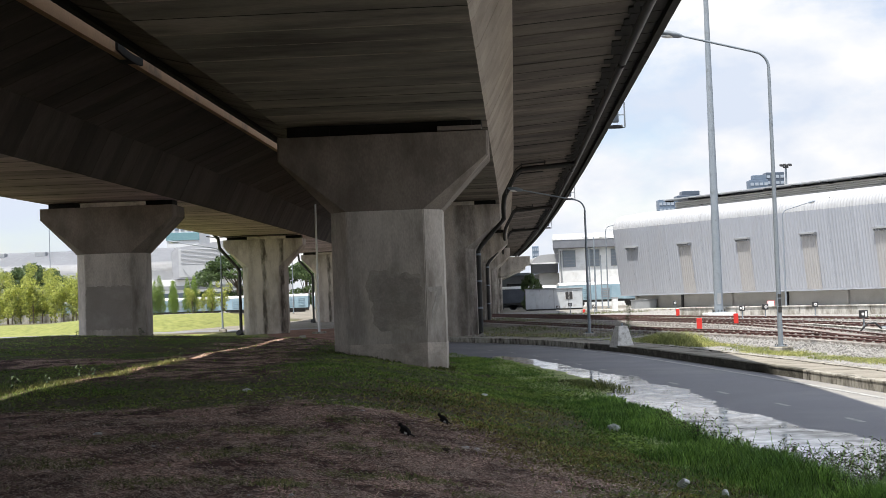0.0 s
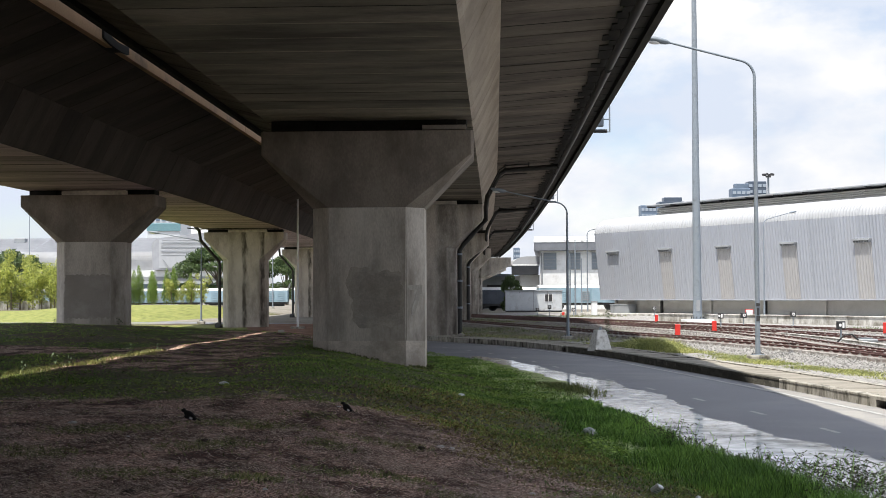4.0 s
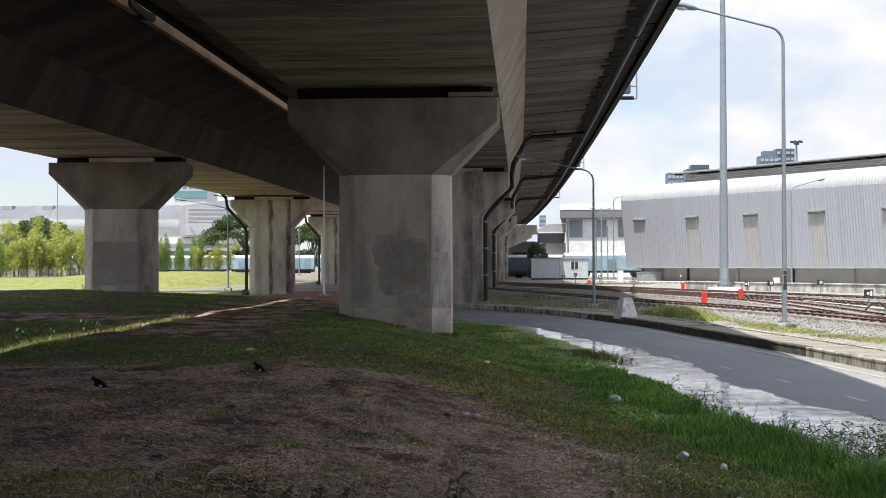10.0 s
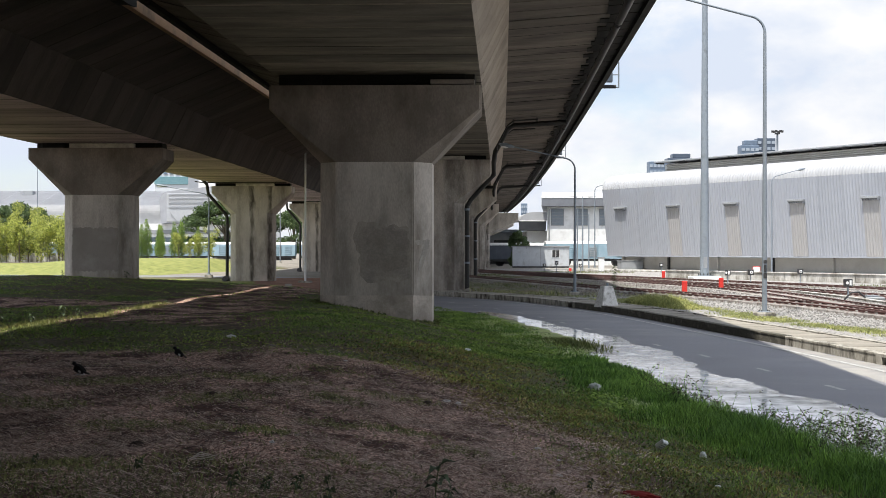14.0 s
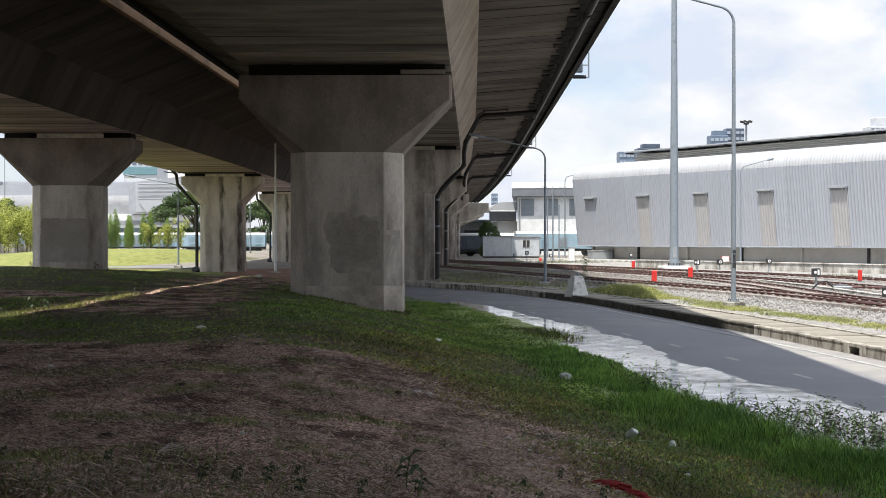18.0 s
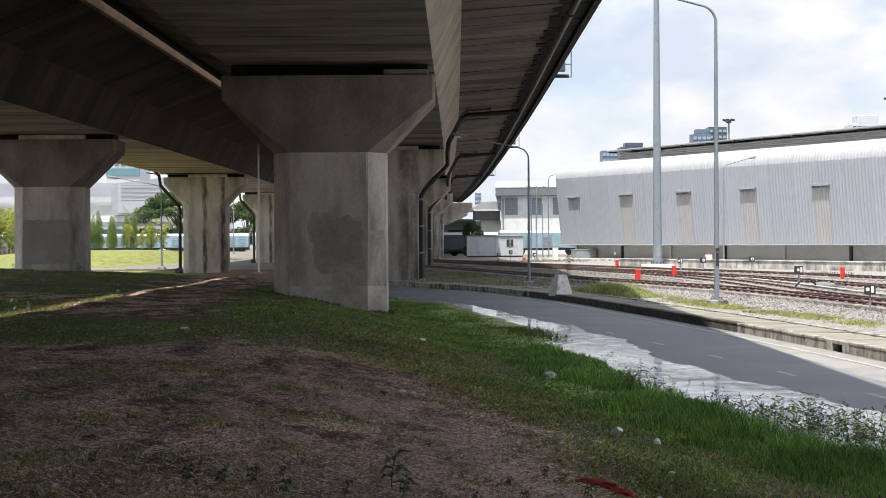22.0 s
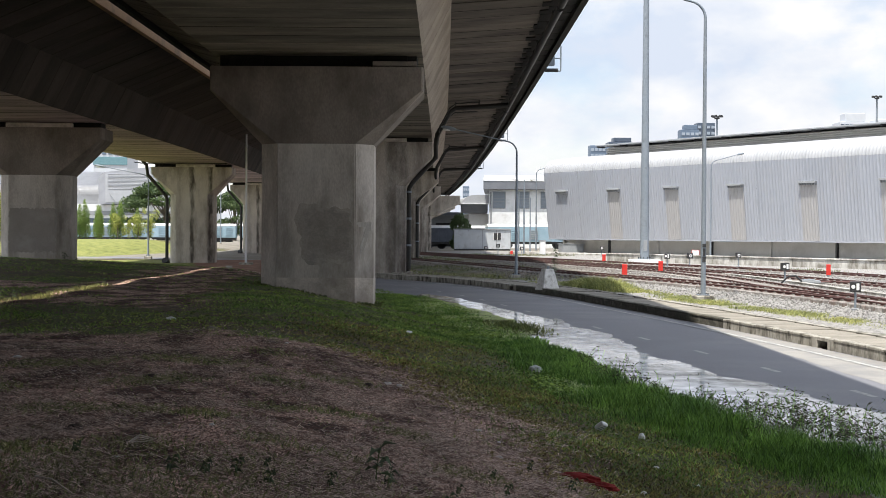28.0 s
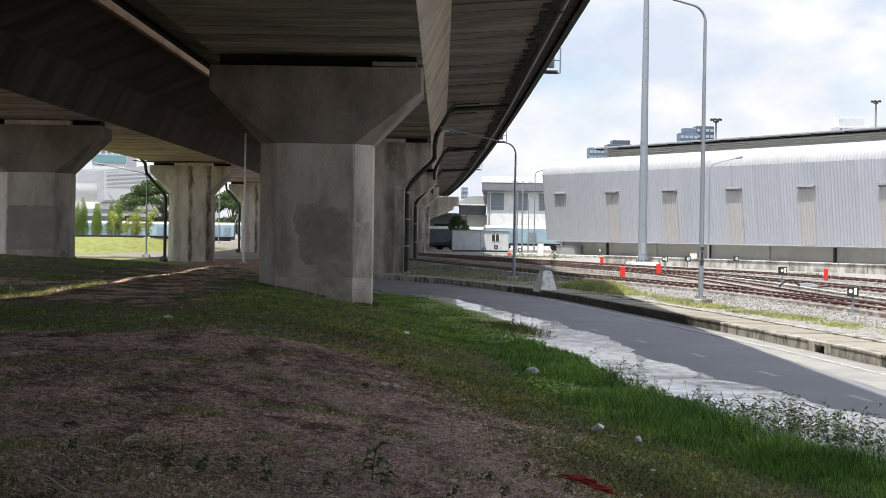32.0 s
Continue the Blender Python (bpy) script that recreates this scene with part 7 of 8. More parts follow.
    h = rng.uniform(0.10, 0.30, len(x)) * np.clip(c, 0.05, 1.0) * 1.2 * (0.65 + 0.5 * p) * (0.42 + 0.58 * smooth(30, 17, y))
    z = np.maximum(terrain(x, y), -0.02)
    V, F = blades(x, y, h, (0.004 + 0.00045 * y) * rng.uniform(0.6, 1.4, len(x)), rng, 0.65, z)
    tagged(hang("tall_grass", mesh_from("tall_grass", V, F), GRASS_TALL), "tall bright green grass along the flooded edge", "grass", kind="stuff")
    # verge behind the pavement, dry and lush mixed
    n = 190000
    i = rng.integers(0, len(KP), n)
    base = KP_XY[i]
    ok = (base[:, 1] > 17) & (base[:, 1] < 53.5) & (base[:, 0] > 0)
    i, base = i[ok], base[ok]
    o = np.interp(base[:, 1], (24, 34, 40), (2.35, 2.1, 1.55)) + rng.beta(1.8, 2.2, len(i)) * np.interp(base[:, 1], (24, 36, 42), (0.9, 1.1, 1.9))
    x, y = base[:, 0] + KP_SIDE[i, 0] * o + rng.uniform(-0.25, 0.25, len(i)), base[:, 1] + KP_SIDE[i, 1] * o + rng.uniform(-0.25, 0.25, len(i))
    p = patchy(x, y, 0.9, 3.0)
    clump = smooth(1.6, 0.4, np.hypot((x - 8.7) / 0.9, (y - 48.8) / 3.4))
    keep = (np.hypot(x - 10.12, y - 39.6) > 0.3) & (rng.uniform(0, 1, len(x)) < np.clip((vnoise(x, y, 0.8, 61) * 0.6 + vnoise(x, y, 2.6, 62) * 0.4 - 0.31) * 3.4, 0.03, 1) + clump)
    x, y, p, clump = x[keep], y[keep], p[keep], clump[keep]
    h = rng.uniform(0.05, 0.19, len(x)) * (0.5 + p) + 0.72 * clump * rng.uniform(0.3, 1, len(x))
    V, F = blades(x, y, h * 0.74, 0.007 + 0.00025 * y, rng, 1.25)
    tagged(hang("verge_grass", mesh_from("verge_grass", V, F), GRASS_DRY), "yellow-green verge grass behind the pavement", "grass", kind="stuff")
    # low green growth on the old ballast under the deck
    n = 26000
    i = rng.integers(0, len(KP), n)
    base = KP_XY[i]
    ok = (base[:, 1] > 52) & (base[:, 1] < 76)
    i, base = i[ok], base[ok]
    o = 1.35 + rng.beta(1.4, 2.8, len(i)) * 3.0
    x, y = base[:, 0] + KP_SIDE[i, 0] * o, base[:, 1] + KP_SIDE[i, 1] * o + rng.uniform(-0.25, 0.25, len(i))
    keep = rng.uniform(0, 1, len(x)) < np.clip((vnoise(x, y, 0.7, 21) - 0.33) * 3.4, 0, 1)
    x, y = x[keep], y[keep]
    V, F = blades(x, y, rng.uniform(0.06, 0.36, len(x)) * (0.4 + vnoise(x, y, 0.9, 22)), 0.022 * np.ones(len(x)), rng, 1.1)
    tagged(hang("shade_weeds", mesh_from("shade_weeds", V, F), GRASS_DULL), "dull green weeds on old ballast under the viaduct", "grass", kind="stuff")
    # weeds between the far tracks
    n = 30000
    x = rng.uniform(-4, 24, n)
    y = rng.uniform(64, 120, n)
    p = patchy(x, y, 0.25, 1.2)
    keep = (p > 0.68) & (kerb_offset(x, y) > 2.4) & (rng.uniform(0, 1, n) < np.clip(3 * (vnoise(x, y, 0.6, 24) - 0.3), 0, 1))
    x, y = x[keep], y[keep]
    V, F = blades(x, y, rng.uniform(0.06, 0.24, len(x)), 0.03 * np.ones(len(x)), rng, 1.0)
    tagged(hang("yard_weeds", mesh_from("yard_weeds", V, F), GRASS_YARD), "patches of weeds between the far tracks", "grass", kind="stuff")
    # straw on the earth
    n = 260000
    x, y = wedge(n, 6.4, 21.0, rng)
    keep = rng.uniform(0, 1, n) < np.clip(soil_cover(x, y), 0, 1) * np.clip(3.4 * (vnoise(x, y * 0.7, 0.9, 8) * 0.5 + vnoise(x, y * 0.8, 2.4, 9) * 0.5 - 0.32), 0.04, 1)
    x, y = x[keep], y[keep]
    m = len(x)
    z = terrain(x, y) + rng.uniform(0.004, 0.02, m)
    a = rng.uniform(0, math.pi, m)
    ln, wd = rng.uniform(0.003, 0.012, m) * (1 + 1.6 * (rng.uniform(0, 1, m) > 0.96)), rng.uniform(0.0008, 0.0022, m) + 0.00014 * y
    tilt = rng.uniform(-0.25, 0.25, m)
    ca, sa = np.cos(a), np.sin(a)
    V = np.empty((m, 4, 3), np.float32)
    for k, (s, t) in enumerate(((-1, -1), (1, -1), (1, 1), (-1, 1))):
        V[:, k, 0] = x + ca * ln * s - sa * wd * t
        V[:, k, 1] = y + sa * ln * s + ca * wd * t
        V[:, k, 2] = z + tilt * ln * s
    tagged(hang("straw_litter", mesh_from("straw_litter", V.reshape(-1, 3), np.arange(m * 4).reshape(-1, 4)), STRAW), "dry straw and chaff strewn on earth", "straw", kind="stuff")


build_grass()


def loose_strands():
    """Longer bent straws lying on the nearest earth."""
    rng = np.random.default_rng(53)
    x, y = wedge(90000, 6.5, 19.0, rng)
    keep = rng.uniform(0, 1, len(x)) < soil_cover(x, y) * np.clip(2.2 * (vnoise(x, y * 0.7, 0.9, 8) * 0.5 + vnoise(x, y * 0.8, 2.4, 9) * 0.5 - 0.2), 0.08, 1)
    x, y = x[keep], y[keep]
    m = len(x)
    z = terrain(x, y) + rng.uniform(0.006, 0.022, m)
    a = rng.normal(0, 0.5, m)
    ln, wd = rng.uniform(0.015, 0.075, m), (0.0013 + 0.00014 * y) * rng.uniform(0.6, 1.5, m)
    bend = rng.uniform(-0.5, 0.5, m)
    V = np.empty((m, 6, 3), np.float32)
    for k, (s, t) in enumerate(((-1, -1), (0, -1), (1, -1), (1, 1), (0, 1), (-1, 1))):
        b = a + bend * s
        V[:, k, 0] = x + np.cos(b) * ln * s - np.sin(a) * wd * t
        V[:, k, 1] = y + np.sin(b) * ln * s + np.cos(a) * wd * t
        V[:, k, 2] = z + 0.012 * (1 - abs(s))
    F = (np.array([(0, 1, 4, 5), (1, 2, 3, 4)])[None] + (np.arange(m) * 6)[:, None, None]).reshape(-1, 4)
    tagged(hang("straw_strands", mesh_from("straw_strands", V.reshape(-1, 3), F), STRAW), "longer bent straws lying loose on earth", "straw", kind="stuff")


loose_strands()


def seed_weeds():
    """Leggy weeds with drooping dark seed heads standing in the water."""
    rng = np.random.default_rng(23)
    n = 1750
    y = np.where(np.arange(n) < 430, rng.uniform(9.5, 21.5, n), rng.uniform(9.0, 15.0, n))
    x = glide(PUD_L, y) - 0.1 + rng.beta(1.2, 1.6, n) * np.interp(y, (9, 13, 16, 18, 22), (1.9, 1.7, 1.1, 0.5, 0.3))
    mass = np.arange(n) >= 1300
    y = np.where(mass, 15.4 + rng.normal(0, 1.0, n), y)
    x = np.where(mass, 5.1 + 0.55 * rng.normal(0, 1, n) - 0.08 * (y - 15.4), x)
    V, F, S, SF = [], [], [], []
    for i in range(n):
        low = i >= 430
        h = rng.uniform(0.03, 0.14) if low else rng.uniform(0.10, 0.26) if i % 6 else rng.uniform(0.28, 0.42)
        lx, ly = rng.uniform(-0.8, 0.8, 2) * (0.14 if low else h)
        b = len(V)
        w = 0.0028
        V += [(x[i] - w, y[i], 0.0), (x[i] + w, y[i], 0.0), (x[i] + lx + w, y[i] + ly, h), (x[i] + lx - w, y[i] + ly, h)]
        F.append((b, b + 1, b + 2, b + 3))
        for k in range(rng.integers(2, 5)):
            f = rng.uniform(0.5, 1.05)
            cx, cy, cz = x[i] + lx * f, y[i] + ly * f, h * f
            a = rng.uniform(0, 6.28)
            l, dz = rng.uniform(0.03, 0.075), rng.uniform(-0.03, 0.045)
            dx, dy, t = math.cos(a) * l, math.sin(a) * l, rng.uniform(0.004, 0.009)
            q = len(S)
            S += [(cx, cy, cz), (cx + dx * 0.45 - dy * 0.10, cy + dy * 0.45 + dx * 0.10, cz + dz * 0.5 + t), (cx + dx, cy + dy, cz + dz), (cx + dx * 0.45 + dy * 0.10, cy + dy * 0.45 - dx * 0.10, cz + dz * 0.5 - t)]
            SF.append((q, q + 1, q + 2, q + 3))
    tagged(hang("water_weeds", mesh_from("water_weeds", np.array(V), np.array(F)), GRASS_TALL), "thin stems of leggy weeds standing in flood water", "weeds", kind="stuff")
    tagged(hang("weed_leaves", mesh_from("weed_leaves", np.array(S), np.array(SF)), SEED), "small dark leaves of weeds over the water", "weeds", kind="stuff")
    # flecks and thin scum drifting on the water
    m = 900
    y = rng.uniform(12, 46, m)
    f = rng.beta(0.9, 0.8, m)
    x = glide(PUD_L, y) * (1 - f) + glide(PUD_R, y) * f - 0.12
    a = rng.normal(0, 0.5, m)
    ln, wd = rng.uniform(0.01, 0.07, m) * (0.6 + 0.02 * y), rng.uniform(0.003, 0.010, m) * (0.6 + 0.02 * y)
    V = np.empty((m, 4, 3), np.float32)
    for k, (s, t) in enumerate(((-1, -1), (1, -1), (1, 1), (-1, 1))):
        V[:, k, 0] = x + np.cos(a) * ln * s - np.sin(a) * wd * t
        V[:, k, 1] = y + np.sin(a) * ln * s + np.cos(a) * wd * t
        V[:, k, 2] = 0.0165
    tagged(hang("floating_scum", mesh_from("floating_scum", V.reshape(-1, 3), np.arange(m * 4).reshape(-1, 4)), SEED), "dark flecks and scum drifting on flood water", "debris", kind="stuff")


seed_weeds()


def broad_weed(x, y, h, n, label, seed, leaf=1.0):
    rr = random.Random(seed)
    z = height(x, y)
    th = thing("weed", pose(x, y, z), label, "plant", "single weeds")
    part("stem", tube([(0, 0, -0.02), (0.01, 0, h * 0.5), (0.03, 0.01, h)], 0.006, 5, r_end=0.002), GRASS_STEM, th)
    for k in range(n):
        f = 0.25 + 0.75 * k / n
        a = k * 2.4 + rr.uniform(-0.3, 0.3)
        l, w = h * rr.uniform(0.28, 0.45) * leaf, h * 0.1 * leaf
        bm = bmesh.new()
        p = [(0, 0, 0), (l * 0.45, w, 0.02), (l, 0, -0.02 - 0.15 * l), (l * 0.45, -w, 0.02), (l * 0.5, 0, 0.0)]
        v = [bm.verts.new(q) for q in p]
        bm.faces.new((v[0], v[4], v[1]))
        bm.faces.new((v[1], v[4], v[2]))
        bm.faces.new((v[2], v[4], v[3]))
        bm.faces.new((v[3], v[4], v[0]))
        part("leaf", bm, WEED_LEAF, th, "", Matrix.Translation((0.03 * f, 0, h * f)) @ Matrix.Rotation(a, 4, "Z") @ Matrix.Rotation(rr.uniform(-0.5, 0.3), 4, "Y"))


GRASS_STEM = mat("weed_stem", (0.07, 0.10, 0.03), (0.12, 0.15, 0.05), 0.7, 8, 40, 0.02)
WEED_LEAF = mat("weed_leaf", (0.045, 0.075, 0.03), (0.10, 0.14, 0.065), 0.6, 12, 60, 0.03, spread=0.25)
broad_weed(0.08, 8.42, 0.24, 9, "grey-green broad-leaved weed on bare earth", 1, 1.35)
broad_weed(0.15, 8.3, 0.13, 7, "low grey-green weed on bare earth", 2)
broad_weed(-12.0, 54.7, 0.45, 8, "dark weed growing at a pier foot", 3)
broad_weed(-11.55, 54.7, 0.3, 8, "dark weed growing at a pier foot", 5)
broad_weed(-14.6, 54.7, 0.3, 8, "dark weed growing at a pier foot", 6)
broad_weed(7.35, 51.5, 1.4, 44, "leafy sapling behind the marker block", 4, 0.34)
for k, (wx, wy) in enumerate(((0.9, 9.4), (1.25, 10.1), (0.5, 8.0), (-0.6, 8.2), (-1.7, 8.0), (1.5, 9.6), (0.6, 8.6), (0.95, 8.9), (-0.2, 7.9), (-2.4, 8.3))):
    broad_weed(wx, wy, 0.07 + 0.02 * (k % 3), 6, "tiny grey-green seedling on bare earth", 20 + k)

for k, (wx, wy, wh) in enumerate(((-7.02, 22.3, 0.3), (-6.86, 23.6, 0.22), (-6.72, 25.2, 0.3), (-6.66, 26.0, 0.2), (-6.36, 30.2, 0.28), (-6.2, 32.5, 0.2))):
    broad_weed(wx, wy, wh, 8, "sunlit leafy weed on the bare strip", 50 + k)


def foot_weeds():
    """Dark little weeds where the piers meet the turf, and on the algae film."""
    rng = np.random.default_rng(37)
    for pier, n in ((PIER_1, 1500), (LAWN_PIER, 500)):
        m = pier.matrix_basis
        ring = octagon(1.58, 1.06, 0.47)
        k = rng.integers(0, 8, n)
        f = rng.uniform(0, 1, n)
        a, b = np.array(ring)[k], np.array(ring)[(k + 1) % 8]
        loc = a + (b - a) * f[:, None] * (0.6 + 0.4 * vnoise(k * 3.1, f * 2, 2.0, 31))[:, None] + rng.normal(0, 0.05, (n, 2))
        keep = rng.uniform(0, 1, n) < 0.15 + vnoise(loc[:, 0], loc[:, 1], 2.5, 33)
        pts = [m @ Vector((float(u), float(v), 0)) for u, v in loc[keep]]
        x, y = np.array([p.x for p in pts]), np.array([p.y for p in pts])
        V, F = blades(x, y, rng.uniform(0.03, 0.14, len(x)), 0.02 + 0.0006 * y, rng, 1.1)
        tagged(hang("foot_weeds", mesh_from("foot_weeds", V, F), GRASS_YARD), "low dark weeds round the foot of a pier", "weeds", kind="stuff")
    n = 4200
    y = rng.uniform(26, 45, n)
    x = rng.uniform(1.3, 4.0, n)
    keep = rng.uniform(0, 1, n) < np.clip((vnoise(x, y * 0.5, 1.1, 35) - 0.42) * 3.2, 0.03, 1) * smooth(0.1, -0.3, x - np.interp(y, (26.5, 29, 31.5, 35, 39.5, 44.6), (3.1, 3.5, 3.5, 3.2, 2.7, 2.1)))
    x, y = x[keep], y[keep]
    V, F = blades(x, y, rng.uniform(0.03, 0.12, len(x)), 0.02 * np.ones(len(x)), rng, 1.1, np.maximum(terrain(x, y), 0.01))
    tagged(hang("water_weeds", mesh_from("water_weeds", V, F), GRASS_YARD), "dark clumps of weeds on the algae film", "weeds", kind="stuff")
    # a leafy clump where the film meets the open water
    n = 1500
    x = 3.42 + 0.26 * rng.normal(0, 1, n)
    y = 30.4 + 1.5 * rng.normal(0, 1, n)
    V, F = blades(x - 0.12 * (y - 30.4), y, rng.uniform(0.05, 0.26, n) * np.exp(-((y - 30.4) / 2.2) ** 2), rng.uniform(0.012, 0.03, n), rng, 1.2, np.maximum(terrain(x, y), 0.01))
    tagged(hang("water_weeds", mesh_from("water_weeds", V, F), GRASS_YARD), "leafy clump of weeds at the edge of open water", "weeds", kind="stuff")
    # small floating leaves crowd the film and the pool
    n = 15000
    y = np.where(np.arange(n) < 12500, rng.uniform(26, 45.5, n), 18.2 + rng.normal(0, 0.8, n))
    x = np.where(np.arange(n) < 12500, glide(FILM_L, y) - 0.3 + rng.beta(1.2, 1.3, n) * np.interp(y, (26.5, 29, 35, 44.6), (0.9, 1.6, 1.9, 0.9)), 2.8 + rng.normal(0, 0.28, n))
    keep = rng.uniform(0, 1, n) < np.clip((vnoise(x, y * 0.5, 1.6, 91) - 0.3) * 2.6, 0.1, 1)
    x, y = x[keep], y[keep]
    m = len(x)
    a = rng.uniform(0, 2 * math.pi, m)
    r = rng.uniform(0.012, 0.034, m)
    tilt = rng.uniform(-0.5, 0.5, m)
    z = np.maximum(terrain(x, y), 0.02) + 0.05 * rng.uniform(0, 1, m) + np.where(y < 22, 0.03, 0.0)
    V = np.empty((m, 4, 3), np.float32)
    for k in range(4):
        V[:, k, 0] = x + np.cos(a + k * math.pi / 2) * r * (1.0 if k % 2 else 0.6)
        V[:, k, 1] = y + np.sin(a + k * math.pi / 2) * r * (1.0 if k % 2 else 0.6)
        V[:, k, 2] = z + tilt * r * (1 if k < 2 else -1)
    tagged(hang("floating_leaves", mesh_from("floating_leaves", V.reshape(-1, 3), np.arange(m * 4).reshape(-1, 4)), GRASS_TURF), "small green leaves crowding the algae film", "weeds", kind="stuff")


foot_weeds()
bm = bmesh.new()
ring = octagon(1.479, 1.004, 0.461)
lo = [bm.verts.new((a, b, -0.5)) for a, b in ring]
hi = [bm.verts.new((a, b, 0.97 + 0.012 * math.sin(i * 2.3))) for i, (a, b) in enumerate(ring)]
for i in range(8):
    bm.faces.new((lo[i], lo[(i + 1) % 8], hi[(i + 1) % 8], hi[i]))
part("footing_lift", bm, mat("first_cast_lift", (0.463, 0.408, 0.351), (0.653, 0.583, 0.512), 0.85, 1.6, 24, 0.2, c3=(0.320, 0.276, 0.230), amount3=0.45, scale3=1.1), PIER_1, "paler first cast lift of the pier")


def strip_tufts():
    rng = np.random.default_rng(31)
    n = 2900
    k = rng.integers(0, 6, n)
    cx = np.array([-7.25, -7.0, -7.5, -6.85, -6.3, -6.55])[k]
    cy = np.array([21.3, 22.8, 20.2, 24.4, 31.2, 27.6])[k]
    sp = np.array([0.45, 0.4, 0.5, 0.22, 0.18, 0.12])[k]
    x, y = cx + rng.normal(0, 1, n) * sp, cy + rng.normal(0, 1, n) * sp * 1.5
    on = np.arange(n) > 1500
    along = rng.uniform(19.5, 33.0, n)
    x = np.where(on, np.interp(along, (20.2, 21.3, 22.8, 24.4, 27.6, 31.2), (-7.5, -7.25, -7.0, -6.85, -6.55, -6.3)) + rng.normal(0, 0.14, n), x)
    y = np.where(on, along, y)
    V, F = blades(x, y, rng.uniform(0.04, 0.14, n), 0.012 * np.ones(n), rng, 0.9)
    tagged(hang("strip_grass", mesh_from("strip_grass", V, F), GRASS_DRY), "tufts of grass in the strip of sunlight", "grass", kind="stuff")


strip_tufts()

# ================= litter =================
PAPERM = mat("scrap_white", (0.66, 0.68, 0.68), (0.82, 0.84, 0.84), 0.6, 8, 40, 0.05, spread=0.15)
PAPERB = mat("scrap_print", (0.24, 0.32, 0.34), (0.42, 0.48, 0.48), 0.6, 14, 60, 0.03)
BAG = mat("clear_bag", (0.30, 0.33, 0.31), (0.48, 0.51, 0.49), 0.3, 10, 50, 0.1)
REDCLOTH = mat("red_cloth", (0.20, 0.012, 0.012), (0.32, 0.028, 0.025), 0.8, 14, 80, 0.2)
BONE = mat("pale_scrap", (0.25, 0.22, 0.185), (0.40, 0.365, 0.31), 0.8, 10, 50, 0.08, spread=0.2)


def crumple(name, x, y, sx, sy, sz, material, label, seed, turn=0.0, category="litter"):
    """A crumpled lump: a faceted shell with dented sides."""
    rr = random.Random(seed)
    bm = bmesh.new()
    bmesh.ops.create_icosphere(bm, subdivisions=3, radius=1.0)
    for v in bm.verts:
        n = v.co.normalized()
        k = 1 + 0.25 * noise.noise(n * 2.1 + Vector((seed, 0, 0))) + 0.16 * noise.noise(n * 5.0 + Vector((0, seed, 0)))
        v.co = Vector((n.x * sx * k, n.y * sy * k, max(-0.2, n.z) * sz * k))
    ob = part(name, bm, material)
    ob.matrix_basis = Matrix.Translation((x, y, height(x, y) + sz * 0.15)) @ Matrix.Rotation(turn, 4, "Z")
    tagged(ob, label, category, "scraps of litter")
    return ob


def carton(x, y, z):
    th = thing("carton", Matrix.Translation((x, y, z)) @ Matrix.Scale(0.72, 4) @ Matrix.Rotation(0.5, 4, "Z") @ Matrix.Rotation(0.9, 4, "X") @ Matrix.Rotation(0.5, 4, "Y"), "crushed white printed drink carton lying in grass", "litter", "scraps of litter")
    bm = box(-0.085, 0.085, -0.03, 0.03, 0.0, 0.15, 0.012)
    for v in bm.verts:
        v.co.x += 0.02 * math.sin(v.co.z * 30)
    part("box", bm, PAPERM, th)
    for k in range(3):
        part("print_bar", box(-0.065 + 0.01 * k, 0.05, -0.036, -0.031, 0.03 + 0.04 * k, 0.048 + 0.04 * k), PAPERB, th)


carton(2.40, 13.65, height(2.4, 13.65) + 0.03)
crumple("plastic_bag", 2.61, 20.3, 0.12, 0.08, 0.08, BAG, "crumpled pale plastic bag in wet grass", 2)
crumple("paper_cup", 2.84, 13.55, 0.036, 0.03, 0.05, PAPERM, "crushed white paper cup in the grass", 3)
crumple("red_rag", 1.66, 10.32, 0.20, 0.055, 0.05, REDCLOTH, "crumpled dark red rag on the earth", 4, -0.65)
crumple("red_rag", 1.84, 10.12, 0.11, 0.05, 0.045, REDCLOTH, "crumpled dark red rag on the earth", 5, -0.6)
CHUNK = mat("broken_concrete", (0.20, 0.185, 0.165), (0.36, 0.335, 0.30), 0.95, 6, 30, 0.3)
for k, (ux, uy, us) in enumerate(((1.75, -1.25, 0.17), (2.05, -1.15, 0.13), (1.35, -1.3, 0.12), (2.4, -1.45, 0.10), (1.6, -1.55, 0.09), (2.75, -1.3, 0.16))):
    q = PIER_2.matrix_basis @ Vector((ux, uy, 0))
    crumple("concrete_chunk", q.x, q.y, us, us * 0.7, us * 0.6, CHUNK, "broken grey concrete chunk at a pier foot", 80 + k, k * 1.1, "rubble")
SCRAPS = ((-3.62, 14.28, 0.05), (-1.45, 14.68, 0.03), (-0.96, 16.88, 0.03), (0.80, 23.8, 0.08), (1.38, 21.65, 0.05), (0.26, 14.45, 0.05), (0.39, 14.5, 0.05), (0.72, 17.1, 0.05), (1.17, 11.43, 0.03), (1.07, 10.5, 0.035), (3.25, 11.86, 0.035), (2.16, 10.2, 0.04), (2.56, 11.6, 0.03),
          (-1.23, 18.5, 0.03), (2.76, 10.9, 0.025), (1.03, 12.0, 0.04), (0.17, 14.0, 0.03), (-2.74, 12.9, 0.02), (-2.49, 12.8, 0.02), (-2.07, 18.5, 0.06), (-2.90, 20.4, 0.09), (-1.35, 9.45, 0.015), (-0.93, 10.05, 0.025), (-1.06, 9.5, 0.03), (-1.46, 8.05, 0.02), (3.28, 12.9, 0.03))
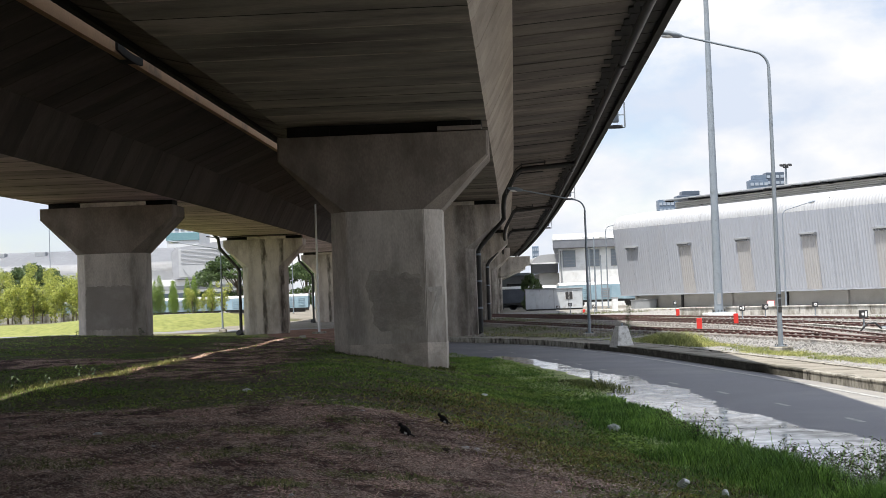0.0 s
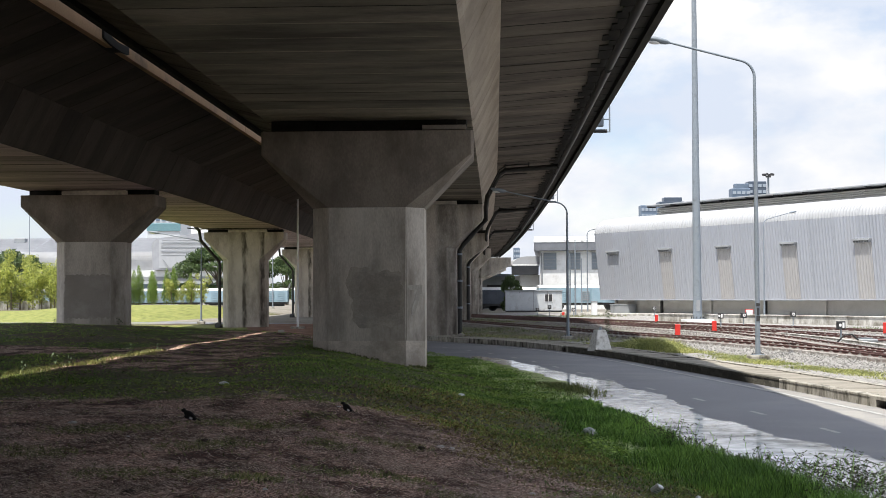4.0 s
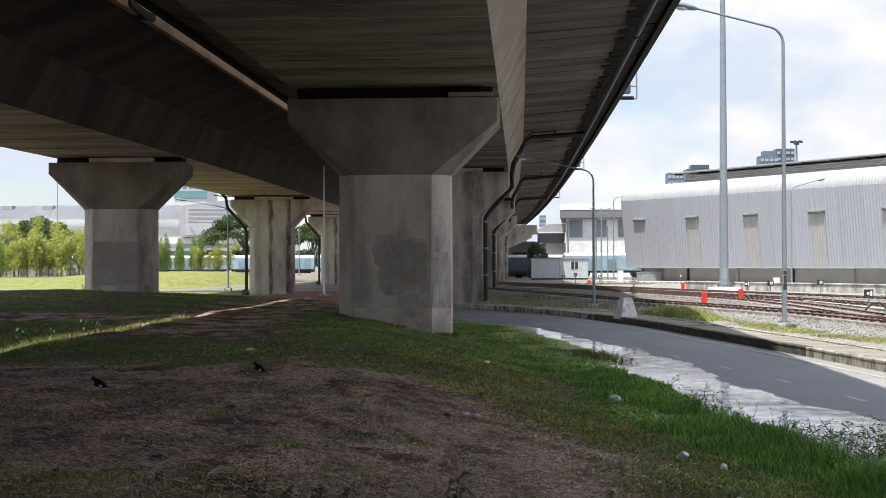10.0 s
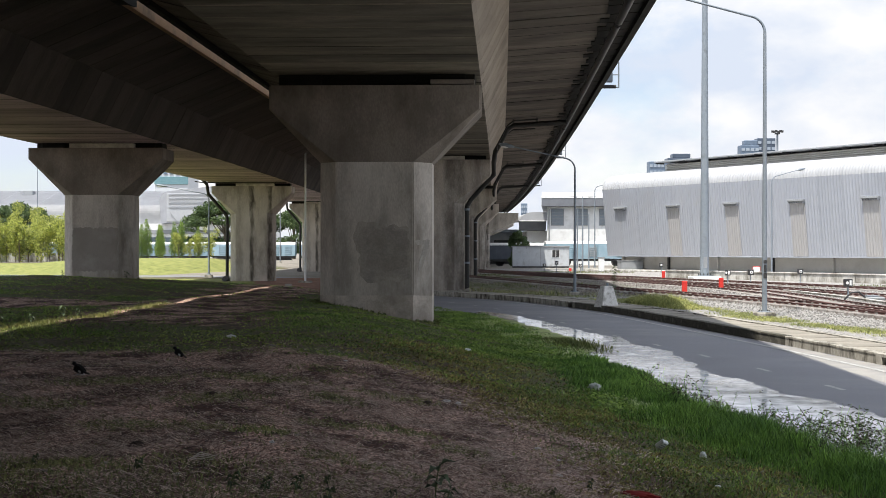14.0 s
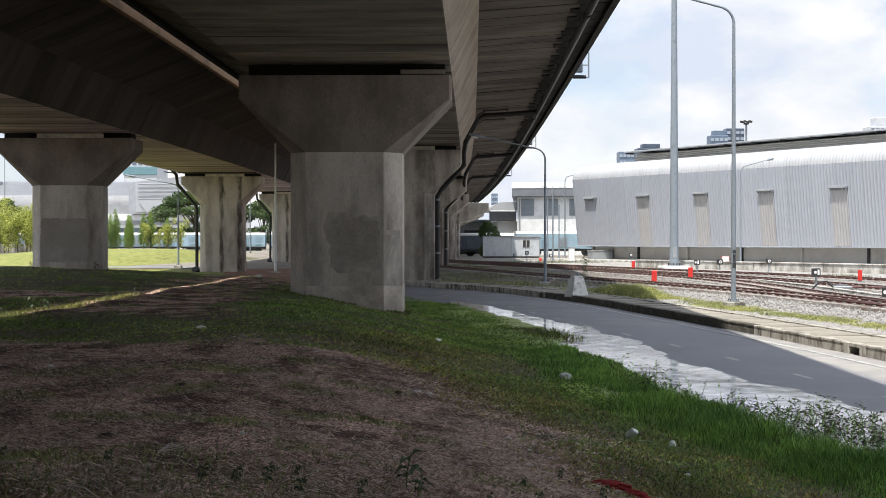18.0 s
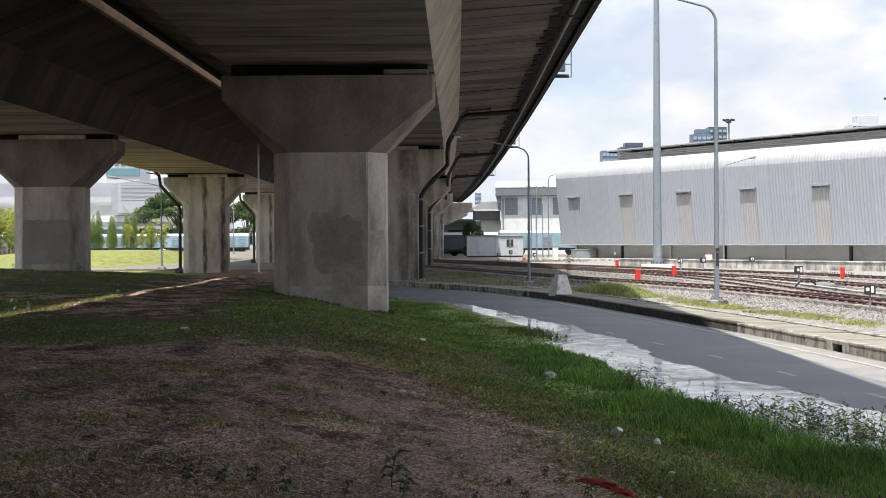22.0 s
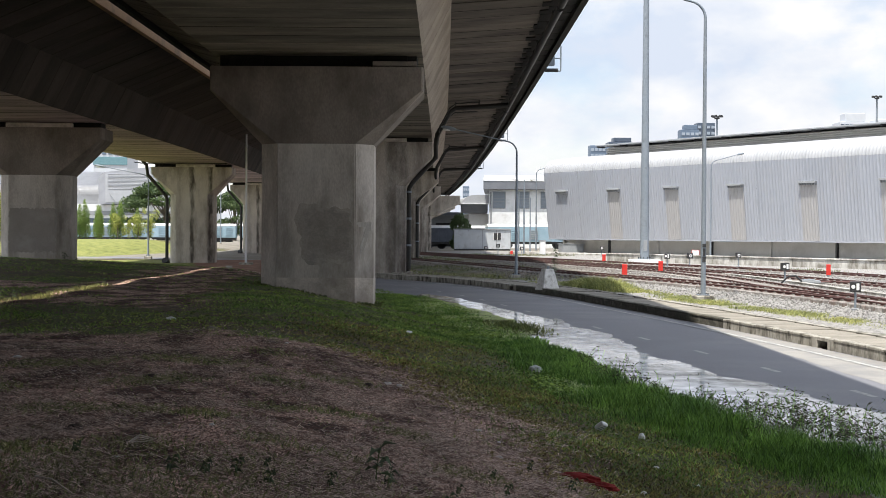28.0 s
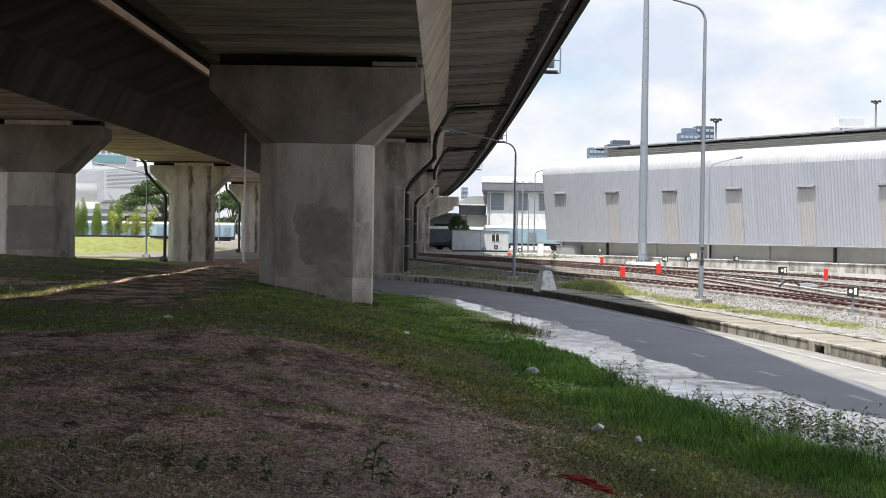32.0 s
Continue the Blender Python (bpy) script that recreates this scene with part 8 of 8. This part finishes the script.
for k, (px_, py_, s) in enumerate(SCRAPS):
    crumple("scrap", px_, py_, s, s * 0.6, s * 0.45, PAPERM if k % 3 != 1 else BONE, "small pale scrap of litter on the ground", 30 + k, k * 1.3)
crumple("clod", -1.98, 12.68, 0.06, 0.05, 0.03, mat("dark_clod", (0.035, 0.025, 0.02), (0.07, 0.05, 0.04), 0.95, 10, 40, 0.3), "dark clod of earth on straw", 60, 0, "clod")
crumple("clod", -1.95, 9.21, 0.05, 0.04, 0.035, MATS["dark_clod"], "dark clod of earth on straw", 61, 0, "clod")
crumple("clod", 0.05, 13.9, 0.05, 0.04, 0.03, MATS["dark_clod"], "dark clod of earth on straw", 62, 0, "clod")
crumple("stone", -2.25, 7.95, 0.045, 0.03, 0.014, BONE, "flat pale stone on bare earth", 63, 0.2, "stone")
crumple("stone", -1.95, 8.3, 0.032, 0.022, 0.012, BONE, "flat pale stone on bare earth", 64, 0.9, "stone")


HUSK = mat("pale_husk", (0.62, 0.57, 0.49), (0.82, 0.77, 0.68), 0.8, 12, 60, 0.06)


def split_husk(x, y):
    th = thing("husk", pose(x, y, height(x, y) + 0.012, 0, 0, -8), "pale split dry husk lying on earth", "husk")
    for k in range(4):
        part("strip", tube([(-0.08, k * 0.013, 0.0), (-0.02, k * 0.019, 0.012 + 0.010 * k), (0.08, 0.01 + k * 0.022, 0.004 + 0.004 * k)], 0.0045, 5, r_end=0.002), HUSK, th)


split_husk(-1.40, 8.51)
th = thing("twig", pose(-1.58, 7.0, height(-1.58, 7.0) + 0.015), "pale bent dry twig lying on earth", "twig")
part("stem", tube([(-0.16, 0.25, 0.012), (-0.03, 0.06, 0.03), (0.14, -0.24, 0.012)], 0.006, 6, r_end=0.003), HUSK, th)
for k, (px_, py_) in enumerate(((-0.92, 7.8), (-0.75, 7.9), (-0.55, 7.75), (-1.1, 7.7))):
    broad_weed(px_, py_, 0.09 + 0.02 * (k % 2), 6, "low broad-leaved weed beside sparse grass", 80 + k, 1.3)

# ================= birds =================
FEATHER = mat("black_plumage", (0.004, 0.0038, 0.0035), (0.010, 0.008, 0.007), 0.85, 20, 120, 0.1)
WHITEWING = mat("white_wing_patch", (0.6, 0.6, 0.58), (0.75, 0.75, 0.73), 0.7, 20, 90, 0.05)
BEAKM = mat("yellow_bill", (0.16, 0.10, 0.03), (0.24, 0.16, 0.05), 0.5, 20, 60, 0.03)


def ovoid(sx, sy, sz, m, taper=0.0, seg=14):
    bm = bmesh.new()
    bmesh.ops.create_uvsphere(bm, u_segments=seg, v_segments=10, radius=1.0)
    for v in bm.verts:
        k = 1 - taper * max(0.0, -v.co.x)
        v.co = m @ Vector((v.co.x * sx, v.co.y * sy * k, v.co.z * sz * k))
    for f in bm.faces:
        f.smooth = True
    return bm


def build_bird(label):
    """A myna: it faces +x, feet at the origin."""
    th = thing("myna", pose(0, 0, 0), label, "bird", "birds on the earth")
    tilt = Matrix.Translation((0, 0, 0.115)) @ Matrix.Rotation(radians(-38), 4, "Y")
    part("body", ovoid(0.092, 0.043, 0.047, tilt, 0.35), FEATHER, th)
    hd = part("head", ovoid(0.032, 0.026, 0.028, Matrix.Translation((0.074, 0, 0.187))), FEATHER, th)
    bm = bmesh.new()
    bmesh.ops.create_cone(bm, cap_ends=True, segments=8, radius1=0.008, radius2=0.001, depth=0.032, matrix=Matrix.Translation((0.112, 0, 0.183)) @ Matrix.Rotation(radians(95), 4, "Y"))
    part("bill", bm, BEAKM, hd, "yellow bill")
    bm = bmesh.new()
    t = Matrix.Translation((-0.055, 0, 0.072)) @ Matrix.Rotation(radians(-34), 4, "Y")
    box(-0.105, 0.0, -0.018, 0.018, -0.006, 0.006, 0.004, bm)
    for v in bm.verts:
        v.co.y *= 1 + 0.5 * (-v.co.x / 0.1)
        v.co = t @ v.co
    part("tail", bm, FEATHER, th)
    for s in (-1, 1):
        leg = part("leg", tube([(0.0, s * 0.017, 0.075), (-0.006, s * 0.018, 0.04), (0.004, s * 0.018, 0.0)], 0.005, 6, r_end=0.003), BEAKM, th)
        part("foot", tube([(-0.012, s * 0.018, 0.003), (0.026, s * 0.019, 0.003)], 0.004, 5, r_end=0.002), BEAKM, leg)
    wings = []
    for s in (-1, 1):
        bm = bmesh.new()
        # in wing space: root at the origin, span along y, chord along -x
        pts = [(0.02, 0), (0.025, 0.07), (0.0, 0.14), (-0.045, 0.165), (-0.06, 0.10), (-0.07, 0.04), (-0.06, 0)]
        up = [bm.verts.new((a, b * s, 0.004)) for a, b in pts]
        dn = [bm.verts.new((a, b * s, -0.004)) for a, b in pts]
        bm.faces.new(up)
        bm.faces.new(dn[::-1])
        for i in range(len(pts)):
            j = (i + 1) % len(pts)
            bm.faces.new((up[i], dn[i], dn[j], up[j]))
        bmesh.ops.recalc_face_normals(bm, faces=bm.faces[:])
        w = part("wing", bm, FEATHER, th)
        bm = bmesh.new()
        box(-0.052, -0.022, 0.075 if s > 0 else -0.12, 0.12 if s > 0 else -0.075, -0.0055, 0.0055, 0, bm)
        part("wing_patch", bm, WHITEWING, w, "white patch on the wing")
        w.matrix_basis = folded(s)
        wings.append(w)
    return th, wings


def folded(s):
    """The wing laid back along the body's flank, its edge up."""
    c, n = math.cos(radians(33)), math.sin(radians(33))
    m = Matrix(((-n, -c * s, 0, 0.042), (0, 0, -s, s * 0.041), (c, -n * s, 0, 0.152), (0, 0, 0, 1)))
    return m


def halfway(a, b):
    q = a.to_quaternion().slerp(b.to_quaternion(), 0.5)
    return Matrix.Translation(a.translation.lerp(b.translation, 0.5)) @ q.to_matrix().to_4x4()


def spread(s, flap):
    return Matrix.Translation((0.03, s * 0.034, 0.14)) @ Matrix.Rotation(radians(-15), 4, "Y") @ Matrix.Rotation(radians(s * flap), 4, "X")


bird_a, wings_a = build_bird("black myna strutting on straw-strewn earth")
bird_b, wings_b = build_bird("smaller black myna foraging on bare earth")


# ================= what moves =================
def stand(x, y, z, turn, pitch=0):
    return pose(x, y, z, 0, pitch, turn)


def bird_path(ob, wings, steps, flight, size):
    """steps: (t, x, y, turn, pitch) on the earth; flight: (t, x, y, z, turn)."""
    ob.scale = (size, size, size)
    rows = [(t, stand(x, y, height(x, y) - 0.004, turn, pitch)) for t, x, y, turn, pitch in steps]
    rows += [(t, stand(x, y, z - 0.08, turn)) for t, x, y, z, turn in flight]
    walk(ob, rows)
    t0, t1 = steps[-1][0], flight[-2][0]
    for w, s in zip(wings, (-1, 1)):
        wr = [(0.0, folded(s)), (t0, folded(s))]
        t, k = t0 + 0.1, 0
        while t < t1:
            if k == 0:
                wr.append((t0 + 0.05, halfway(folded(s), spread(s, 55))))
            wr.append((t, spread(s, 55 if k % 2 == 0 else -25)))
            t, k = t + 0.1, k + 1
        wr += [(t1 + 0.05, halfway(wr[-1][1], folded(s))), (t1 + 0.1, folded(s)), (32.0, folded(s))]
        walk(w, wr)


def motions():
    bird_path(bird_a, wings_a, (
        (0.0, -0.38, 14.74, 160, 0), (0.2, -0.80, 14.95, 175, 0), (0.4, -1.15, 14.85, 185, 0), (0.6, -1.46, 14.65, 190, 0), (0.8, -1.60, 14.36, 180, 0),
        (1.0, -1.64, 14.32, 180, 12), (1.4, -1.74, 14.35, 170, 0), (2.0, -1.92, 14.42, 170, 0), (2.7, -2.13, 14.32, 175, 0), (3.5, -2.25, 14.30, 180, 8),
        (5.5, -2.95, 14.46, 172, 0), (6.2, -3.14, 14.52, 172, 0), (7.0, -3.31, 14.44, 178, 0), (8.0, -3.54, 14.40, 182, 10), (8.5, -3.58, 14.30, 180, -14), (9.0, -3.60, 14.22, 180, -10),
        (9.4, -3.59, 14.16, 178, 12), (10.0, -3.58, 14.14, 178, 10), (10.5, -3.59, 14.18, 175, 0), (11.0, -3.61, 14.20, 172, -8), (11.5, -3.60, 14.16, 175, -8), (12.0, -3.58, 14.12, 175, -12),
        (12.6, -3.58, 14.16, 170, 4), (13.0, -3.59, 14.20, 165, 0), (13.5, -3.60, 14.20, 168, 6), (14.0, -3.60, 14.20, 165, 6), (14.3, -3.65, 14.34, 172, 0)),
        ((14.4, -3.72, 14.6, 0.80, 180), (14.5, -4.12, 15.4, 0.80, 182), (14.8, -5.6, 17.5, 1.5, 178), (15.4, -10.5, 22.0, 2.8, 172), (16.2, -18.0, 27.0, 2.6, 170), (17.4, -29.0, 34.0, 0.9, 170), (32.0, -29.0, 34.0, 0.9, 170)), 0.76)
    bird_path(bird_b, wings_b, (
        (0.0, 0.05, 16.60, 175, 0), (0.4, -0.01, 16.70, 180, 0), (0.8, -0.22, 16.45, 185, 0), (1.2, -0.40, 16.36, 182, 10), (1.7, -0.53, 16.36, 178, 0), (2.3, -0.58, 16.24, 176, 0),
        (3.5, -0.64, 16.22, 182, 0), (5.5, -1.85, 16.40, 175, 0), (6.2, -2.07, 16.42, 200, 22), (6.8, -2.11, 16.34, 210, 24), (7.5, -2.13, 16.30, 190, 22), (8.0, -2.13, 16.24, 185, 18), (8.6, -2.17, 16.34, 180, 6),
        (9.0, -2.19, 16.40, 178, 0), (10.0, -2.23, 16.48, 176, 0), (10.5, -2.33, 16.48, 178, 0), (11.0, -2.70, 16.66, 176, 0), (11.5, -2.91, 16.74, 176, 0), (12.0, -3.02, 16.84, 176, 4),
        (13.0, -3.05, 16.88, 176, 0), (14.0, -3.05, 16.88, 176, 0), (14.1, -3.04, 16.80, 178, 14)),
        ((14.2, -3.20, 17.1, 0.80, 180), (14.3, -3.50, 17.4, 0.90, 182), (14.4, -3.90, 17.8, 1.00, 180), (14.5, -4.36, 18.2, 1.03, 178), (14.8, -5.9, 19.6, 1.5, 176), (15.4, -10.5, 24.0, 2.9, 172), (16.2, -17.0, 30.0, 2.7, 170), (17.4, -27.0, 38.0, 0.9, 170), (32.0, -27.0, 38.0, 0.9, 170)), 0.70)


motions()
